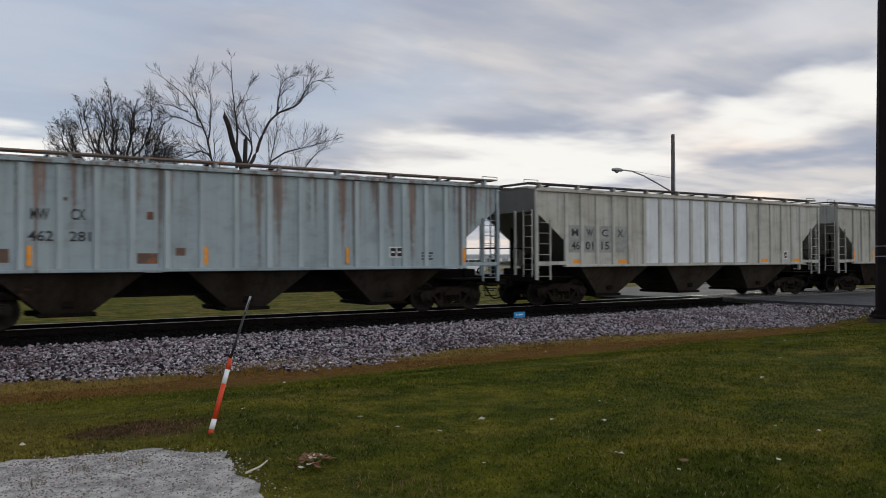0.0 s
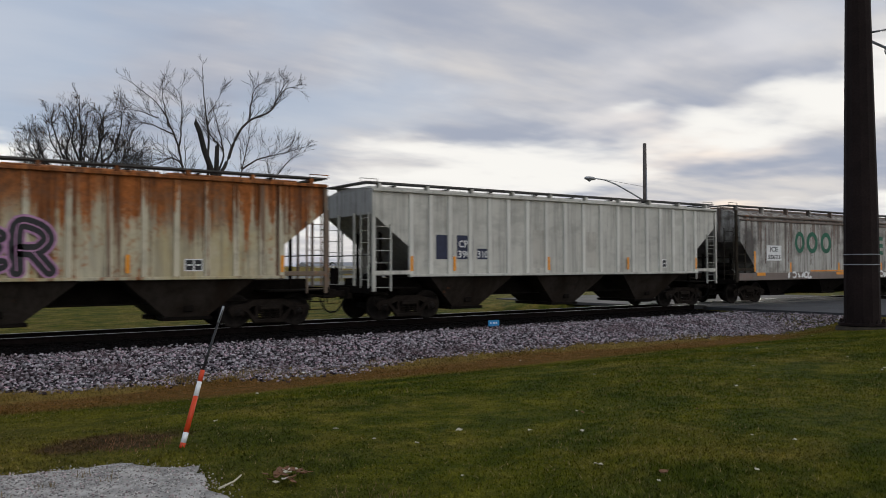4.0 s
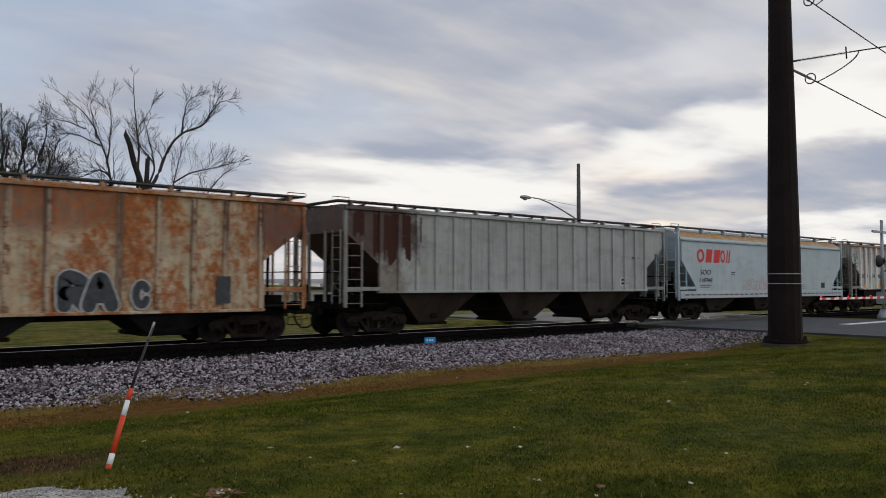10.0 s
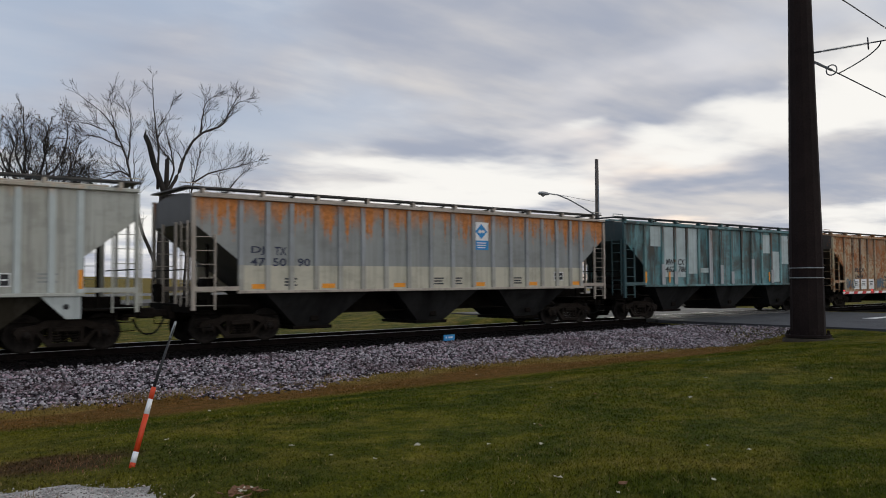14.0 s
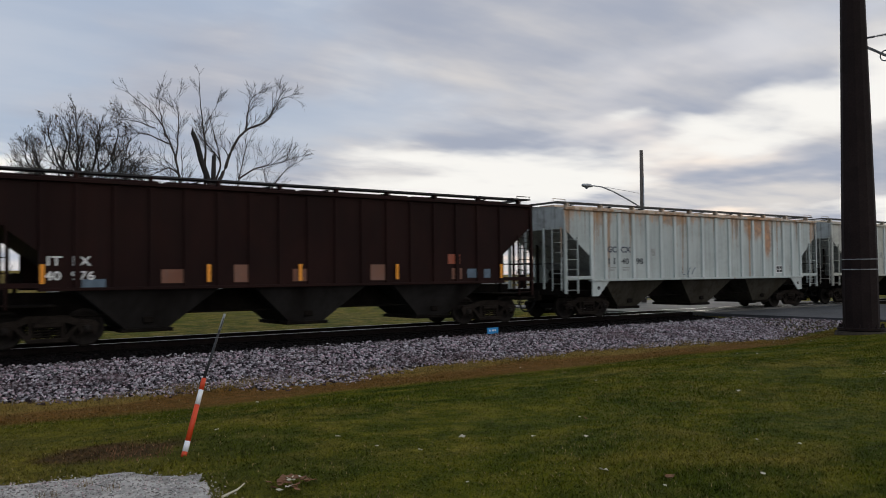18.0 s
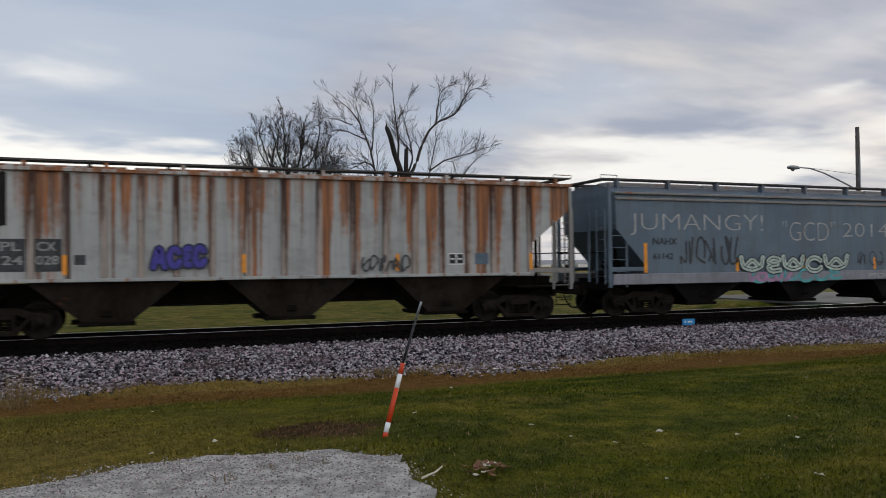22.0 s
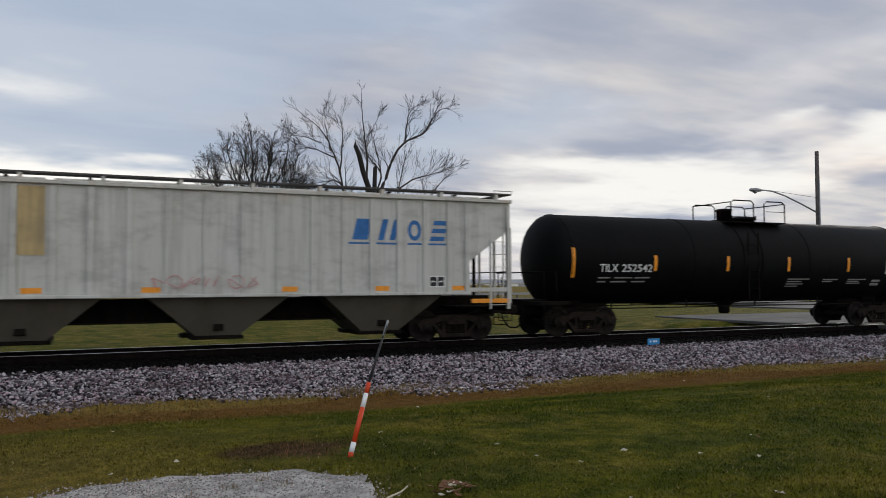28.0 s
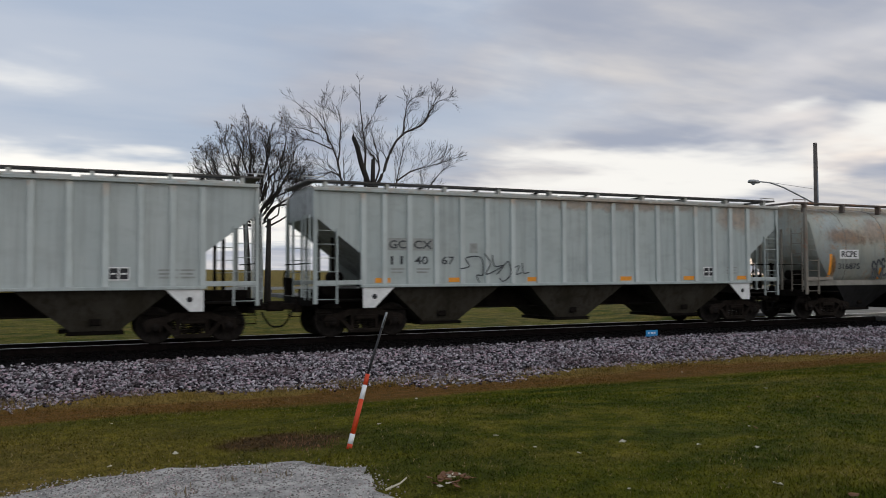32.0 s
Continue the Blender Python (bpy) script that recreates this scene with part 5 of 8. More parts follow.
# ---- the train, front to back ----
LENGTHS = (18.1, 18.16, 18.25, 18.04, 18.04, 18.22, 18.14, 17.49, 17.91, 18.09, 17.63, 18.05, 17.93, 18.14, 18.2, 17.95, 17.57, 18.31, 18.08, 17.87, 17.77, 18.23, 17.97, 18.01, 18.1)


def front_x(t):
    """Where the second car's leading coupling is at t seconds."""
    u = t / 32
    return 34.678 + 393.42 * u - 7.871 * u * u - 1.361 * u ** 3


def car_x(number, t):
    return front_x(t) - sum(LENGTHS[1:number]) - LENGTHS[number] / 2 if number else front_x(t) + LENGTHS[0] / 2


CARS = {}
# bay paints, here and per car, are darkened for the shade beneath the cars
P_DUST = weathered("shaded_dusty_hopper_paint", (0.036, 0.028, 0.019), rust=0.12, streak=0.45, grime=0.5, dirt=(0.022, 0.018, 0.014), gloss=0.05, rough=0.85)
P_DARK = weathered("shaded_hopper_paint", (0.021, 0.0145, 0.0095), rust=0.2, streak=0.35, grime=0.4, dirt=(0.012, 0.009, 0.007), gloss=0.05, rough=0.85)
P_SHADEBAY = weathered("shaded_dusty_bay_paint", (0.040, 0.035, 0.025), rust=0.1, streak=0.5, grime=0.5, dirt=(0.022, 0.018, 0.013), gloss=0.05, rough=0.85)
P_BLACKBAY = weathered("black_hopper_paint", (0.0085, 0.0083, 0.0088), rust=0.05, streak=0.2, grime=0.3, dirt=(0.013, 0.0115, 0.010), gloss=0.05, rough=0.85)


def build_train():
    RIBMARK = [(-6.93 + 13.86 * i / 17) for i in range(18)]
    tall5 = ("tall", (-6.93, -5.3, -1.22, 2.85, 6.93))
    wide5 = ("wide", (-6.37, -4.16, -1.58, 1.8, 4.35, 6.66))
    p = weathered("cream_grey_paint", (0.40, 0.39, 0.34), rust=0.2, streak=0.4, seed=0)
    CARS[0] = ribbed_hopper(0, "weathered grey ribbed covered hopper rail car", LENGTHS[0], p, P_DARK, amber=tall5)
    p = weathered("stained_cream_paint", (0.46, 0.45, 0.385), faded=(0.53, 0.53, 0.48), rust=0.16, top=0.12, streak=0.35, seed=1)
    c = CARS[1] = ribbed_hopper(1, "off-white ribbed covered hopper with repainted panels", LENGTHS[1], p, P_DUST, amber=wide5, slope=weathered("shaded_end_paint", (0.12, 0.11, 0.10), rust=0.2))
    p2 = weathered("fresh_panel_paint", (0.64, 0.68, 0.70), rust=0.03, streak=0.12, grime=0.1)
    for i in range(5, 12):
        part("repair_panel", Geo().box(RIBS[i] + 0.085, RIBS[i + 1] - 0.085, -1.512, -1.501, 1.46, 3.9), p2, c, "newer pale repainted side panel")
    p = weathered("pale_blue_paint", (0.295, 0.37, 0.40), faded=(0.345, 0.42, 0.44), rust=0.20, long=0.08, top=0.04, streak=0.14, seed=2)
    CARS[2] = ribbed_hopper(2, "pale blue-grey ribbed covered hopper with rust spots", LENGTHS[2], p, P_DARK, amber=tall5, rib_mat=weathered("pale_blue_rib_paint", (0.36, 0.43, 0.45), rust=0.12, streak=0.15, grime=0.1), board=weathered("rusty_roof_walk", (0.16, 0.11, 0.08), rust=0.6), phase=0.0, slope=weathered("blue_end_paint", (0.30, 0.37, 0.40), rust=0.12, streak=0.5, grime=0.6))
    flat = [(1.33, 1.555, 6.92), (1.50, 1.557, 6.92), (2.70, 1.56, 8.05), (3.60, 1.56, 8.08), (3.80, 1.50, 8.1), (4.02, 1.15, 8.1), (4.14, 0.6, 8.1), (4.16, 0.2, 8.1)]
    p = weathered("streaked_tan_paint", (0.42, 0.405, 0.36), faded=(0.50, 0.49, 0.45), rust=0.18, top=0.10, streak=0.6, grime=0.55, seed=3, soot=0.22, burns=((-7.5, 2.6, 0.75, 1.2, (0.05, 0.042, 0.038), 0.9), (5.3, 2.4, 0.30, 0.8, (0.42, 0.22, 0.08), 0.75), (7.4, 2.6, 0.5, 1.0, (0.14, 0.055, 0.028), 0.85), (0.0, 3.75, 9.0, 0.16, (0.11, 0.08, 0.06), 0.7)), long=0.25, rusty=(0.14, 0.06, 0.03), dirt=(0.085, 0.07, 0.06))
    CARS[3] = smooth_hopper(3, "grimy tan smooth-sided covered hopper with green emblem", LENGTHS[3], p, flat, weathered("brown_sill", (0.16, 0.12, 0.10), rust=0.4), ladder_mat=P_DUST, amber=(-7.0, -4.2, 0.0, 4.2, 7.0), seams="ridge", roof=weathered("brown_ridge", (0.11, 0.075, 0.055), rust=0.4))
    p = weathered("clean_white_paint", (0.54, 0.53, 0.47), rust=0.06, top=0.03, streak=0.3, seed=4)
    CARS[4] = ribbed_hopper(4, "off-white ribbed covered hopper with black patch", LENGTHS[4], p, P_DARK, amber=tall5, slope=weathered("grey_end", (0.34, 0.34, 0.32), rust=0.2, streak=0.5), rib_mat=weathered("lighter_white_rib_paint", (0.64, 0.63, 0.57), rust=0.05, streak=0.12, grime=0.1))
    p = weathered("rusted_straw_paint", (0.46, 0.38, 0.20), faded=(0.56, 0.51, 0.36), rust=0.45, top=0.95, streak=0.35, rusty=(0.24, 0.070, 0.008), seed=5, long=0.35, soft=0.6, burns=((-1.0, 3.5, 2.6, 0.8, (0.22, 0.075, 0.018), 0.85), (4.5, 3.4, 1.3, 0.9, (0.24, 0.085, 0.02), 0.8)))
    CARS[5] = ribbed_hopper(5, "straw-coloured covered hopper with orange rust and graffiti", LENGTHS[5], p, P_DARK, amber=tall5, phase=0.08, ladder_mat=weathered("rusty_straw_iron", (0.17, 0.12, 0.08), rust=0.5), slope=weathered("rusty_dark_end", (0.12, 0.085, 0.055), rust=0.5, rusty=(0.12, 0.05, 0.02)), rib_mat=weathered("straw_rib_paint", (0.55, 0.50, 0.36), rust=0.2, top=0.7, long=0.3, rusty=(0.25, 0.08, 0.012)))
    p = weathered("rust_stained_white", (0.50, 0.48, 0.44), faded=(0.62, 0.61, 0.575), rust=0.24, top=0.42, streak=0.5, grime=0.4, soot=0.15, rusty=(0.20, 0.075, 0.025), seed=6, long=0.22)
    # the roof walk's pale colour stands for the sky it reflects
    CARS[6] = ribbed_hopper(6, "stained white covered hopper with green emblem and graffiti", LENGTHS[6], p, weathered("brown_bays", (0.030, 0.019, 0.012), rust=0.3, rusty=(0.07, 0.03, 0.012), dirt=(0.015, 0.010, 0.007), gloss=0.05, rough=0.85), amber=wide5, phase=0.02, ladder_mat=weathered("stained_brown_iron", (0.26, 0.23, 0.20), rust=0.3), board=weathered("sky_bright_roof_walk", (0.45, 0.45, 0.44), rust=0.1), rib_mat=weathered("white_rib_paint", (0.72, 0.71, 0.68), rust=0.06, top=0.12, streak=0.2, grime=0.1))
    p = weathered("ice_blue_paint", (0.42, 0.51, 0.535), faded=(0.46, 0.54, 0.565), rust=0.04, streak=0.12, grime=0.15, seed=7)
    roof = weathered("tan_roof_grime", (0.50, 0.38, 0.22), rust=0.45, top=0.5, rusty=(0.30, 0.13, 0.03))
    CARS[7] = smooth_hopper(7, "ice-blue smooth-sided covered hopper with red emblem", LENGTHS[7], p, flat, p, lower=P_DUST, roof=p, seams=None)
    car = CARS[7]
    part("roof_sheet", Geo().rings([[(x, -1.51, 3.80), (x, -1.16, 4.03), (x, -0.6, 4.15), (x, -0.6, 4.13), (x, -1.14, 4.01), (x, -1.48, 3.79)] for x in (-8.0, 8.0)], smooth=False), roof, car, "rust-stained tan roof slope")
    part("side_ridge", Geo().box(-8.1, 8.1, -1.63, -1.55, 3.60, 3.70, 0.02), weathered("grey_ridge", (0.33, 0.39, 0.40), rust=0.05), car)
    p = weathered("flat_grey_paint", (0.345, 0.36, 0.345), faded=(0.40, 0.41, 0.395), burns=((-7.2, 3.4, 2.0, 1.5, (0.055, 0.022, 0.014), 0.95), (-6.6, 1.7, 0.9, 0.7, (0.16, 0.11, 0.07), 0.7)), rust=0.05, streak=0.22, seed=8)
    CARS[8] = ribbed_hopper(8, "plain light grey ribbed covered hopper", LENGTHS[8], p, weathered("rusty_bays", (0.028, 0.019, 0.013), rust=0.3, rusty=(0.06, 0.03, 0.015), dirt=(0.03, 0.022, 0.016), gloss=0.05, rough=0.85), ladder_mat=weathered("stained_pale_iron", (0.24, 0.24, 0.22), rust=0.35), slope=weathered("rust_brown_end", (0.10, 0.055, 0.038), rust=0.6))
    p = weathered("heavily_rusted_tan", (0.48, 0.38, 0.23), faded=(0.55, 0.47, 0.32), rust=0.86, top=0.4, streak=0.3, rusty=(0.22, 0.068, 0.012), seed=9, soft=0.7, burns=((7.6, 3.2, 1.0, 0.9, (0.13, 0.04, 0.02), 0.9), (1.5, 3.5, 2.2, 0.6, (0.26, 0.08, 0.022), 0.8), (-3.0, 3.4, 1.6, 0.6, (0.28, 0.10, 0.03), 0.7)))
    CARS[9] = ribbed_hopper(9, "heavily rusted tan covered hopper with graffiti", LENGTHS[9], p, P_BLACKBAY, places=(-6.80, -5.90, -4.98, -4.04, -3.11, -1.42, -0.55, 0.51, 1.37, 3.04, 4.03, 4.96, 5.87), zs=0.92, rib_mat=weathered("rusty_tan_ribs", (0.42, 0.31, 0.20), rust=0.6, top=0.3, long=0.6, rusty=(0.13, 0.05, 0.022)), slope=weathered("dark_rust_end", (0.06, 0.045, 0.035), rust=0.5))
    p = weathered("mottled_teal_paint", (0.052, 0.20, 0.225), faded=(0.15, 0.30, 0.315), rust=0.14, top=0.05, streak=0.75, grime=0.7, seed=10, dirt=(0.055, 0.048, 0.036), soot=0.68, burns=((7.5, 3.0, 1.3, 1.3, (0.025, 0.045, 0.045), 0.85), (2.0, 2.4, 3.2, 0.35, (0.05, 0.045, 0.035), 0.6), (5.0, 3.3, 1.4, 0.7, (0.06, 0.05, 0.04), 0.5)))
    c = CARS[10] = ribbed_hopper(10, "mottled teal covered hopper with pale repair patches", LENGTHS[10], p, P_BLACKBAY, amber=tall5, slope=weathered("black_teal_end", (0.025, 0.05, 0.055), rust=0.1), ladder_mat=weathered("teal_iron", (0.03, 0.085, 0.095), rust=0.2, dirt=(0.03, 0.03, 0.028)), board=BLACK, places=[-6.62 + 0.885 * i for i in range(16)], rib_mat=weathered("rusty_teal_ribs", (0.12, 0.27, 0.28), rust=0.45, long=0.6, top=0.3, rusty=(0.11, 0.05, 0.025), soot=0.3))
    for i, z0, z1 in ((0, 3.05, 3.9), (1, 1.75, 3.9), (2, 1.75, 3.9), (3, 1.90, 3.9), (4, 1.95, 2.15), (10, 2.9, 3.8), (11, 1.5, 3.0), (12, 2.4, 3.8)):
        x = -6.62 + 0.885 * (i + 0.5)
        part("repair_panel", Geo().box(x - 0.355, x + 0.355, -1.512, -1.501, z0, z1), weathered("pale_patch_%d" % i, (0.42, 0.50, 0.50), rust=0.05, streak=0.3, grime=0.2), c, "pale repainted patch")
    for i, h in ((1, 2.3), (2, 2.0), (6, 2.3), (7, 2.0), (9, 2.6), (11, 2.1), (13, 2.5), (15, 2.2)):
        x = -6.62 + 0.885 * i
        part("rib_splice", Geo().box(x - 0.11, x + 0.11, -1.590, -1.56, 1.44, h), weathered("grey_splice_%d" % i, (0.36, 0.37, 0.38), rust=0.2), c, "grey steel rib splice")
    x = -6.62 + 0.885 * 5
    part("rib_cover", Geo().box(x - 0.12, x + 0.12, -1.586, -1.56, 1.44, 3.86), weathered("grey_cover", (0.34, 0.36, 0.37), rust=0.25, long=0.3), c, "grey replacement rib")
    p = weathered("battleship_grey_paint", (0.27, 0.285, 0.28), faded=(0.31, 0.325, 0.31), rust=0.08, top=0.72, streak=0.2, band=((0.56, 0.53, 0.42), 2.12), rusty=(0.36, 0.13, 0.03), seed=11)
    CARS[11] = ribbed_hopper(11, "grey covered hopper with cream lower band and blue sign", LENGTHS[11], p, P_BLACKBAY, amber=wide5, phase=0.07, rib_mat=weathered("grey_rib_paint", (0.30, 0.32, 0.33), rust=0.04, top=0.4, band=((0.42, 0.41, 0.36), 2.12)), trim=weathered("rust_grey_trim", (0.42, 0.36, 0.30), rust=0.2), slope=weathered("shaded_grimy_end", (0.10, 0.10, 0.10), rust=0.2))
    pale = weathered("pale_mint_paint", (0.44, 0.49, 0.48), faded=(0.485, 0.53, 0.515), rust=0.04, top=0.10, streak=0.16, grime=0.12, rusty=(0.42, 0.20, 0.06), seed=12)
    pale0 = weathered("greyed_cream_paint", (0.43, 0.43, 0.37), faded=(0.48, 0.49, 0.44), rust=0.08, top=0.15, streak=0.3, grime=0.25, rusty=(0.42, 0.20, 0.06), seed=24)
    pale2 = weathered("pale_mint_rust_paint", (0.44, 0.49, 0.475), faded=(0.485, 0.53, 0.51), rust=0.06, top=0.34, streak=0.2, grime=0.15, rusty=(0.46, 0.22, 0.07), seed=13, long=0.05, burns=((3.4, 3.7, 0.8, 0.7, (0.42, 0.18, 0.05), 0.75), (4.35, 3.2, 0.28, 1.0, (0.40, 0.16, 0.04), 0.8), (-2.2, 3.75, 1.2, 0.25, (0.40, 0.2, 0.07), 0.6), (-6.3, 3.7, 0.6, 0.35, (0.36, 0.2, 0.09), 0.5)))
    pale3 = weathered("stained_mint_paint", (0.42, 0.475, 0.465), faded=(0.46, 0.51, 0.495), rust=0.06, top=0.15, streak=0.18, grime=0.15, rusty=(0.36, 0.19, 0.08), seed=26, burns=((1.5, 3.85, 4.0, 0.22, (0.32, 0.19, 0.10), 0.55), (6.6, 3.6, 1.2, 0.5, (0.34, 0.19, 0.09), 0.5)))
    # ribs a little lighter than the sheets between them
    pale_rib = weathered("lighter_pale_rib_paint", (0.50, 0.55, 0.535), rust=0.05, top=0.25, streak=0.12, grime=0.08, rusty=(0.42, 0.20, 0.06), seed=3)
    # darker copy of the pale paint: shade on the sloping ends, plus grime
    shade = weathered("shaded_grimy_pale_end", (0.40, 0.43, 0.42), rust=0.08, streak=0.5, grime=0.5)
    CARS[12] = ribbed_hopper(12, "pale mint-white ribbed covered hopper", LENGTHS[12], pale0, P_SHADEBAY, amber=tall5, plate=pale, slope=shade, rib_mat=pale_rib, phase=0.03)
    CARS[13] = ribbed_hopper(13, "pale mint-white covered hopper with rust streaks", LENGTHS[13], pale2, P_SHADEBAY, plate=pale, slope=shade, rib_mat=pale_rib, phase=0.0)
    p = weathered("dark_oxide_brown", (0.0135, 0.0047, 0.0040), faded=(0.021, 0.0074, 0.0058), rust=0.08, streak=0.3, grime=0.2, seed=14, dirt=(0.012, 0.007, 0.006), rusty=(0.06, 0.018, 0.008), gloss=0.12, rough=0.75)
    c = CARS[14] = ribbed_hopper(14, "dark oxide-brown ribbed covered hopper", LENGTHS[14], p, weathered("brown_black_bays", (0.009, 0.007, 0.006), rust=0.03, gloss=0.1, dirt=(0.012, 0.01, 0.009)), amber=("tall", (-6.93, -3.0, -0.4, 2.8, 6.9)), board=BLACK, ribs=17, phase=-0.1)
    p = weathered("rust_topped_white", (0.44, 0.475, 0.455), faded=(0.50, 0.535, 0.515), rust=0.06, top=0.22, streak=0.2, burns=((0.5, 3.88, 7.0, 0.22, (0.42, 0.15, 0.025), 0.8), (5.5, 3.5, 1.4, 0.6, (0.44, 0.21, 0.06), 0.5), (-2.0, 3.5, 0.25, 0.8, (0.38, 0.17, 0.05), 0.6)), rusty=(0.40, 0.17, 0.045), seed=15, soft=0.4)
    CARS[15] = ribbed_hopper(15, "white covered hopper with rusty top and line graffiti", LENGTHS[15], p, P_SHADEBAY, amber=wide5, plate=WHITE, phase=-0.28, slope=weathered("shaded_stained_end", (0.16, 0.15, 0.14), rust=0.2))
    p = weathered("slate_blue_paint", (0.100, 0.150, 0.205), faded=(0.140, 0.195, 0.245), rust=0.08, top=0.10, streak=0.35, seed=16)
    CARS[16] = smooth_hopper(16, "slate-blue smooth-sided covered hopper covered in graffiti", LENGTHS[16], p, flat, weathered("pale_slate_sill", (0.23, 0.235, 0.27), rust=0.1), seams="ridge", roof=weathered("rust_blue_ridge", (0.22, 0.21, 0.20), rust=0.4), amber=(-7.0, -3.4, -0.5, 2.8, 5.3, 7.1), lower=P_BLACKBAY)
    p = weathered("streaky_rusted_white", (0.39, 0.405, 0.40), faded=(0.45, 0.46, 0.45), rust=0.14, top=0.12, streak=0.2, rusty=(0.42, 0.125, 0.010), seed=17, long=0.56)
    CARS[17] = ribbed_hopper(17, "white covered hopper with long dark rust streaks", LENGTHS[17], p, P_DARK, amber=tall5, phase=0.2, rib_mat=weathered("rusty_rib_paint", (0.36, 0.30, 0.26), rust=0.4, top=0.6, rusty=(0.10, 0.030, 0.010), long=0.9), slope=weathered("shaded_rusty_end", (0.035, 0.028, 0.024), rust=0.3, rusty=(0.10, 0.035, 0.015)), ladder_mat=weathered("stained_white_iron", (0.26, 0.25, 0.24), rust=0.4))
    p = weathered("grass_green_paint", (0.008, 0.074, 0.018), faded=(0.010, 0.092, 0.023), gloss=0.14, rust=0.02, streak=0.15, grime=0.12, seed=18, dirt=(0.03, 0.05, 0.025))
    CARS[18] = ribbed_hopper(18, "bright green ribbed covered hopper", LENGTHS[18], p, weathered("dark_green_bays", (0.003, 0.008, 0.004), rust=0.03, dirt=(0.012, 0.02, 0.01), gloss=0.05, rough=0.85), amber=("tall", (-6.93, -3.0, 0.2, 3.3, 6.93)), zt=4.10, ribs=16, over=0.2, slope=weathered("dark_green_end", (0.008, 0.050, 0.014), rust=0.03, dirt=(0.012, 0.03, 0.012)), board=weathered("green_board", (0.006, 0.035, 0.012), rust=0.05), walk_up=0.17)
    p = weathered("black_tank_paint", (0.0022, 0.0026, 0.0032), faded=(0.0036, 0.0041, 0.0047), rust=0.0, streak=0.2, grime=0.2, seed=19, rough=0.6, dirt=(0.008, 0.0078, 0.0078), gloss=0.07)
    CARS[19] = tank_car(19, "black tank car with amber strips and roof railing", LENGTHS[19], p, 5.6)
    CARS[20] = tank_car(20, "black tank car with amber strips and roof railing", LENGTHS[20], p, 5.6)
    p = weathered("warm_white_paint", (0.56, 0.565, 0.52), faded=(0.60, 0.605, 0.57), rust=0.04, top=0.06, streak=0.2, rusty=(0.45, 0.23, 0.06), seed=21)
    c = CARS[21] = ribbed_hopper(21, "warm white ribbed covered hopper with blue emblem", LENGTHS[21], p, weathered("tan_bays", (0.075, 0.067, 0.050), rust=0.05, streak=0.5, grime=0.5, gloss=0.05, rough=0.85), amber=wide5, zt=4.05, half_side=8.35, slope=weathered("tan_end", (0.34, 0.33, 0.30), rust=0.15), phase=0.10)
    x = -4.20
    part("repair_panel", Geo().box(x - 0.30, x + 0.30, -1.512, -1.501, 2.35, 3.95), weathered("rusty_ochre_panel", (0.48, 0.36, 0.16), rust=0.4, rusty=(0.40, 0.19, 0.05)), c, "ochre rust-stained side panel")
    for s in (-1, 1):
        part("platform_rail", Geo().box(*sorted((s * 7.05, s * 8.3)), -1.565, -1.545, 1.10, 1.22), AMBER, c, "orange painted platform edge")
    rnd = [(1.42, 1.36, 7.0), (1.60, 1.47, 7.15), (1.9, 1.545, 7.45), (2.3, 1.585, 7.75), (2.7, 1.59, 7.9), (3.1, 1.54, 7.95), (3.45, 1.42, 7.95), (3.75, 1.22, 7.95), (3.95, 0.95, 7.95), (4.08, 0.6, 7.95), (4.12, 0.25, 7.95)]
    p = weathered("blotched_pale_cream", (0.55, 0.55, 0.46), faded=(0.53, 0.575, 0.55), rust=0.40, top=0.25, streak=0.2, grime=0.12, soft=1.0, burns=((-6.2, 3.0, 1.2, 0.35, (0.30, 0.15, 0.07), 0.7), (-4.2, 3.2, 1.6, 0.5, (0.32, 0.19, 0.12), 0.6), (-6.95, 1.9, 0.16, 0.5, (0.45, 0.2, 0.04), 0.9), (-0.2, 1.95, 0.9, 0.42, (0.40, 0.17, 0.04), 0.85), (6.6, 1.9, 0.7, 0.4, (0.42, 0.18, 0.04), 0.8), (2.5, 3.4, 0.7, 0.7, (0.34, 0.24, 0.17), 0.5)), rusty=(0.36, 0.19, 0.08), seed=22)
    CARS[22] = smooth_hopper(22, "round-sided pale covered hopper with ochre rust and graffiti", LENGTHS[22], p, rnd, weathered("pale_sill", (0.25, 0.235, 0.20), rust=0.3, grime=0.4), ladder_mat=weathered("stained_tan_iron", (0.24, 0.21, 0.17), rust=0.3), seams="weld", sill_h=0.2, bay_centres=(-5.0, -1.7, 1.7, 5.0), bay_top=1.60, lower=P_BLACKBAY, amber=(-7.1, -4.4, -1.2, 1.7, 4.3, 6.8), half_side=8.25, board=weathered("rusty_board", (0.12, 0.09, 0.075), rust=0.5))
    CARS[23] = ribbed_hopper(23, "pale mint-white covered hopper with line graffiti", LENGTHS[23], pale3, P_SHADEBAY, amber=wide5, plate=WHITE, slope=shade, rib_mat=pale_rib, phase=-0.12)
    CARS[24] = ribbed_hopper(24, "pale mint-white ribbed covered hopper at the train's tail in view", LENGTHS[24], pale, P_SHADEBAY, amber=None, plate=WHITE, slope=shade, rib_mat=pale_rib, phase=-0.05)


build_train()


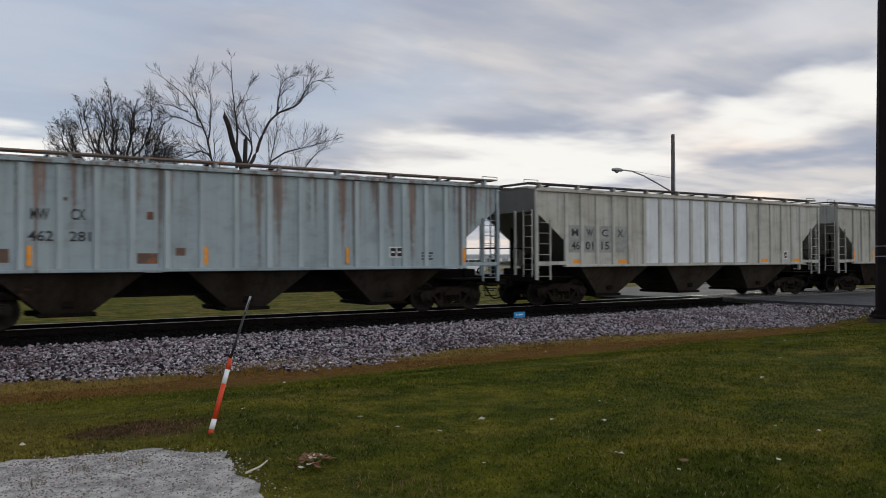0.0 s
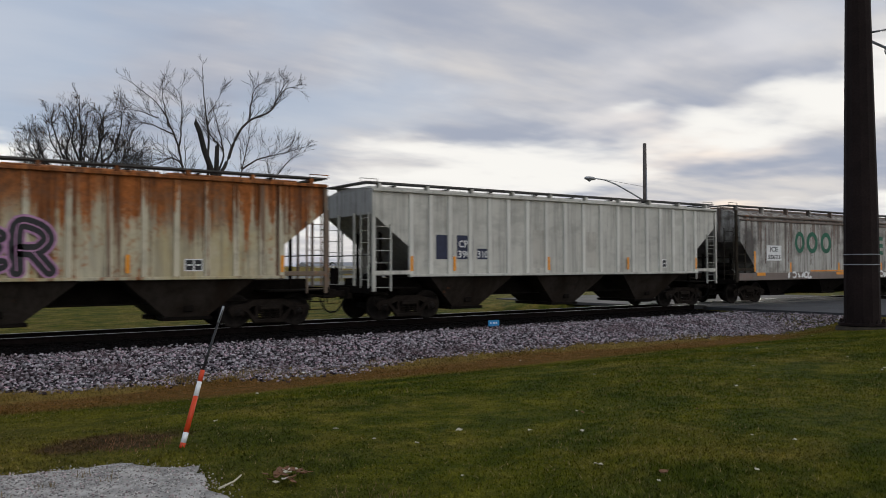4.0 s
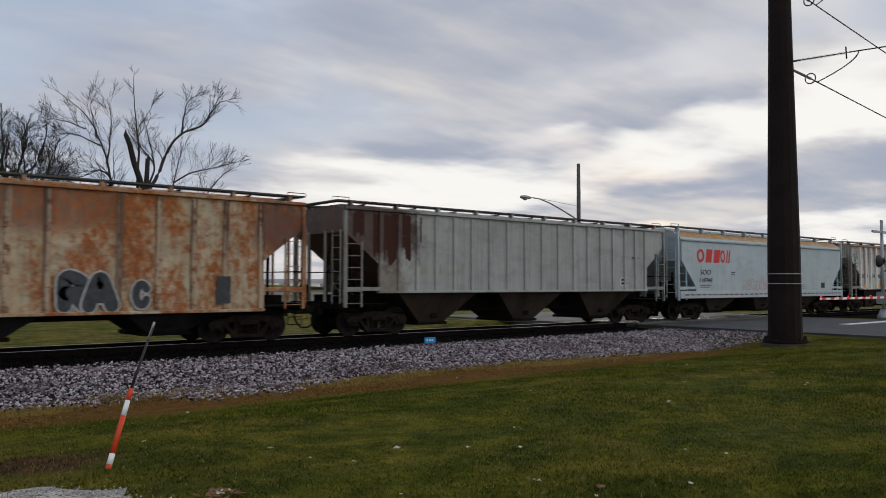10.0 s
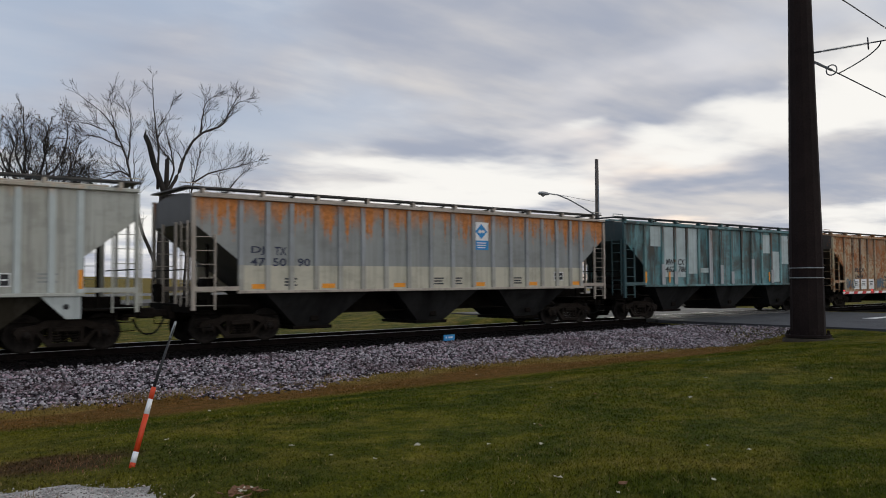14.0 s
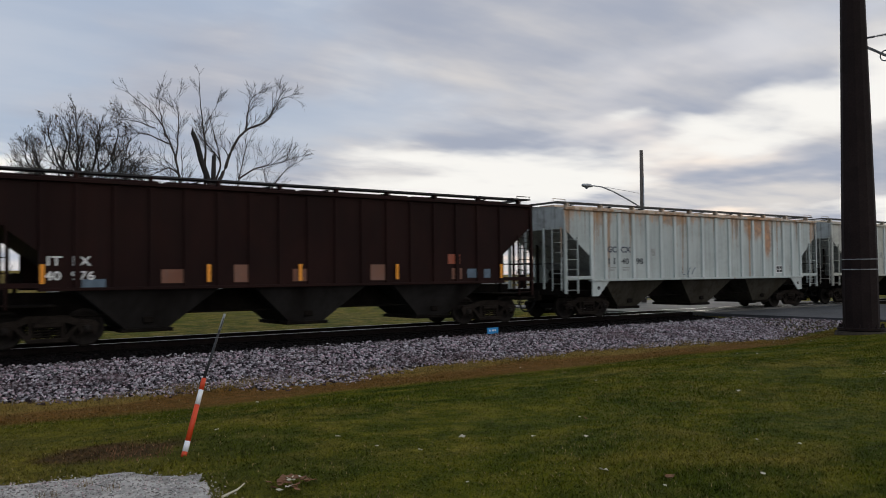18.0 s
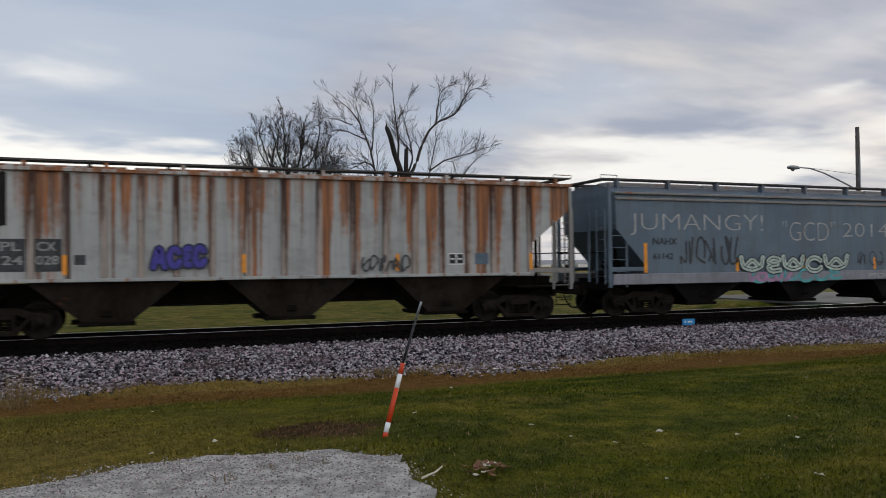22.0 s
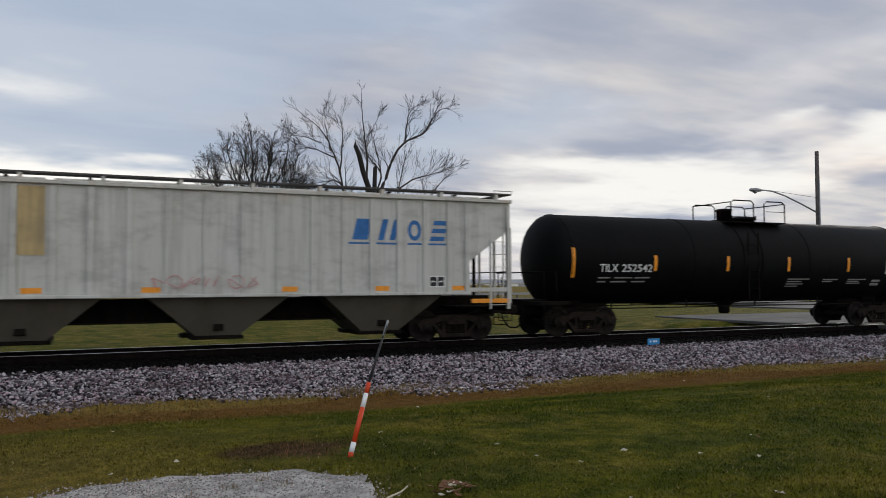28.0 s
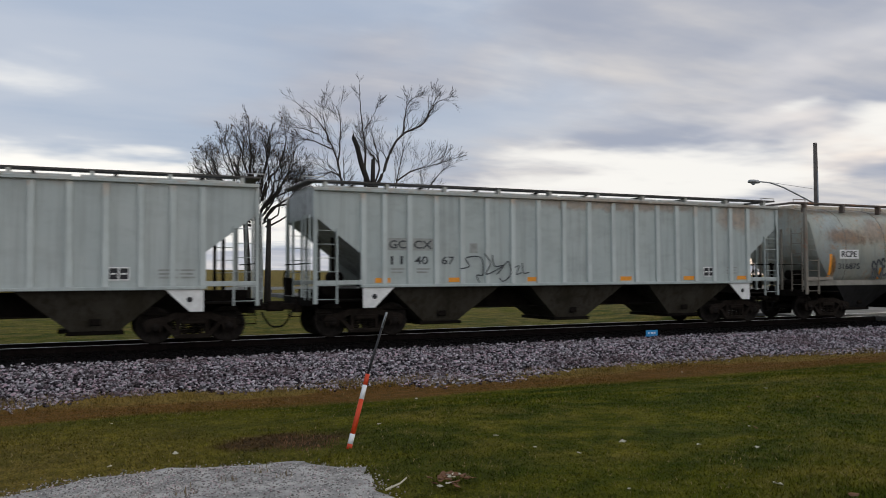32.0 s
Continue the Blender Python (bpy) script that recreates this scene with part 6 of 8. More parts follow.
# ---- paint marks: reporting marks, emblems, patches and graffiti ----
def fit_text(car, text, x0, z0, x1, z1, mat, y=-1.5065, shear=0.0, label="stencilled car marking", name="lettering", bold=0.014):
    """Lettering scaled to fill a box on the car's side."""
    me = lettering(text, 1.0, mat, name, 1.0, shear, bold)
    co = np.empty(len(me.vertices) * 3, np.float32)
    me.vertices.foreach_get("co", co)
    co = co.reshape(-1, 3)
    lo, hi = co.min(0), co.max(0)
    me.transform(Matrix.Translation((x0, 0, z0)) @ Matrix.Diagonal(((x1 - x0) / (hi[0] - lo[0]), 1, (z1 - z0) / (hi[2] - lo[2]), 1)) @ Matrix.Translation((-lo[0], 0, -lo[2])))
    return part(name, me, mat, car, label, at=(0, y, 0))


def patch(car, x0, z0, x1, z1, mat, label="painted-over patch", y=-1.502, name="patch"):
    return part(name, Geo().box(x0, x1, y - 0.002, y + 0.001, z0, z1), mat, car, label)


def small_bars(car, x, z, n, w, mat, y=-1.5065):
    """A stack of tiny unreadable stencil lines."""
    for k in range(n):
        part("text_bar", Geo().box(x, x + w * (1 - 0.15 * (k % 2)), y, y + 0.004, z - 0.09 * k, z - 0.09 * k + 0.045), mat, car, "line of unreadable stencil writing")


def rust_run(car, x0, x1, z0, z1, mat, seed, label, y=-1.503, ragged=0.5, name="rust_run"):
    """A stain with a level upper edge and long uneven drips."""
    rng = np.random.default_rng(seed)
    k = max(5, int((x1 - x0) / 0.055))
    low = z0 + (z1 - z0) * ragged * np.abs(np.convolve(rng.normal(0, 0.6, k + 4), (0.2, 0.6, 0.2), "same")[2:-2])
    xs = np.linspace(x0, x1, k)
    poly = [(x, min(z, z1 - 0.05)) for x, z in zip(xs, low)] + [(x, z1 - 0.10 * rng.uniform()) for x in xs[::-1]]
    return part(name, Geo().prism(poly, y - 0.0015, y + 0.001), mat, car, label)


MAROON = material("worn_maroon_tape", (0.13, 0.028, 0.035), 0.6, spread=0.35, scale=1.2)
SAGE = material("worn_pale_green_stencil", (0.16, 0.24, 0.17), 0.8, spread=0.4)
EMBLEMNAVY = material("dark_navy_paint", (0.008, 0.012, 0.035), 0.7, spread=0.3, spec=0.2)
PINK = material("pink_spray", (0.42, 0.22, 0.36), 0.7, spread=0.2)
GREENSPRAY = material("green_spray", (0.01, 0.30, 0.12), 0.6, spread=0.15)
ORANGESPRAY = material("orange_spray", (0.75, 0.14, 0.02), 0.6, spread=0.15)
BLUESPRAY = material("violet_blue_spray", (0.06, 0.05, 0.30), 0.6, spread=0.2)
CHALK = material("chalk_white_spray", (0.40, 0.40, 0.385), 0.8, spread=0.2)
MINT = material("mint_white_spray", (0.46, 0.55, 0.48), 0.7, spread=0.2)
TEALSPRAY = material("teal_spray", (0.10, 0.36, 0.38), 0.7, spread=0.2)
BROWNSPRAY = material("brown_red_spray", (0.14, 0.05, 0.04), 0.8, spread=0.2)
FAINTPINK = material("faint_pink_spray", (0.50, 0.30, 0.29), 0.8, spread=0.15)
FOREST = material("forest_green_paint", (0.012, 0.115, 0.065), 0.6, spread=0.2)
CRIMSON = material("signal_red_paint", (0.55, 0.025, 0.02), 0.55, spread=0.12)
ROYAL = material("royal_blue_paint", (0.02, 0.13, 0.36), 0.55, spread=0.15)
SIGNBLUE = material("sky_blue_sign", (0.02, 0.24, 0.56), 0.5, spread=0.1)
GREYPATCH = material("grey_patch_paint", (0.30, 0.31, 0.29), 0.7, spread=0.2)
CHARCOAL = material("charcoal_patch_paint", (0.045, 0.05, 0.055), 0.7, spread=0.3)
WHEAT = material("worn_ochre_paint", (0.40, 0.20, 0.07), 0.8, spread=0.3)
SLATE = material("slate_patch_paint", (0.10, 0.14, 0.18), 0.7, spread=0.2)


def decorate():
    c = CARS[1]
    for ch, x in zip("MWCX", (-6.65, -5.95, -5.20, -4.42)):
        fit_text(c, ch, x, 2.42, x + 0.30, 2.68, BLACK)
    for ch, x in (("46", -6.66), ("01", -6.0), ("15", -5.23)):
        fit_text(c, ch, x, 1.95, x + 0.38, 2.24, BLACK)
    for k in range(4):
        patch(c, RIBS[k] + 0.09, 1.85, RIBS[k + 1] - 0.09, 2.8, GREYPATCH)
    data_panel(c, 5.7, 1.75, -1.508)
    c = CARS[2]
    for text, x0, x1, z0, z1 in (("MW", -5.27, -4.88, 2.59, 2.86), ("CX", -4.41, -4.09, 2.60, 2.87), ("462", -5.32, -4.79, 2.09, 2.34), ("281", -4.44, -3.97, 2.09, 2.33)):
        fit_text(c, text, x0, z0, x1, z1, BLACK)
    for i, (x, z, w, h) in enumerate(((-5.95, 1.75, 0.5, 0.32), (-2.66, 1.68, 0.5, 0.26), (-1.85, 1.85, 0.25, 0.2), (-4.55, 3.1, 0.12, 0.08), (-2.6, 2.75, 0.16, 0.2))):
        patch(c, x - w / 2, z - h / 2, x + w / 2, z + h / 2, weathered("rust_scab_%d" % i, (0.10, 0.045, 0.025), rust=0.5), "scab of brown rust", name="rust_scab")
    data_panel(c, 4.5, 1.85, -1.508)
    small_bars(c, 5.4, 1.8, 3, 0.4, BLACK)
    c = CARS[3]
    brand_bars(c, -3.78, 2.22, 1.0, ((-0.06, 0.80, "o"), (0.92, 0.96, "o"), (2.14, 0.95, "o")), FOREST, -1.572, "emblem", "large green railway emblem letter as a plain shape")
    brand_bars(c, 1.29, 2.18, 0.95, ((0.0, 0.66, "i"), (0.83, 0.24, "b"), (1.29, 0.80, "n"), (2.34, 0.74, "e")), FOREST, -1.572, "emblem", "large green railway emblem letter as a plain shape")
    patch(c, -6.10, 1.87, -4.96, 2.55, WHITE, "white number patch with dark marks", -1.566)
    fit_text(c, "ICE", -5.85, 2.27, -5.25, 2.49, BLACK, -1.571)
    fit_text(c, "50623", -6.0, 1.93, -5.06, 2.13, BLACK, -1.571)
    patch(c, 6.21, 1.55, 6.65, 2.1, BLACK, "black data panel", -1.566)
    patch(c, -2.6, 1.36, 2.4, 1.42, AMBER, "faded yellow stripe along the sill", -1.606)
    for x in (-6.6, 0.0, 3.4, 7.0):
        patch(c, x - 0.32, 1.20, x + 0.32, 1.34, AMBER, "amber reflective strip", -1.606, "reflector")
    for k, (x, w) in enumerate(((0.6, 1.1), (2.9, 2.8), (6.0, 1.8), (-4.5, 2.0))):
        scrawl(c, x, 1.08, w, 0.27, WHITE, 60 + k, 6, 0.085, -1.606, label="white sprayed tag on the sill")
    for k, x in enumerate((-6.2, -4.39, -2.50, -0.67, 1.17, 2.94, 4.72, 6.45)):
        part("seam_stain", Geo().tube([(x, -1.5605, 1.52 if k % 2 else 1.7), (x + 0.01, -1.5605, 3.45)], 0.013, 4), BROWNSPRAY, c, "dark rust line down a sheet joint")
    for k in range(7):
        x, z = 5.14 + 0.10 * k, 1.55 + 0.23 * k
        part("emblem", Geo().prism([(x - 0.13, z), (x + 0.20, z + 0.03), (x + 0.27, z + 0.18), (x - 0.04, z + 0.15)], -1.5665, -1.5605), WHEAT, c, "worn ochre grain-ear emblem")
    c = CARS[4]
    patch(c, -5.98, 1.89, -5.33, 2.66, NAVY, "black number patch")
    patch(c, -5.16, 1.89, -4.52, 2.66, NAVY, "black number patch")
    patch(c, -4.34, 1.89, -3.89, 2.24, NAVY, "black number patch")
    fit_text(c, "CP", -5.08, 2.27, -4.72, 2.50, WHITE)
    fit_text(c, "390", -5.12, 1.94, -4.6, 2.17, WHITE)
    fit_text(c, "310", -4.32, 1.94, -3.9, 2.17, WHITE)
    data_panel(c, 4.9, 1.75, -1.508)
    for x in (-1.6, 0.9):
        patch(c, x - 0.3, 1.6, x + 0.3, 2.9, weathered("beige_patch_%d" % int(x * 10), (0.47, 0.45, 0.39), rust=0.05), "beige repainted patch")
    c = CARS[5]
    for text, x0, x1 in (("CP", -5.92, -5.53), ("390", -5.25, -4.68), ("284", -4.43, -3.86)):
        fit_text(c, text, x0, 2.0, x1, 2.23, BLACK)
    sprayed(c, (("c", -3.30, 1.66, -2.52, 2.50), ("e", -2.30, 1.66, -1.62, 2.58), ("k", -1.36, 1.64, -0.68, 2.56), ("e", -0.46, 1.66, 0.14, 2.50), ("p", 0.34, 1.60, 1.10, 2.62)), BLACK, PINK, 0.30, 0.055, label="black and pink sprayed graffiti letters", inner=0.03)
    data_panel(c, 4.5, 1.72, -1.508)
    small_bars(c, -5.6, 1.75, 3, 0.5, BROWNSPRAY)
    c = CARS[6]
    brand_bars(c, -3.64, 2.83, 0.65, ((0.0, 0.48, "o"), (0.77, 0.57, "o"), (1.70, 0.55, "o")), FOREST, -1.508, "emblem", "large green railway emblem letter as a plain shape")
    brand_bars(c, 0.83, 2.82, 0.64, ((0.0, 0.42, "i"), (1.04, 0.13, "b"), (1.71, 0.49, "n"), (2.55, 0.43, "e")), FOREST, -1.508, "emblem", "large green railway emblem letter as a plain shape")
    for text, x0, x1 in (("SOO", -6.70, -5.86), ("74", -5.24, -4.80), ("93", -4.45, -4.02), ("2", -3.63, -3.43)):
        fit_text(c, text, x0, 2.03, x1, 2.28, BLACK, -1.5065)
    strokes(c, (((0.34, 2.20), (0.62, 2.17)), ((0.30, 1.95), (0.66, 1.96)), ((0.34, 1.72), (0.66, 1.70)), ((1.98, 2.55), (2.12, 2.68), (2.30, 2.48)), ((4.05, 2.30), (4.42, 2.34), (4.50, 2.10), (4.32, 1.98), (4.50, 1.78))), ORANGESPRAY, 0.22, -1.5685, "orange graffiti backing")
    sprayed(c, (("e", 0.98, 1.66, 1.55, 2.34), ("l", 1.72, 1.66, 2.22, 2.30), ("a", 2.40, 1.64, 3.02, 2.40), ("h", 3.22, 1.64, 4.10, 2.36)), GREENSPRAY, BLACK, 0.36, 0.075, label="fat green graffiti letters outlined in black")
    strokes(c, (
        ((-3.94, 1.45), (-3.94, 2.54), (-3.26, 2.51), (-3.14, 3.11), (-2.93, 3.75)),
        ((-2.32, 1.4), (-2.32, 2.89)),
        ((-2.21, 3.5), (-1.8, 2.66), (-1.55, 1.44)),
        ((-1.26, 3.73), (-1.59, 2.75), (-1.64, 2.14)),
        ((-1.16, 2.53), (-0.57, 2.65), (0.09, 2.63)),
        ((-0.92, 2.58), (-0.33, 2.17), (0.08, 1.44)),
        ((0.15, 3.37), (0.02, 2.63), (0.1, 1.4)),
        ((-0.41, 3.38), (-0.08, 2.76)),
        ((0.6, 2.74), (0.98, 2.92), (1.54, 2.98)),
    ), CHARCOAL, 0.10, -1.5672, "long black sprayed scrawl")
    scrawl(c, 4.85, 2.05, 1.1, 0.5, FOREST, 14, 4, 0.05, -1.573)
    strokes(c, (((-7.95, 3.30), (-7.60, 3.48), (-7.75, 3.15), (-7.40, 3.30)), ((-7.85, 3.05), (-7.55, 3.10), (-7.70, 2.85), (-7.30, 2.95)), ((-7.60, 2.80), (-7.35, 2.70), (-7.15, 2.98)), ((-7.45, 3.55), (-7.30, 3.20), (-7.18, 3.42))), FOREST, 0.05, -1.5035, "thin green sprayed tag")
    patch(c, 4.85, 1.5, 5.3, 1.85, NAVY, "dark data panel", -1.503)
    patch(c, 5.65, 1.5, 6.1, 1.85, NAVY, "dark data panel", -1.503)
    c = CARS[7]
    brand_bars(c, -6.86, 2.66, 0.62, ((0.0, 0.62, "o"), (0.72, 0.5, "b"), (1.40, 0.5, "b"), (2.0, 0.42, "o"), (2.50, 0.30, "l"), (2.70, 0.3, "l")), CRIMSON, -1.568, "emblem", "bright red railway emblem letter as a plain shape", 0.18)
    fit_text(c, "SOO", -6.60, 2.09, -5.70, 2.33, BLACK, -1.566, shear=0.15)
    small_bars(c, -6.62, 1.58, 2, 0.95, SLATE, -1.566)
    fit_text(c, "118748", -6.65, 1.73, -5.57, 1.94, BLACK, -1.566, shear=0.15)
    tag(c, "pecekw", -2.88, 1.36, -0.50, 1.86, FAINTPINK, 0.055, -1.566, "faint pink sprayed tag")
    for k in range(34):
        x = -7.9 + k * 0.47
        part("sill_stripe", Geo().box(x, x + 0.34, -1.606, -1.601, 1.135, 1.19), MAROON, c, "red reflective sill stripe")
    patch(c, 5.55, 1.46, 6.0, 1.75, BLACK, "black data panel", -1.566)
    small_bars(c, -3.9, 2.2, 2, 0.35, BLACK, -1.566)
    small_bars(c, 1.2, 1.6, 3, 0.7, GREYPATCH, -1.566)
    small_bars(c, 3.1, 1.6, 3, 0.6, GREYPATCH, -1.566)
    c = CARS[8]
    data_panel(c, 5.5, 1.75, -1.508)
    for x in (-5.3, -4.5, -3.7):
        patch(c, x - 0.26, 1.95, x + 0.26, 2.3, weathered("dull_patch_%d" % int(-x * 10), (0.33, 0.32, 0.27), rust=0.1), "dull painted-over marking")
    stain = weathered("dark_rust_stain", (0.045, 0.015, 0.009), faded=(0.07, 0.022, 0.012), rust=0.2, gloss=0.15, dirt=(0.03, 0.02, 0.015))
    for k, (x0, x1, z0) in enumerate(((-7.98, -7.55, 3.05), (-7.22, -6.98, 2.45), (-6.86, -6.30, 2.15), (-6.12, -5.72, 2.35), (-5.40, -5.28, 2.9))):
        rust_run(c, x0, x1, z0, 3.90, stain, 40 + k, "dark red-brown rust stain", ragged=0.45)
    part("grab_handle", Geo().tube([(6.0, -1.53, 2.75), (6.5, -1.53, 2.75)], 0.02, 5), BLACK, c)
    c = CARS[9]
    fit_text(c, "PLCX", -5.75, 2.0, -4.6, 2.24, BLACK, -1.571)
    fit_text(c, "27606", -5.8, 1.63, -4.75, 1.86, BLACK, -1.571)
    for x in (-5.64, -4.7, -3.72):
        patch(c, x - 0.34, 1.03, x + 0.34, 1.6, WHITE, "white label with small print", -1.571)
        small_bars(c, x - 0.22, 1.42, 3, 0.4, BLACK, -1.577)
    strokes(c, (((-1.28, 1.98), (-0.80, 2.05), (-0.38, 1.70), (-0.60, 1.38), (-1.25, 1.34)), ((-1.10, 1.70), (-0.60, 1.66)), ((-0.85, 1.95), (-0.82, 1.50)), ((-1.95, 1.72), (-1.55, 1.62), (-1.92, 1.50)), ((-1.9, 1.05), (-1.4, 1.30), (-0.9, 0.98)), ((-0.30, 1.35), (0.30, 1.72), (0.05, 1.10)), ((-0.2, 1.6), (0.25, 1.2))), CHARCOAL, 0.085, label="dark sprayed tag")
    sprayed(c, (("p", 1.72, 1.12, 2.20, 1.74), ("a", 2.32, 1.10, 2.86, 1.76)), CHARCOAL, CHALK, 0.34, 0.045, label="white and black graffiti letters")
    sprayed(c, (("c", 3.44, 1.10, 3.72, 1.62),), CHARCOAL, CHALK, 0.20, 0.04, label="white and black graffiti marks")
    tag(c, "awhe", -2.95, 1.15, -2.05, 1.60, SLATE, 0.10, label="faded blue-grey sprayed marks")
    patch(c, 5.6, 1.1, 6.0, 1.84, CHARCOAL, "dark data panel", -1.571)
    scrawl(c, -6.8, 1.1, 1.0, 0.5, SLATE, 36, 4, 0.09, -1.573)
    c = CARS[10]
    fit_text(c, "MW", -5.49, 2.27, -4.92, 2.53, BLACK, -1.5135, shear=0.2, bold=0.02)
    fit_text(c, "CX", -4.62, 2.27, -4.14, 2.53, BLACK, -1.5135, shear=0.2, bold=0.02)
    fit_text(c, "462", -5.54, 1.96, -4.85, 2.22, BLACK, -1.5135, shear=0.2, bold=0.02)
    fit_text(c, "786", -4.6, 1.96, -4.0, 2.22, BLACK, -1.5135, shear=0.2, bold=0.02)
    c = CARS[11]
    for text, x0, x1, z0, z1 in (("DJ", -6.62, -6.22, 2.41, 2.65), ("TX", -5.91, -5.54, 2.41, 2.65), ("47", -6.64, -6.2, 2.1, 2.33), ("50", -5.96, -5.55, 2.1, 2.33), ("90", -5.18, -4.78, 2.1, 2.33)):
        fit_text(c, text, x0, z0, x1, z1, NAVY)
    sign = patch(c, 1.56, 2.71, 2.19, 3.66, WHITE, "white and blue company sign", -1.504, "sign")
    part("sign_band", Geo().box(1.56, 2.19, -1.512, -1.507, 2.71, 3.03), SIGNBLUE, sign, "blue lower band")
    part("sign_diamond", Geo().prism([(1.60, 3.34), (1.875, 3.09), (2.15, 3.34), (1.875, 3.6)], -1.512, -1.507), SIGNBLUE, sign, "blue diamond emblem")
    for k in range(3):
        part("text_bar", Geo().box(1.66 + 0.02 * k, 2.09 - 0.02 * k, -1.516, -1.513, 2.93 - 0.08 * k, 2.965 - 0.08 * k), WHITE, sign)
    part("sign_mark", Geo().prism([(1.72, 3.33), (1.80, 3.27), (1.90, 3.33), (1.97, 3.27), (2.04, 3.35), (1.95, 3.41), (1.88, 3.36), (1.80, 3.41)], -1.516, -1.513), WHITE, sign)
    data_panel(c, 5.7, 1.80, -1.508)
    for x in (-0.2, 0.6, -5.6, 3.4):
        small_bars(c, x, 1.72, 3, 0.4, CHARCOAL)
    for n, num, dx in ((12, ("11", "40", "70"), -0.12), (13, ("11", "40", "98"), -0.27), (15, ("11", "41", "18"), -0.45), (23, ("11", "40", "67"), -0.38)):
        c = CARS[n]
        dark = n == 13
        for text, x0, x1 in (("GC", -5.80, -5.30), ("CX", -5.06, -4.52)):
            if not dark:
                patch(c, x0 + dx - 0.06, 2.36, x1 + dx + 0.06, 2.70, GREYPATCH)
            fit_text(c, text, x0 + dx, 2.41, x1 + dx, 2.64, NAVY if dark else CHARCOAL)
        for text, x0, x1 in zip(num, (-5.76, -5.04, -4.22), (-5.40, -4.64, -3.82)):
            fit_text(c, text, x0 + dx, 1.97, x1 + dx, 2.20, CHARCOAL)
        small_bars(c, -5.75 + dx, 1.82, 2, 0.4, GREYPATCH)
        small_bars(c, -4.98 + dx, 1.82, 2, 0.4, GREYPATCH)
        data_panel(c, 5.2, 1.74, -1.508)
        small_bars(c, 6.0, 1.85, 3, 0.45, GREYPATCH)
        patch(c, -3.33 + dx, 2.30, -3.08 + dx, 2.58, GREYPATCH, "faint stencilled square")
    strokes(CARS[23], (((-4.03, 1.85), (-3.76, 1.92), (-3.87, 2.15), (-3.39, 2.17), (-3.32, 1.69), (-3.52, 1.66), (-3.45, 1.46)),
                       ((-3.26, 2.28), (-3.08, 2.0), (-3.21, 1.69), (-2.72, 1.89), (-2.48, 2.05), (-2.4, 1.69), (-2.65, 1.48), (-2.78, 1.57)),
                       ((-3.01, 2.24), (-2.94, 1.93), (-2.65, 1.93), (-2.86, 1.69))), CHARCOAL, 0.035, label="thin black sprayed line drawing")
    strokes(CARS[23], (((-2.26, 1.89), (-2.11, 1.93), (-2.22, 1.69), (-2.04, 1.73)), ((-2.01, 2.01), (-1.98, 1.73), (-1.78, 1.74))), CHARCOAL, 0.03)
    scrawl(CARS[13], -1.8, 1.52, 0.9, 0.35, SLATE, 54, 3, 0.025, -1.573)
    data_panel(CARS[24], 5.0, 1.74, -1.508)
    small_bars(CARS[24], 5.9, 1.8, 3, 0.45, GREYPATCH)
    small_bars(CARS[24], 6.4, 1.8, 3, 0.35, GREYPATCH)
    c = CARS[14]
    for text, x0, x1, z0, z1 in (("IT", -6.82, -6.50, 1.95, 2.17), ("LX", -6.26, -5.86, 1.95, 2.17), ("40", -6.88, -6.52, 1.60, 1.82), ("976", -6.30, -5.78, 1.60, 1.82)):
        fit_text(c, text, x0, z0, x1, z1, WHITE, -1.5065)
    patch(c, -6.07, 1.42, -5.53, 1.62, SLATE, "grey data patch", -1.503)
    for k, (x, w) in enumerate(((-4.2, 0.6), (-2.3, 0.5), (-0.6, 0.55), (1.9, 0.5), (4.9, 0.4))):
        patch(c, x, 1.5, x + w, 1.85 + 0.12 * (k % 2), weathered("worn_orange_%d" % k, (0.16, 0.055, 0.025), rust=0.3), "worn orange-brown repaint", -1.505)
    patch(c, 4.75, 1.99, 5.23, 2.3, weathered("bright_worn_orange", (0.30, 0.06, 0.02), rust=0.1), "worn orange repaint", -1.505)
    patch(c, 5.52, 1.54, 6.03, 1.83, SLATE, "grey painted-over patch", -1.505)
    patch(c, 6.21, 1.53, 6.47, 1.82, SLATE, "grey painted-over patch", -1.505)
    c = CARS[15]
    scrawl(c, -7.3, 2.75, 0.8, 0.75, BROWNSPRAY, 70, 3, 0.05, -1.545, label="red-brown sprayed tag")
    for kinds, x0, z0, x1, z1 in (("ce", -6.45, 1.5, -6.0, 1.95), ("ec", -4.72, 1.5, -4.08, 1.90), ("k", -3.88, 1.5, -3.57, 1.95), ("ca", -3.13, 1.5, -2.51, 2.10), ("eceakp", -2.30, 1.48, -0.25, 2.05), ("acll", -2.25, 2.06, -1.55, 2.26), ("lc", 1.32, 1.48, 2.05, 2.10), ("ch", 2.25, 1.48, 2.75, 1.86), ("e", 4.0, 1.5, 4.4, 1.75)):
        tag(c, kinds, x0, z0, x1, z1, BROWNSPRAY, 0.038)
    c = CARS[16]
    fit_text(c, "NAHX", -6.73, 2.23, -5.80, 2.44, BLACK, -1.565)
    fit_text(c, "61142", -6.72, 1.77, -5.96, 1.96, BLACK, -1.565)
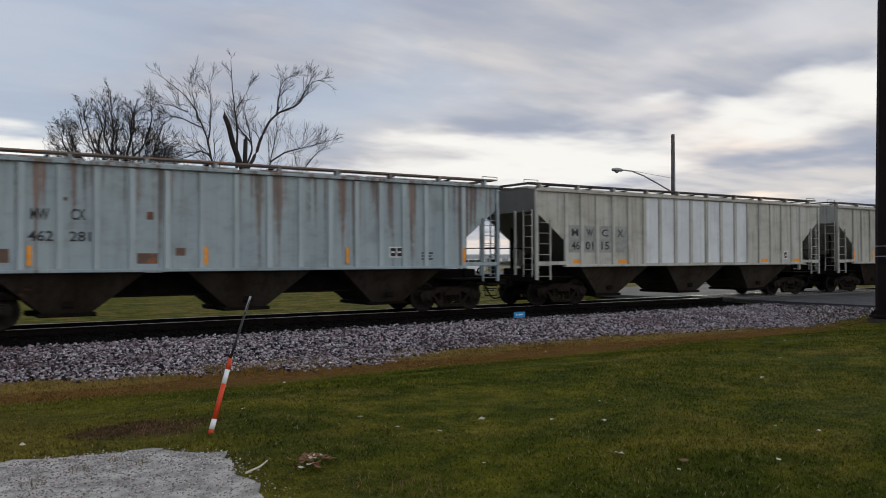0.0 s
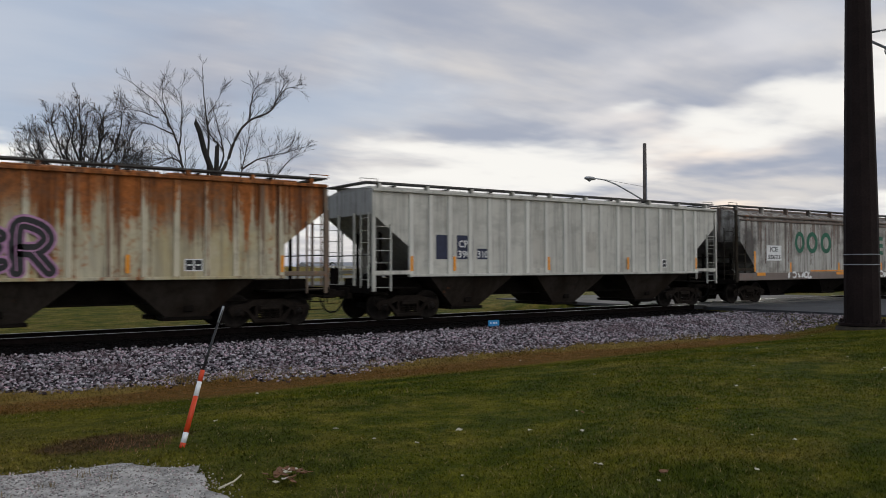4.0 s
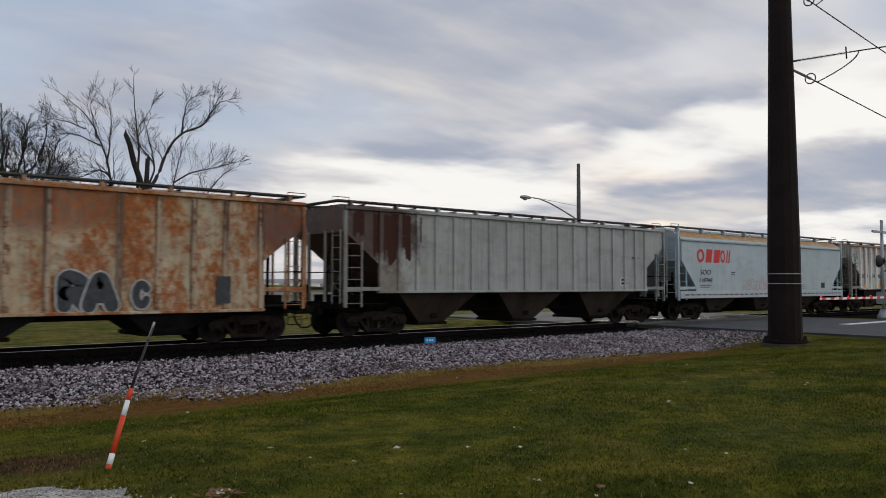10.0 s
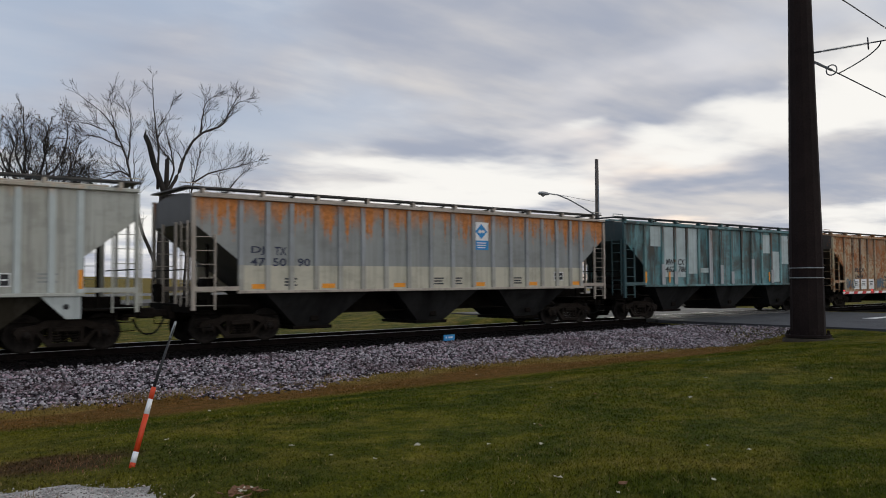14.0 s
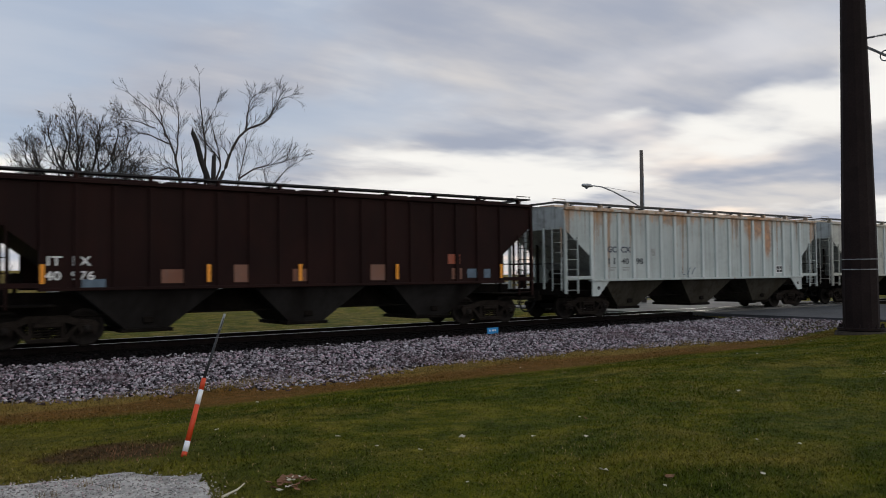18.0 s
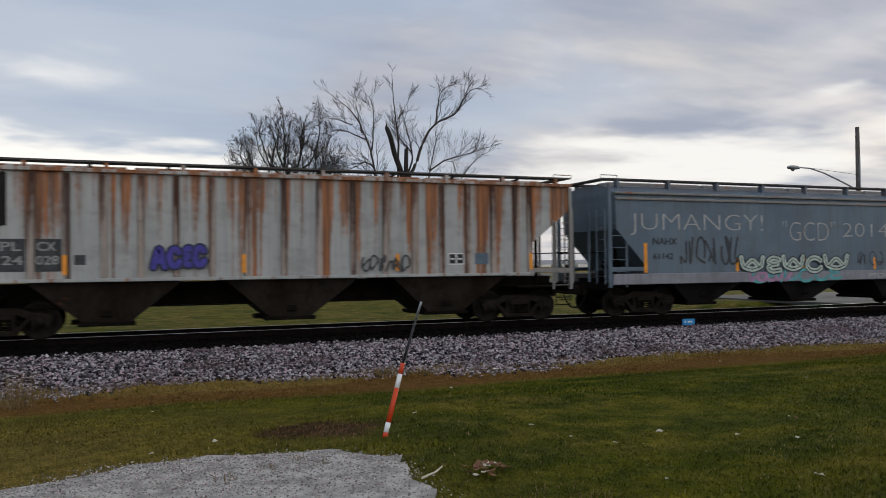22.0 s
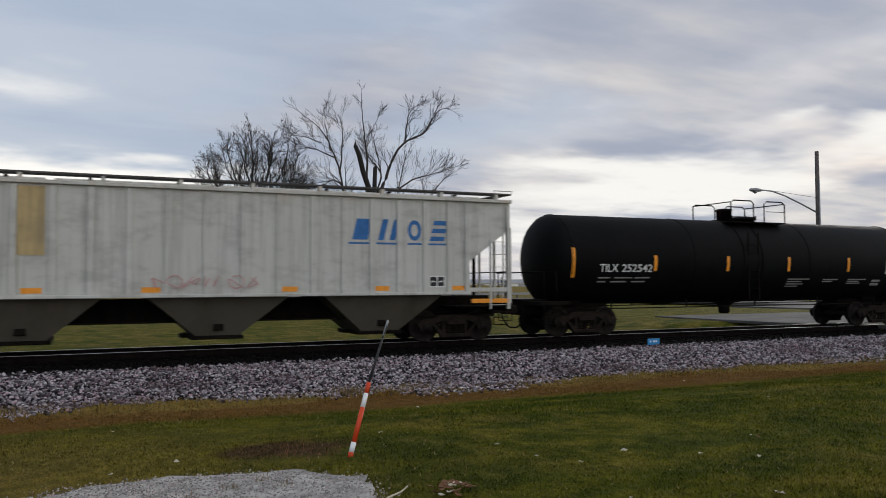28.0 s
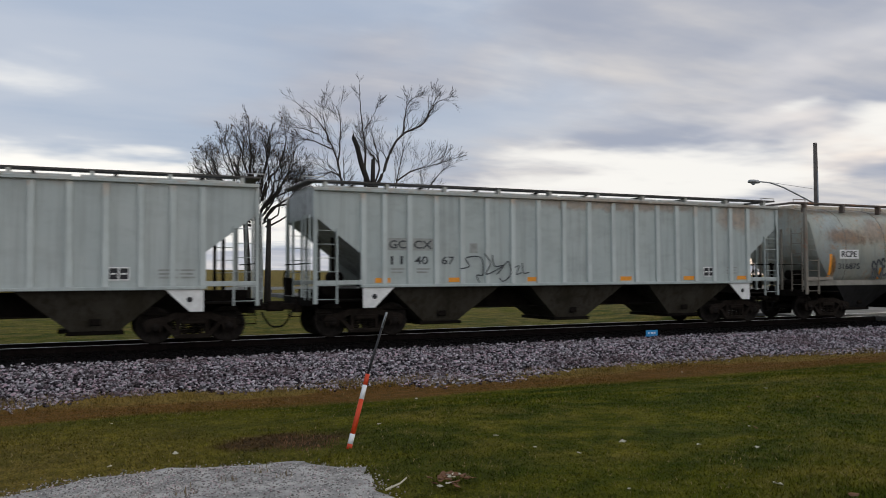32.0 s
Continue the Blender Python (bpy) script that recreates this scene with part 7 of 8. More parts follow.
    for text, x0, z0, x1, z1 in (("JUMANGY!", -7.55, 2.52, -2.30, 3.20), ("\"GCD\"", -1.45, 2.36, 0.92, 3.02), ("2014", 1.30, 2.50, 3.48, 2.98), ("PTCH!!!", 4.22, 2.46, 6.38, 3.08)):
        fit_text(c, text, x0, z0, x1, z1, CHALK, -1.566, label="large chalky white sprayed letters", name="graffiti", bold=-0.022)
    fit_text(c, "PTCH", 2.45, 1.06, 3.38, 1.22, CHALK, -1.606, label="chalky white sprayed letters on the sill", name="graffiti")
    tag(c, "lplcle", -2.9, 1.02, 1.2, 1.42, TEALSPRAY, 0.10, -1.6045, "teal shadow of the graffiti letters")
    sprayed(c, (("w", -3.30, 1.42, -2.35, 1.80), ("e", -2.20, 1.34, -1.60, 1.78), ("w", -1.50, 1.42, -0.60, 1.82), ("c", -0.45, 1.34, 0.20, 1.78), ("w", 0.35, 1.42, 1.45, 1.84)), MINT, CHARCOAL, 0.17, 0.035, -1.6075, "mint and teal graffiti letters", inner=0.03)
    scrawl(c, -3.0, 1.02, 2.0, 0.28, PINK, 87, 5, 0.08, -1.606)
    scrawl(c, -5.7, 1.55, 2.3, 0.95, CHARCOAL, 88, 7, 0.07, -1.566, label="black sprayed scrawl")
    scrawl(c, 1.9, 1.5, 1.3, 0.5, CHARCOAL, 89, 4, 0.04, -1.566)
    scrawl(c, 3.4, 1.45, 3.2, 0.6, CHARCOAL, 90, 9, 0.045, -1.566)
    data_panel(c, 6.5, 1.72, -1.566)
    c = CARS[17]
    patch(c, -6.72, 1.6, -6.12, 2.36, CHARCOAL, "black number patch")
    patch(c, -5.93, 1.6, -5.36, 2.36, CHARCOAL, "black number patch")
    for text, x0, x1, z0, z1 in (("PL", -6.62, -6.2, 2.08, 2.29), ("CX", -5.88, -5.48, 2.08, 2.29), ("24", -6.6, -6.16, 1.76, 1.97), ("028", -5.9, -5.42, 1.76, 1.97)):
        fit_text(c, text, x0, z0, x1, z1, GREYPATCH)
    patch(c, -5.1, 1.75, -4.85, 1.98, CHARCOAL, "small black patch")
    sprayed(c, (("a", -3.36, 1.68, -3.10, 2.12), ("c", -3.00, 1.70, -2.76, 2.12), ("e", -2.66, 1.72, -2.44, 2.14), ("c", -2.40, 1.72, -2.18, 2.16)), BLUESPRAY, NAVY, 0.13, 0.045, label="violet-blue graffiti letters")
    scrawl(c, 1.85, 1.5, 1.35, 0.45, CHARCOAL, 92, 6, 0.05, -1.573)
    data_panel(c, 4.6, 1.83, -1.508)
    patch(c, 5.18, 1.67, 5.59, 1.99, SLATE, "grey-blue data patch")
    rust_run(c, -6.84, -6.50, 2.62, 3.92, weathered("black_stain_panel", (0.012, 0.010, 0.010), rust=0.05, gloss=0.1, dirt=(0.02, 0.015, 0.012)), 5, "black tarry stain", ragged=0.12)
    rust_run(c, -6.86, -6.74, 2.40, 2.75, weathered("orange_stain", (0.40, 0.14, 0.02), rust=0.3), 6, "orange rust run", y=-1.5045)
    c = CARS[18]
    for x0, x1 in ((-5.93, -5.15), (-5.0, -4.23)):
        patch(c, x0, 2.02, x1, 2.69, NAVY, "navy number patch", -1.503)
        for z in (2.71, 1.98, 1.55):
            patch(c, x0, z, x1, z + 0.03, WHITE, "white ruled line", -1.503, "patch_line")
    for text, x0, x1, z0, z1 in (("IF", -5.5, -5.17, 2.37, 2.60), ("RX", -4.92, -4.52, 2.37, 2.60), ("334", -5.86, -5.18, 2.06, 2.31), ("345", -4.96, -4.27, 2.06, 2.31)):
        fit_text(c, text, x0, z0, x1, z1, WHITE, -1.5095)
    part("emblem", Geo().prism([(5.45, 2.79), (5.83, 2.69), (6.22, 2.79), (6.22, 3.45), (5.83, 3.50), (5.45, 3.45)], -1.570, -1.498), EMBLEMNAVY, c, "navy shield emblem")
    for x in (-5.85, -4.95, 5.1, -2.6, 0.5, 2.6, 6.1, -3.6):
        small_bars(c, x, 1.80, 3, 0.36, SAGE)
    data_panel(c, 5.3, 1.72, -1.508, 0.40, 0.28)
    for n, num in ((19, "253625"), (20, "252542")):
        c = CARS[n]
        for text, x0, x1 in (("TILX", -6.40, -5.70), (num, -5.56, -4.36)):
            me = lettering(text, 1.0, WHITE, "lettering", bold=0.01)
            xs = [v.co.x for v in me.vertices]
            zs = [v.co.z for v in me.vertices]
            me.transform(Matrix.Diagonal(((x1 - x0) / (max(xs) - min(xs)), 1, 0.25 / (max(zs) - min(zs)), 1)) @ Matrix.Translation((-min(xs), 0, -min(zs))))
            on_tank(c, me, x0, 2.0, label="white stencilled car marking")
        for x, z, w in ((-6.4, 1.78, 0.45), (-5.8, 1.78, 0.7), (-5.0, 1.78, 0.6), (-6.4, 1.64, 0.3), (-5.9, 1.64, 0.6), (-5.1, 1.64, 0.55), (1.75, 1.72, 1.05), (1.75, 1.62, 0.7), (1.75, 1.52, 0.8), (1.75, 1.42, 0.6), (3.5, 1.70, 0.75), (3.5, 1.62, 0.5), (4.8, 1.70, 0.95), (4.8, 1.62, 0.6), (4.8, 1.54, 0.7)) + (((-7.3, 2.9, 0.42), (-7.3, 2.8, 0.36), (-7.3, 2.7, 0.4)) if n == 19 else ()):
            on_tank(c, Geo().box(0, w, -0.001, 0.001, 0, 0.045).mesh("text_bar", GREYPATCH), x, z, name="text_bar", label="line of unreadable stencil writing")
        on_tank(c, Geo().box(0, 0.45, -0.001, 0.001, 0, 0.26).mesh("data_panel", GREYPATCH), 6.12, 1.45, name="data_panel", label="small framed data panel")
    me = Geo()
    me.v = [(q, 0.0, k * 0.085) for k in range(7) for q in (0.0, 0.98)]
    for k in range(6):
        me.face(2 * k, 2 * k + 1, 2 * k + 3, 2 * k + 2)
    on_tank(CARS[20], me.mesh("patch", CHALK), 6.70, 1.95, name="patch", label="pale grey painted-over patch")
    c = CARS[21]
    for text, x0, x1 in (("RC", -6.74, -6.34), ("PE", -6.02, -5.62)):
        patch(c, x0 - 0.10, 2.25, x1 + 0.10, 2.66, WHITE, "white reporting-mark patch", -1.503)
        fit_text(c, text, x0, 2.33, x1, 2.57, BLACK, -1.5095)
    for text, x0, x1 in (("49", -6.72, -6.35), ("00", -6.0, -5.66), ("8", -5.30, -5.13)):
        fit_text(c, text, x0, 1.94, x1, 2.16, ROYAL)
    brand_bars(c, 3.58, 2.86, 0.57, ((-0.08, 0.44, "b"), (0.66, 0.5, "n"), (1.54, 0.40, "o"), (2.20, 0.44, "e")), ROYAL, -1.508, "emblem", "blue slanted railway emblem letter as a plain shape", 0.25)
    for x, w in ((3.4, 0.62), (4.2, 0.7), (5.12, 0.42), (5.72, 0.66)):
        patch(c, x, 2.74, x + w, 2.79, ROYAL, "blue rule under the emblem", -1.505, "emblem_rule")
    data_panel(c, 6.0, 1.72, -1.508)
    scrawl(c, -1.6, 1.55, 2.6, 0.35, FAINTPINK, 95, 7, 0.03, -1.573, label="faint pale tag")
    c = CARS[22]
    lean = lambda z: -(1.36 + (1.59 - 1.36) * min(1.0, max(0.0, (z - 1.42) / 0.9)) ** 0.6) - 0.015
    patch(c, -6.68, 2.2, -5.68, 2.53, WHITE, "white reporting-mark patch", lean(2.4) - 0.01)
    fit_text(c, "RCPE", -6.58, 2.26, -5.78, 2.48, BLACK, lean(2.4) - 0.018)
    fit_text(c, "316875", -6.70, 1.82, -5.57, 2.03, CHARCOAL, lean(2.0) - 0.01)
    tag(c, "ece", -4.95, 1.52, -4.15, 2.15, CHARCOAL, 0.09, lean(2.15), "black sprayed tag")
    tag(c, "kap", -3.75, 1.46, -2.85, 1.74, CHARCOAL, 0.05, lean(1.75))
    tag(c, "cehwap", 2.08, 1.50, 5.1, 2.05, CHARCOAL, 0.045, lean(2.2), "black sprayed tag")
    patch(c, 1.62, 1.5, 2.12, 2.18, SLATE, "slate-grey patch", lean(2.2))


decorate()

# ---- things beside the track ----
def build_steel_pole():
    pole = thing("transmission_pole", (23.95, 12.0, -0.13), "huge dark brown tapered weathering-steel power pole", "pole")
    n = 12
    prof = [(0.5, 0.06), (0.475, 3.0), (0.41, 6.5), (0.345, 10.0), (0.17, 24.0)]
    part("shaft", Geo().lathe(prof, "z", n, smooth=False), CORTEN, pole)
    part("base_plate", Geo().lathe([(0.66, 0.0), (0.66, 0.07)], "z", 24, smooth=False), CORTEN, pole)
    part("footing", Geo().lathe([(0.80, -0.3), (0.70, -0.03)], "z", 28, smooth=False), SOIL, pole, "low collar of bare soil")
    for k in range(16):
        a = 2 * math.pi * k / 16
        at = (0.585 * math.cos(a), 0.585 * math.sin(a), 0.07)
        part("bolt", Geo().lathe([(0.035, 0), (0.035, 0.05), (0.018, 0.052), (0.018, 0.12)], "z", 6, smooth=False), CORTEN, pole, at=at)
    for z in (1.80, 2.10):
        part("band", Geo().lathe([(0.497, z - 0.012), (0.503, z), (0.497, z + 0.012)], "z", n, smooth=False), STEEL, pole, "thin bright steel band")
    # dead-ended lines: polymer insulators, corona rings, jumper loop
    def string(a, b, far, sag):
        a, b, far = Vector(a), Vector(b), Vector(far)
        d = (b - a).normalized()
        g = Geo().tube([a, a + d * 0.25], 0.03, 6)
        part("clevis", g, CABLE, pole)
        sheds = Geo()
        k = 52
        sheds.tube([a + d * 0.25, b], 0.018, 6)
        for i in range(k):
            p = a + d * 0.3 + (b - a - d * 0.35) * (i / k)
            sheds.tube([p, p + d * 0.008], 0.043, 8)
        part("insulator", sheds, PORCELAIN, pole, "grey shed insulator string")
        ring = [b - d * 0.08 + (d.cross(Vector((0, 0, 1))).normalized() * math.cos(t) + d.cross(Vector((0, 0, 1))).cross(d).normalized() * math.sin(t)) * 0.17 for t in np.linspace(0, 2 * math.pi, 17)]
        part("corona_ring", Geo().tube(ring, 0.022, 6, caps=False), CABLE, pole)
        pts = []
        for i in range(15):
            t = i / 14
            p = b + (far - b) * t
            pts.append(p - Vector((0, 0, 4 * sag * t * (1 - t))))
        part("conductor", Geo().tube(pts, 0.022, 5), CABLE, pole)
        return b

    def jumper(p1, p2, drop):
        low = Vector((p1.x, p1.y, p2.z - drop))
        loop = [p1.lerp(low, t).lerp(low.lerp(p2, t), t) for t in np.linspace(0, 1, 17)]
        part("jumper", Geo().tube(loop, 0.02, 5), CABLE, pole, "looped jumper cable")

    for z, rise, fall in ((8.72, 0.045, -0.02), (11.36, 0.045, -0.02)):
        out = Vector((0.371, -0.928, rise))
        p1 = string(out * 0.33 + Vector((0, 0, z)), out * 1.92 + Vector((0, 0, z)), out * 55 + Vector((0, 0, z)), 0.1)
        back = Vector((0.998, 0.055, fall))
        p2 = string(back * 0.36 + Vector((0, 0, z - 0.03)), back * 2.35 + Vector((0, 0, z - 0.03)), back * 105 + Vector((0, 0, z - 0.6)), 0.3)
        jumper(p1 + out * 0.26, p2 + back * 0.50, 0.12)


def build_street_lamp():
    lamp = thing("street_lamp", (35.75, 30.2, -0.06), "dark wooden street-lamp pole with a long curved arm", "street lamp")
    part("pole", Geo().tube([(0, 0, 0), (0, 0, 4.5), (0, 0, 8.75)], 0.16, 10, 0.10), WOODPOLE, lamp)
    part("conduit", Geo().tube([(-0.02, -0.15, 0.2), (-0.02, -0.13, 7.2)], 0.035, 6), STEEL, lamp)
    arm = [(-0.1, 0, 5.45), (-1.2, 0, 5.85), (-2.4, 0, 6.25), (-3.3, 0, 6.45), (-4.1, 0, 6.48)]
    part("arm", Geo().tube(arm, 0.045, 7, 0.035), STEEL, lamp)
    part("stay", Geo().tube([(-0.1, 0, 6.25), (-3.3, 0, 6.47)], 0.010, 4), CABLE, lamp)
    g = Geo().rings([[(x, w * math.cos(a), 6.46 + h * math.sin(a)) for a in (2 * math.pi * k / 10 for k in range(10))] for x, w, h in ((-4.05, 0.05, 0.05), (-4.2, 0.12, 0.09), (-4.5, 0.17, 0.11), (-4.75, 0.14, 0.09), (-4.85, 0.04, 0.03))])
    part("lantern", g, STEEL, lamp, "grey cobra-head lantern")
    part("lens", Geo().lathe([(0.03, -0.12), (0.11, -0.06), (0.13, 0.0)], "z", 12, (-4.5, 0, 6.40)), PORCELAIN, lamp)


def build_crossing_signal():
    s = thing("crossing_gate", (41.9, 16.0, -0.06), "lowered red-and-white level-crossing gate with lit red lamps", "crossing gate")
    part("mast", Geo().tube([(0, 0, 0), (0, 0, 4.9)], 0.075, 10), STEEL, s)
    part("base", Geo().lathe([(0.30, 0), (0.28, 0.15), (0.12, 0.5)], "z", 12), STEEL, s)
    part("crossarm", Geo().box(-1.1, 1.1, -0.05, 0.05, 4.25, 4.36), STEEL, s)
    part("mechanism", Geo().box(-0.32, 0.32, -0.28, 0.2, 0.75, 1.35, 0.05), STEEL, s, "grey gate machine housing")
    for dx in (-0.62, 0.62):
        part("hood", Geo().lathe([(0.31, 0.06), (0.31, 0.0), (0.12, -0.22), (0.10, -0.20), (0.26, 0.02)], "y", 16, (dx, -0.1, 2.85)), BLACK, s, "black lamp hood")
    part("lamp_bar", Geo().tube([(-0.62, 0, 2.85), (0.62, 0, 2.85)], 0.04, 8), STEEL, s)
    arm = part("arm", Geo().box(-7.4, 0.9, -0.30, -0.26, 1.03, 1.13, 0.01), WHITE, s, "long white gate arm")
    for k in range(9):
        part("stripe", Geo().prism([(-7.3 + k * 0.82, 1.026), (-6.95 + k * 0.82, 1.026), (-6.85 + k * 0.82, 1.134), (-7.2 + k * 0.82, 1.134)], -0.305, -0.255), RED, arm, "red reflective stripe")
    for k, x in enumerate((-7.3, -4.6, -2.2)):
        part("arm_lamp", Geo().lathe([(0.02, -0.03), (0.03, 0), (0.02, 0.03)], "y", 10, (x, -0.28, 1.175)), LAMPRED, arm, "glowing red gate-arm lamp")


def build_marker():
    m = thing("snow_marker", (2.32, 7.37, -0.02), "leaning orange and white striped marker stake with black rod", "marker stake")
    a, b = Vector((0, 0, 0)), Vector((0.245, 0.15, 0.69))
    cuts = [(0.0, 0.07, ORANGE), (0.07, 0.20, TAPE), (0.20, 0.66, ORANGE), (0.66, 0.85, TAPE), (0.85, 1.0, ORANGE)]
    for t0, t1, mat in cuts:
        part("sleeve_band", Geo().tube([a.lerp(b, t0), a.lerp(b, t1)], 0.027 - 0.004 * t0, 12, 0.027 - 0.004 * t1), mat, m)
    c = Vector((0.50, 0.29, 1.29))
    part("rod", Geo().tube([b, b.lerp(c, 0.74)], 0.0135, 8, 0.011), BLACK, m, "thin black fibreglass rod")
    part("rod_tip", Geo().tube([b.lerp(c, 0.74), b.lerp(c, 0.98), c], 0.0135, 8, 0.011), STEEL, m, "worn silver reflective tip")
    off = Vector((0, -0.0125, 0.004))
    part("tip_mark", Geo().tube([b.lerp(c, 0.77) + off, b.lerp(c, 0.93) + off], 0.004, 6), BLACK, m)


def build_blue_plate():
    p = thing("track_marker", (15.75, 19.35, -0.235), "small bright blue marker plate lying on the ballast", "marker")
    part("plate", Geo().box(-0.22, 0.22, -0.012, 0.012, 0.03, 0.20, 0.004), BLUE, p)
    part("foot", Geo().box(-0.18, 0.18, -0.02, 0.10, -0.02, 0.03, 0.004), BLUE, p)
    for k, w in enumerate((0.05, 0.09, 0.06)):
        part("text_bar", Geo().box(-0.15 + 0.11 * k, -0.15 + 0.11 * k + w, -0.0145, -0.0125, 0.09, 0.14), WHITE, p, "white bar of unreadable writing")


# ---- trees ----
def grow(big, fine, p, d, length, r, level, rng, spread, up, last, ends):
    steps = 4 if level < 2 else 3
    pts, q, w = [p.copy()], p.copy(), d.copy()
    for i in range(steps):
        w = (w + Vector(rng.normal(0, 0.17 if level < 4 else 0.12, 3)) + Vector((0, 0, up))).normalized()
        q = q + w * (length / steps)
        pts.append(q.copy())
    tip = max(0.007, r * 0.68)
    (big if level < 3 else fine).tube(pts, r, 8 if level == 0 else (6 if level < 2 else (4 if level < 4 else 3)), tip, caps=level == 0)
    if level >= last:
        ends.append(q)
        return
    for k in range(int(rng.integers(3, 5))):
        i = steps if k < 2 else int(rng.integers(1, steps))
        s = Vector(rng.normal(0, 1, 3))
        s = (s - s.dot(w) * w).normalized()
        nd = (w + s * spread * rng.uniform(0.6, 1.3)).normalized()
        grow(big, fine, pts[i], nd, length * rng.uniform(0.64, 0.86), max(0.009, tip * (0.9 if k == 0 else rng.uniform(0.5, 0.75))), level + 1, rng, spread, up, last, ends)


def limb(big, fine, knots, r0, r1, n, reach, rng, ends, spread=0.7, last=5, first=0.25):
    """A long guided limb that carries side branches."""
    pts = []
    ks = [Vector(k) for k in knots]
    for a in range(len(ks) - 1):
        p0, p1, p2, p3 = ks[max(a - 1, 0)], ks[a], ks[a + 1], ks[min(a + 2, len(ks) - 1)]
        for t in np.linspace(0, 1, 6)[: 6 if a == len(ks) - 2 else 5]:
            pts.append(0.5 * ((2 * p1) + (p2 - p0) * t + (2 * p0 - 5 * p1 + 4 * p2 - p3) * t * t + (3 * p1 - p0 - 3 * p2 + p3) * t ** 3) + Vector(rng.normal(0, 0.022, 3)))
    big.tube(pts, r0 * 0.8, 7, r1 * 0.8)
    for i in range(int(n * 1.25)):
        k = int(rng.integers(int(len(pts) * first), len(pts) - 1))
        d = (pts[k + 1] - pts[k]).normalized()
        s = Vector(rng.normal(0, 1, 3))
        s = (s - s.dot(d) * d).normalized()
        f = 1 - 0.55 * k / len(pts)
        grow(big, fine, pts[k], (d + s * spread * rng.uniform(0.7, 1.3) + Vector((0, 0, 0.25))).normalized(), reach * f * rng.uniform(0.6, 1.1), (r0 + (r1 - r0) * k / len(pts)) * 0.30, 3, rng, 0.5, 0.07, last, ends)


def finish_tree(t, big, fine, mat):
    part("trunk", big, mat, t)
    tagged(part("crown", fine, mat, t, "fine bare twigs"), kind="stuff")


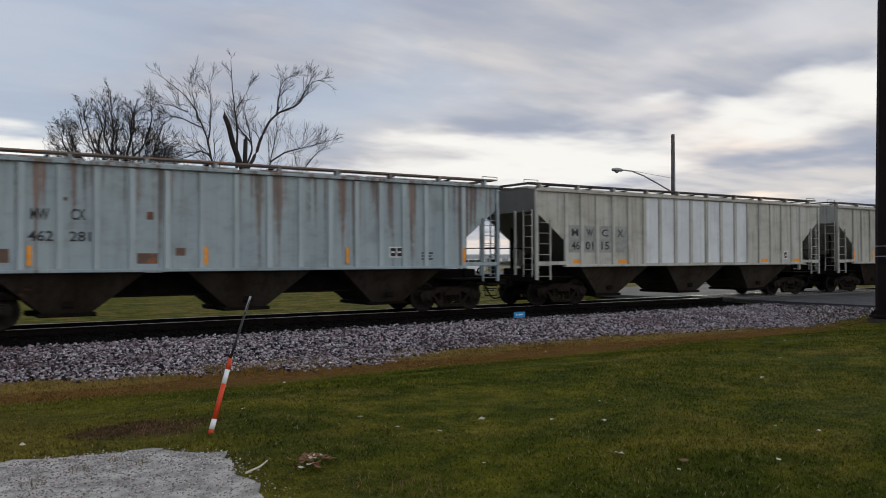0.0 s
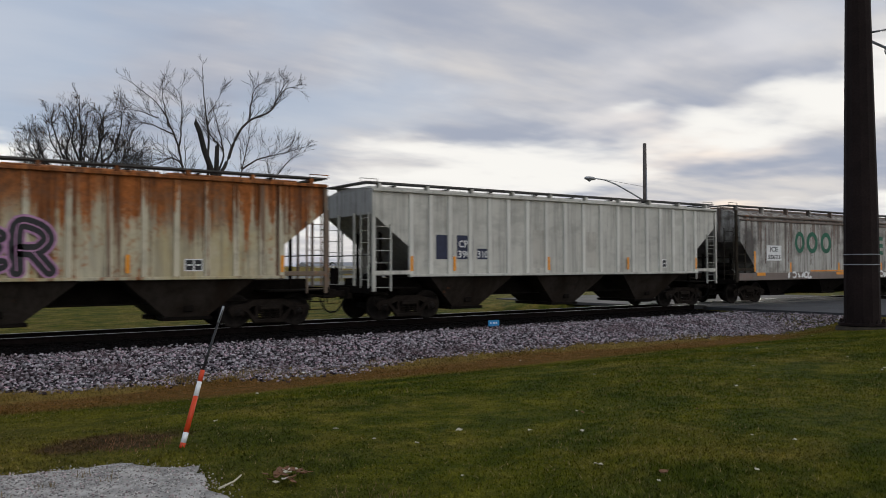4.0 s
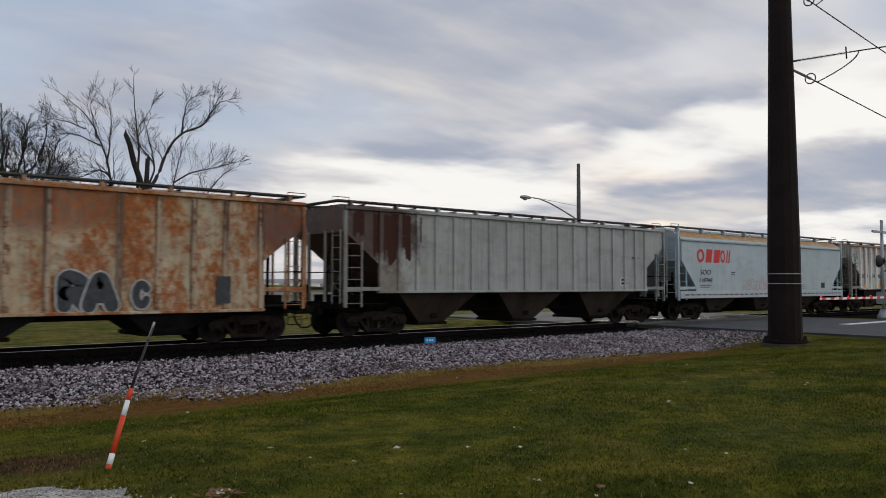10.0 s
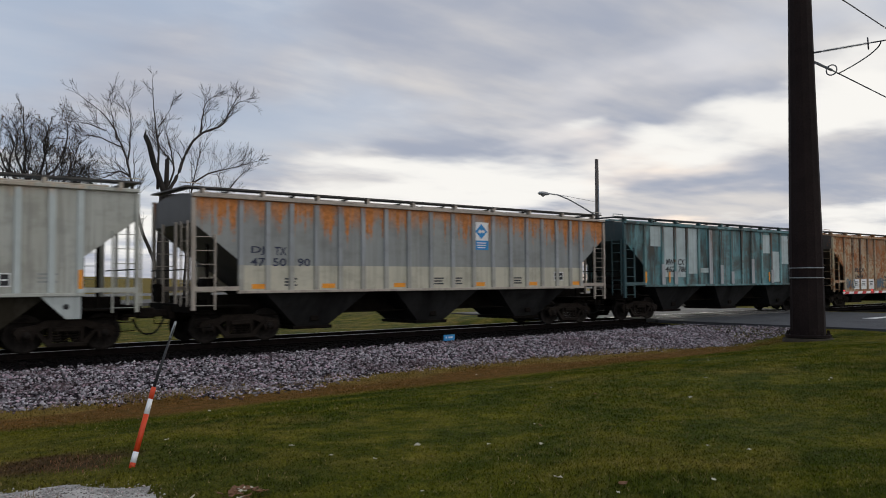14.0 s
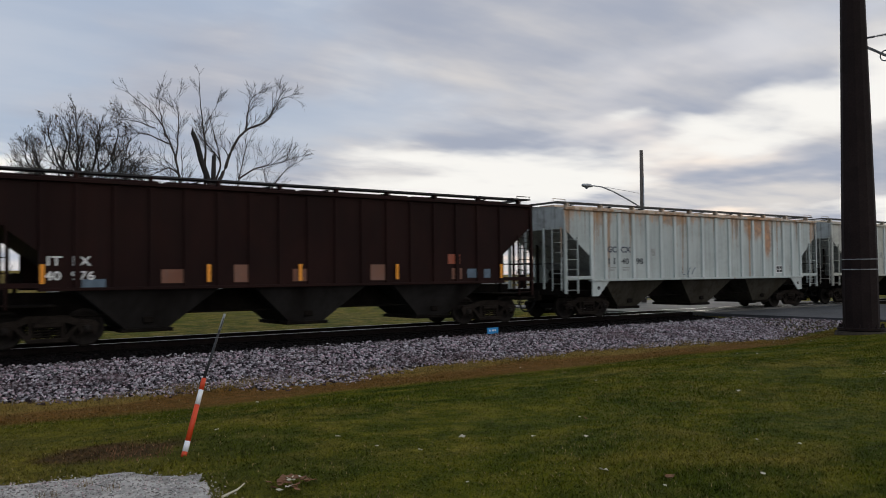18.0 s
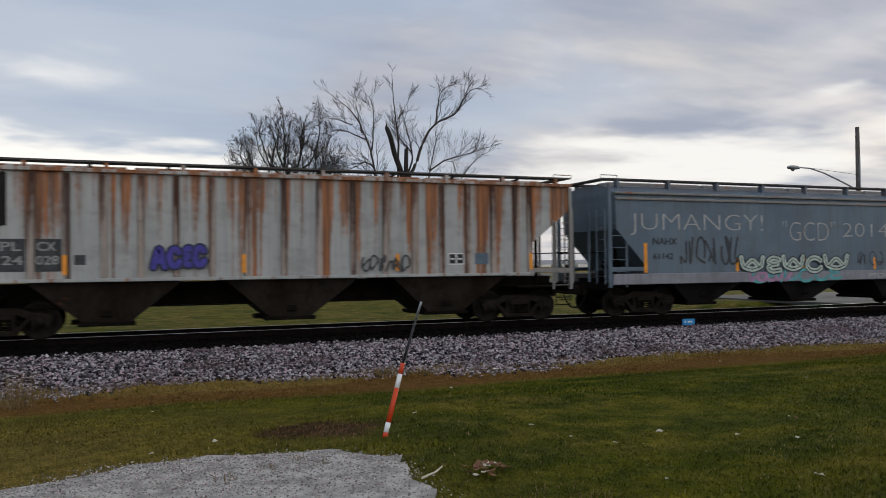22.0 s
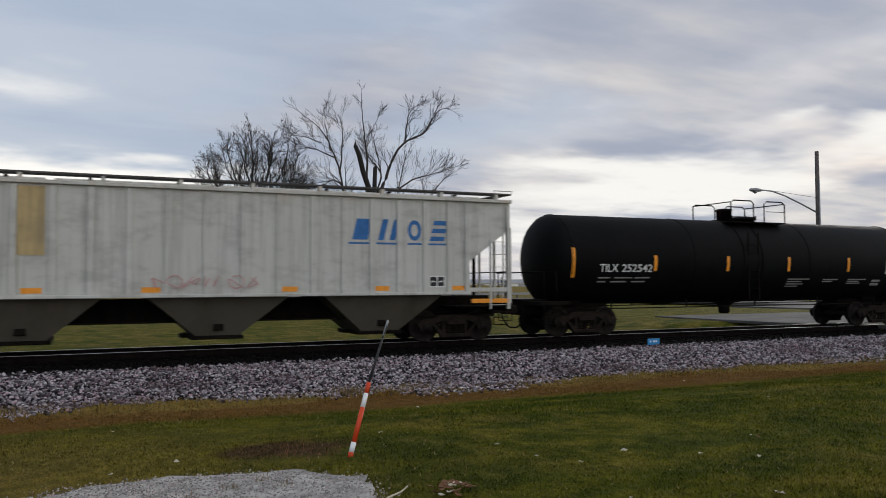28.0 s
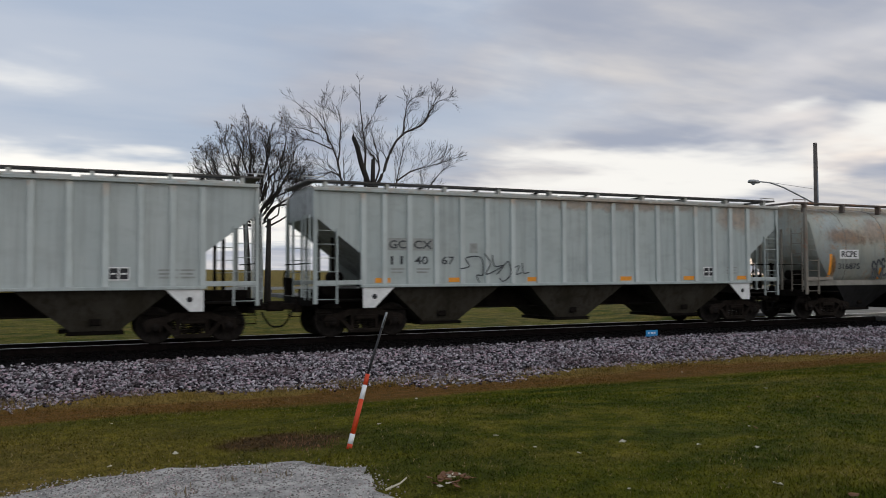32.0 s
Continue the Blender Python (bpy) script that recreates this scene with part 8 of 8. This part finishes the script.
def build_trees():
    rng = np.random.default_rng(21)
    t = thing("bare_tree", (11.6, 58, -0.3), "round bare tree with dense twigs and a few brown leaves", "tree", "bare trees behind the track")
    big, fine, ends = Geo(), Geo(), []
    for x, y, r in ((0.0, 0.0, 0.40), (-0.7, 0.4, 0.28), (0.6, -0.4, 0.26)):
        big.tube([(x, y, 0), (x + 0.05, y, 2.5), (x * 1.2, y, 6.2)], r, 9, r * 0.6)
    # limbs fan out to an uneven dome
    for k in range(30):
        u = (k + 0.5) / 30
        lift = math.asin(-0.12 + 1.10 * u)
        turn, far = 2.39996 * k + rng.uniform(-0.25, 0.25), rng.uniform(0.82, 1.08)
        tip = Vector((-0.2 + 4.45 * far * math.cos(lift) * math.cos(turn), 3.4 * far * math.cos(lift) * math.sin(turn), 8.9 + 4.7 * far * math.sin(lift)))
        root = Vector((tip.x * 0.14, tip.y * 0.14, 5.6 + 2.2 * u))
        mid = root.lerp(tip, 0.5) + Vector((tip.x * 0.16, tip.y * 0.10, -0.30 + 0.6 * rng.uniform()))
        r0 = rng.uniform(0.09, 0.15)
        limb(big, fine, (root, root.lerp(mid, 0.5) + Vector(rng.normal(0, 0.25, 3)), mid, mid.lerp(tip, 0.5) + Vector(rng.normal(0, 0.3, 3)), tip), r0, 0.022, 12, 1.2, rng, ends, 0.95, first=0.4)
    finish_tree(t, big, fine, BARK)
    v, f = [], []
    for e in ends:
        for k in range(2):
            if e.z > 6.0 and rng.uniform() < 0.06 + 0.06 * max(0.0, e.z - 9.0):
                c = np.array(e) + rng.normal(0, 0.06, 3)
                a, b = rng.normal(0, 0.033, 3), rng.normal(0, 0.033, 3)
                f.append([len(v), len(v) + 1, len(v) + 2, len(v) + 3])
                v += [c - a, c + b, c + a, c - b]
    tagged(part("withered_leaves", bulk("withered_leaves", np.array(v), np.array(f), DRYLEAF), DRYLEAF, t, "last brown leaves and seed clusters"), kind="stuff")

    rng = np.random.default_rng(34)
    t = thing("bare_tree", (20.4, 58, -0.3), "half-dead bare tree with tall thin limbs", "tree", "bare trees behind the track")
    big, fine, ends = Geo(), Geo(), []
    big.tube([(-0.3, 0, 0), (-0.3, 0, 4.0), (-0.2, 0, 8.5)], 0.40, 10, 0.27)
    for knots, r0, r1, n, reach in (
        (((0.0, 0, 8.4), (0.9, 0.2, 9.9), (1.6, 0.3, 11.7), (2.7, 0.3, 13.25), (4.4, 0.2, 14.2), (5.1, 0.1, 15.6), (5.9, 0, 16.9)), 0.19, 0.02, 13, 1.5),
        (((2.7, 0.3, 13.2), (3.0, 0.5, 15.0), (3.3, 0.5, 15.9), (4.0, 0.5, 16.5)), 0.09, 0.014, 9, 1.4),
        (((4.5, 0.2, 14.4), (5.6, 0.1, 16.0), (6.7, 0, 16.3)), 0.08, 0.014, 7, 1.2),
        (((-0.6, 0, 8.8), (-0.7, -0.3, 11.9), (-1.0, -0.3, 14.1), (-1.1, -0.3, 16.8)), 0.13, 0.014, 9, 1.1),
        (((-0.7, -0.3, 13.3), (0.0, -0.4, 14.5), (0.4, -0.4, 15.4)), 0.06, 0.012, 5, 1.0),
        (((0.3, 0.3, 9.2), (0.7, 0.4, 10.7), (-0.4, 0.6, 12.1), (-1.2, 0.7, 13.2)), 0.11, 0.014, 9, 1.5),
        (((0.7, 0.4, 10.8), (0.4, 0.6, 12.4), (0.1, 0.7, 13.6)), 0.08, 0.014, 7, 1.4),
        (((0.2, 0.4, 0), (-0.6, 0.4, 3.2), (-1.5, 0.4, 5.6), (-2.1, 0.3, 7.7), (-2.6, 0.2, 10.1), (-3.1, 0.1, 11.7), (-4.25, 0, 13.7), (-6.25, 0, 15.1)), 0.20, 0.016, 16, 1.9),
        (((-3.1, 0.1, 11.6), (-4.9, -0.2, 12.2), (-5.9, -0.3, 12.1)), 0.07, 0.014, 8, 1.5),
        (((-4.2, 0, 12.7), (-5.5, 0.2, 13.1), (-7.1, 0.3, 13.2)), 0.06, 0.012, 8, 1.4),
        (((-3.5, 0.1, 12.2), (-3.7, 0.4, 13.8), (-3.9, 0.4, 15.3)), 0.07, 0.012, 8, 1.4),
        (((-2.7, 0.2, 10.8), (-2.4, 0.4, 13.5), (-2.7, 0.5, 15.2)), 0.08, 0.012, 9, 1.4),
        (((-2.5, 0.2, 9.6), (-3.3, 0, 9.9), (-4.3, 0, 9.4), (-5.6, 0, 9.0)), 0.09, 0.014, 9, 1.5),
        (((-2.2, 0.2, 7.0), (-3.6, 0.2, 8.0), (-5.0, 0.2, 8.9), (-6.2, 0.2, 9.3)), 0.09, 0.014, 10, 1.5),
        (((1.2, -0.4, 0), (1.4, -0.4, 4.0), (1.6, -0.4, 7.7), (2.1, -0.3, 10.2), (2.7, -0.2, 12.5)), 0.15, 0.016, 13, 1.6),
        (((1.9, -0.3, 9.4), (3.1, -0.3, 10.2), (4.6, -0.2, 10.7), (7.3, -0.1, 11.6)), 0.10, 0.014, 14, 1.6),
        (((3.4, -0.3, 7.0), (5.2, -0.3, 9.7), (6.9, -0.3, 11.2)), 0.08, 0.014, 11, 1.5),
        (((1.4, -0.3, 4.5), (2.6, -0.3, 6.2), (3.5, -0.3, 7.2)), 0.10, 0.07, 4, 1.2),
    ):
        limb(big, fine, knots, r0, r1, n, reach, rng, ends, 0.65)
    finish_tree(t, big, fine, BARKGREY)
    snag = thing("dead_trunk", (20.1, 57.6, -0.3), "broken-off dark dead trunk without bark", "tree trunk")
    g = Geo().tube([(0.2, 0, 0), (0.2, 0, 4.0), (0.1, 0, 8.4), (-0.72, 0, 10.6), (-1.05, 0, 11.9), (-1.35, 0, 12.6)], 0.25, 9, 0.17)
    g.tube([(0.1, 0, 7.6), (0.2, 0, 9.4), (0.25, 0, 11.0)], 0.21, 8, 0.16)
    g.tube([(-1.36, 0, 12.5), (-1.34, 0, 12.95)], 0.13, 6, 0.02)
    g.tube([(0.27, 0, 10.9), (0.33, 0, 11.35)], 0.12, 6, 0.02)
    part("trunk", g, BARK, snag)


def build_conifers():
    rng = np.random.default_rng(77)
    for k in range(20):
        x = -40 + k * 2.6 + rng.uniform(-0.8, 0.8)
        y = 300 + rng.uniform(-12, 14)
        h, wide = rng.uniform(11.0, 16.5), rng.uniform(2.1, 3.0)
        t = thing("spruce", (x, y, float(ground_z(np.array(x), np.array(y))) - 0.3), "tall dark spruce on the far edge of the field", "tree", "row of far spruces")
        part("trunk", Geo().tube([(0, 0, 0), (0, 0, h)], 0.22, 6, 0.03), BARK, t)
        v, f = [], []
        for i in range(300):
            u = rng.uniform(0.04, 1.0)
            reach = (1.05 - u) ** 0.75 * wide * rng.uniform(0.35, 1.2) + 0.12
            a = rng.uniform(0, 2 * math.pi)
            c, s = math.cos(a), math.sin(a)
            z = h * u
            w = 0.28 * reach + 0.12
            b = len(v)
            v += [(0, 0, z + 0.3), (c * reach * 0.6 - s * w, s * reach * 0.6 + c * w, z - 0.1), (c * reach, s * reach, z - 0.35 * reach), (c * reach * 0.6 + s * w, s * reach * 0.6 - c * w, z - 0.1)]
            f.append([b, b + 1, b + 2, b + 3])
        tagged(part("crown", bulk("crown", np.array(v), np.array(f), NEEDLE), NEEDLE, t), kind="stuff")
    for x, y, h in ((8, 420, 5.0), (60, 500, 6.0), (150, 480, 7.0)):
        build_far_bush(x, y, h, rng)


def build_far_bush(x, y, h, rng):
    t = thing("far_tree", (x, y, float(ground_z(np.array(x), np.array(y))) - 0.3), "small bare tree on the horizon", "tree")
    big, fine, ends = Geo(), Geo(), []
    grow(big, fine, Vector((0, 0, 0)), Vector((0, 0, 1)), h * 0.40, 0.16, 2, rng, 0.6, 0.05, 5, ends)
    part("trunk", big, BARKGREY, t)
    part("crown", fine, BARKGREY, t)


def build_far_buildings():
    shed = thing("farm_shed", (215, 330, -0.5), "long low white farm shed on the horizon", "shed")
    part("wall", Geo().box(-55, 55, 0, 14, 0, 2.6), WHITE, shed)
    part("roof", Geo().rings([[(x, -0.4, 2.6), (x, 7, 4.4), (x, 14.4, 2.6)] for x in (-56, 56)], smooth=False), STEEL, shed, "low pale metal roof")
    for k in range(9):
        part("door", Geo().box(-48 + k * 11, -44 + k * 11, -0.05, 0.05, 0, 2.2), STEEL, shed)
    rail = thing("guard_rail", (60, 95, -0.3), "far pale steel guard rail along the road", "guard rail")
    part("beam", Geo().box(-45, 180, 0, 0.08, 0.45, 0.78), STEEL, rail)
    for k in range(40):
        part("post", Geo().box(-45 + k * 5.6, -44.85 + k * 5.6, 0.08, 0.2, 0, 0.8), WOODPOLE, rail)
    sign = thing("road_sign", (-16.4, 215, float(ground_z(np.array(-16.4), np.array(215.0))) - 0.2), "green highway sign on two posts before the far spruces", "sign")
    part("panel", Geo().box(-0.85, 0.85, -0.04, 0.04, 2.0, 4.9), GREENSPRAY, sign)
    part("text_bar", Geo().box(-0.3, 0.3, -0.06, -0.042, 2.6, 3.6), WHITE, sign, "white bar of unreadable writing")
    for x in (-0.6, 0.6):
        part("post", Geo().box(x - 0.06, x + 0.06, 0.045, 0.14, 0, 4.8), STEEL, sign)
    mast = thing("light_mast", (7.58, 71.6, -0.45), "thin grey mast with two small floodlights in the field", "light pole")
    part("pole", Geo().tube([(0, 0, 0), (0, 0, 8.0)], 0.055, 8, 0.03), STEEL, mast)
    part("crossarm", Geo().box(-0.55, 0.55, -0.02, 0.02, 7.98, 8.03), STEEL, mast)
    for x in (-0.45, 0.45):
        part("floodlight", Geo().box(x - 0.16, x + 0.16, -0.12, 0.12, 8.03, 8.22, 0.04), BLACK, mast)


def build_waiting_car():
    car = thing("parked_car", (51.9, 74.0, -0.08), "white sport utility car standing on the far road", "car")
    shell = [(-2.20, 0.30), (2.20, 0.30), (2.26, 0.55), (2.22, 0.95), (2.10, 1.06), (1.70, 1.64), (1.45, 1.72), (-0.45, 1.72), (-0.75, 1.66), (-1.30, 1.10), (-2.05, 0.98), (-2.24, 0.80), (-2.26, 0.50)]
    part("body", Geo().prism(shell, -0.90, 0.90), WHITE, car)
    for y in (-0.903, 0.903):
        a, b = sorted((y, y * 1.006))
        for poly in ([(-1.12, 1.10), (-0.20, 1.10), (-0.20, 1.60), (-0.68, 1.60)], [(-0.12, 1.10), (0.85, 1.10), (0.85, 1.60), (-0.12, 1.60)], [(0.93, 1.10), (1.92, 1.10), (1.62, 1.60), (0.93, 1.60)]):
            part("window", Geo().prism(poly, a, b), BLACK, car, "dark side window")
        for x in (-1.42, 1.38):
            w = part("wheel", Geo().lathe([(0.02, -0.11), (0.34, -0.11), (0.36, -0.06), (0.36, 0.06), (0.34, 0.11), (0.02, 0.11)], "y", 18, (x, math.copysign(0.80, y), 0.36)), HOSE, car, "black tyre")
            part("rim", Geo().lathe([(0.02, -0.125), (0.20, -0.12), (0.20, 0.12), (0.02, 0.125)], "y", 14, (x, math.copysign(0.80, y), 0.36)), STEEL, w)
    for y in (-0.62, 0.62):
        part("headlight", Geo().box(-2.275, -2.20, y - 0.18, y + 0.18, 0.70, 0.86, 0.02), PORCELAIN, car)
        part("tail_light", Geo().box(2.20, 2.27, y - 0.12, y + 0.12, 0.80, 1.05, 0.02), RED, car)
    part("bumper", Geo().box(-2.32, -2.20, -0.86, 0.86, 0.34, 0.52, 0.03), BLACK, car)
    part("roof_rail", Geo().tube([(-0.4, -0.70, 1.72), (-0.3, -0.70, 1.78), (1.4, -0.70, 1.78), (1.5, -0.70, 1.71)], 0.02, 5), BLACK, car)


def build_litter():
    """Leaves, weeds and scraps on the lawn, each where it lies."""
    rng = np.random.default_rng(5)

    def leaf(name, x, y, size, mat, label, z=None):
        g = Geo()
        k = 9
        pts = []
        for i in range(k):
            a = 2 * math.pi * i / k
            r = size * (0.55 + 0.45 * abs(math.cos(a * 1.5))) * rng.uniform(0.8, 1.15)
            pts.append((r * math.cos(a), r * 0.75 * math.sin(a), rng.uniform(0.0, 0.35) * size))
        b = len(g.v)
        g.v += [(0, 0, 0.1 * size)] + pts + [(p[0] * 0.98, p[1] * 0.98, p[2] - 0.004) for p in pts] + [(0, 0, 0.1 * size - 0.004)]
        for i in range(k):
            j = (i + 1) % k
            g.face(b, b + 1 + i, b + 1 + j)
            g.face(b + 1 + 2 * k, b + 1 + k + j, b + 1 + k + i)
            g.face(b + 1 + j, b + 1 + i, b + 1 + k + i, b + 1 + k + j)
        ob = part(name, g, mat)
        zz = float(ground_z(np.array(x), np.array(y))) + 0.035 if z is None else z
        ob.matrix_basis = pose(x, y, zz, rng.uniform(-15, 15), rng.uniform(-15, 15), rng.uniform(0, 360))
        tagged(ob, label, "leaf", "fallen leaves")

    for x, y, s in ((4.84, 4.53, 0.055), (4.77, 6.35, 0.05), (3.77, 7.09, 0.045), (5.35, 5.94, 0.035), (0.77, 7.75, 0.04), (4.1, 6.1, 0.03)):
        leaf("fallen_leaf", x, y, s, PALELEAF, "pale dry leaf lying on the grass")
    leaf("fallen_leaf", 5.09, 4.06, 0.045, LEAF, "curled reddish-brown leaf on the grass")
    for k in range(44):
        y = 3.6 + 10 * rng.uniform() ** 1.2
        x = rng.uniform(-0.2, 1.9) * (y + 1.5)
        if inside(np.array([x]), np.array([y]))[0] or x > 26:
            continue
        pale = rng.uniform() < 0.6
        leaf("fallen_leaf", x, y, rng.uniform(0.018, 0.035), PALELEAF if pale else LEAF, "small pale dry leaf on the grass" if pale else "small brown leaf on the grass")
    for k in range(26):
        a, r = rng.uniform(0, 6.28), rng.uniform(0, 1) ** 0.7
        leaf("fallen_leaf", 2.62 + 0.20 * r * math.cos(a), 5.72 + 0.20 * r * math.sin(a), rng.uniform(0.03, 0.055), LEAF if rng.uniform() < 0.8 else PALELEAF, "brown leaf in a small heap beside the gravel", 0.03 + 0.05 * (1 - r))
    for k, (x, y) in enumerate(((13.6 * 0.4, 13.85), (5.55, 13.8), (5.75, 13.9))):
        leaf("paper_scrap", x + 1.2, y, 0.06, WHITE, "crumpled white scrap at the foot of the ballast", -0.36)
        scene.objects[-1]["category"] = "litter"
        scene.objects[-1]["group"] = "white scraps"
    stick = part("dry_stick", Geo().tube([(2.05, 5.62, 0.05), (2.2, 5.72, 0.055), (2.32, 5.88, 0.05)], 0.009, 6, 0.006), PALELEAF)
    tagged(stick, "pale dry stick on the gravel edge", "stick")

    def weeds(x, y, n, reach, tall, label, mat=WEED):
        v, f = [], []
        z0 = float(ground_z(np.array(x), np.array(y)))
        for i in range(n):
            a, r = rng.uniform(0, 6.28), reach * rng.uniform() ** 0.5
            p = np.array([x + r * math.cos(a), y + r * math.sin(a), z0])
            h, b = tall * rng.uniform(0.4, 1.0), rng.uniform(0, 6.28)
            lean = np.array([math.cos(b), math.sin(b), 0]) * h * rng.uniform(0.1, 0.8)
            s = np.array([-math.sin(b), math.cos(b), 0]) * 0.004
            f.append([len(v), len(v) + 1, len(v) + 2, len(v) + 3])
            v += [p - s, p + s, p + lean + s * 0.4 + (0, 0, h), p + lean - s * 0.4 + (0, 0, h)]
        ob = new("weeds", bulk("weeds", np.array(v), np.array(f), mat))
        tagged(ob, label, "weeds", kind="stuff")

    for k in range(70):
        x = -9 + k * 0.42 + rng.uniform(-0.25, 0.25)
        green = k % 3 != 0
        weeds(x, 14.75 + rng.uniform(-0.3, 0.45), int(rng.integers(40, 110)), 0.34, rng.uniform(0.06, 0.17), "rough green and brown grass tuft at the foot of the ballast" if green else "dead straw-coloured grass tuft at the foot of the ballast", BLADES if green else WEED)
    weeds(-1.5, 13.9, 120, 0.25, 0.62, "tall dead grass tuft at the foot of the ballast")
    weeds(2.9, 5.0, 60, 0.34, 0.06, "dry straw tuft beside the gravel")
    weeds(3.05, 4.75, 40, 0.25, 0.06, "dry straw tuft beside the gravel")
    weeds(2.0, 7.8, 260, 0.38, 0.035, "flattened reddish dead grass round the stake", LEAF)
    for x, y in ((1.05, 6.55), (1.35, 6.75), (0.7, 6.3), (1.5, 6.5)):
        weeds(x, y, 14, 0.07, 0.10, "thin dead weed in the gravel")


build_steel_pole()
build_street_lamp()
build_crossing_signal()
build_marker()
build_blue_plate()
build_trees()
build_conifers()
build_far_buildings()
build_waiting_car()
build_litter()
build_rails()
build_ballast()
build_grass()


def motions():
    """The train rolls from left to right; its wheels turn with it."""
    for number, car in CARS.items():
        rows = [(t, pose(car_x(number, t), TRACK_Y, 0)) for t in np.arange(0, 32.01, 1.0)]
        walk(car, rows)
    for w, number, dx in SPINNING:
        times = [k / FPS for k in range(32 * FPS + 1) if -13 < car_x(number, k / FPS) + dx < 42]
        if not times:
            continue
        at = tuple(w.location)
        turn = lambda t: math.degrees(car_x(number, t) / 0.445)
        spin = lambda t: pose(*at, 0, turn(t) % 360, 0)
        rows = ([(0.0, spin(times[0]))] if times[0] > 0.05 else []) + [(t, spin(t)) for t in times] + ([(32.0, spin(times[-1]))] if times[-1] < 31.95 else [])
        walk(w, rows)


motions()
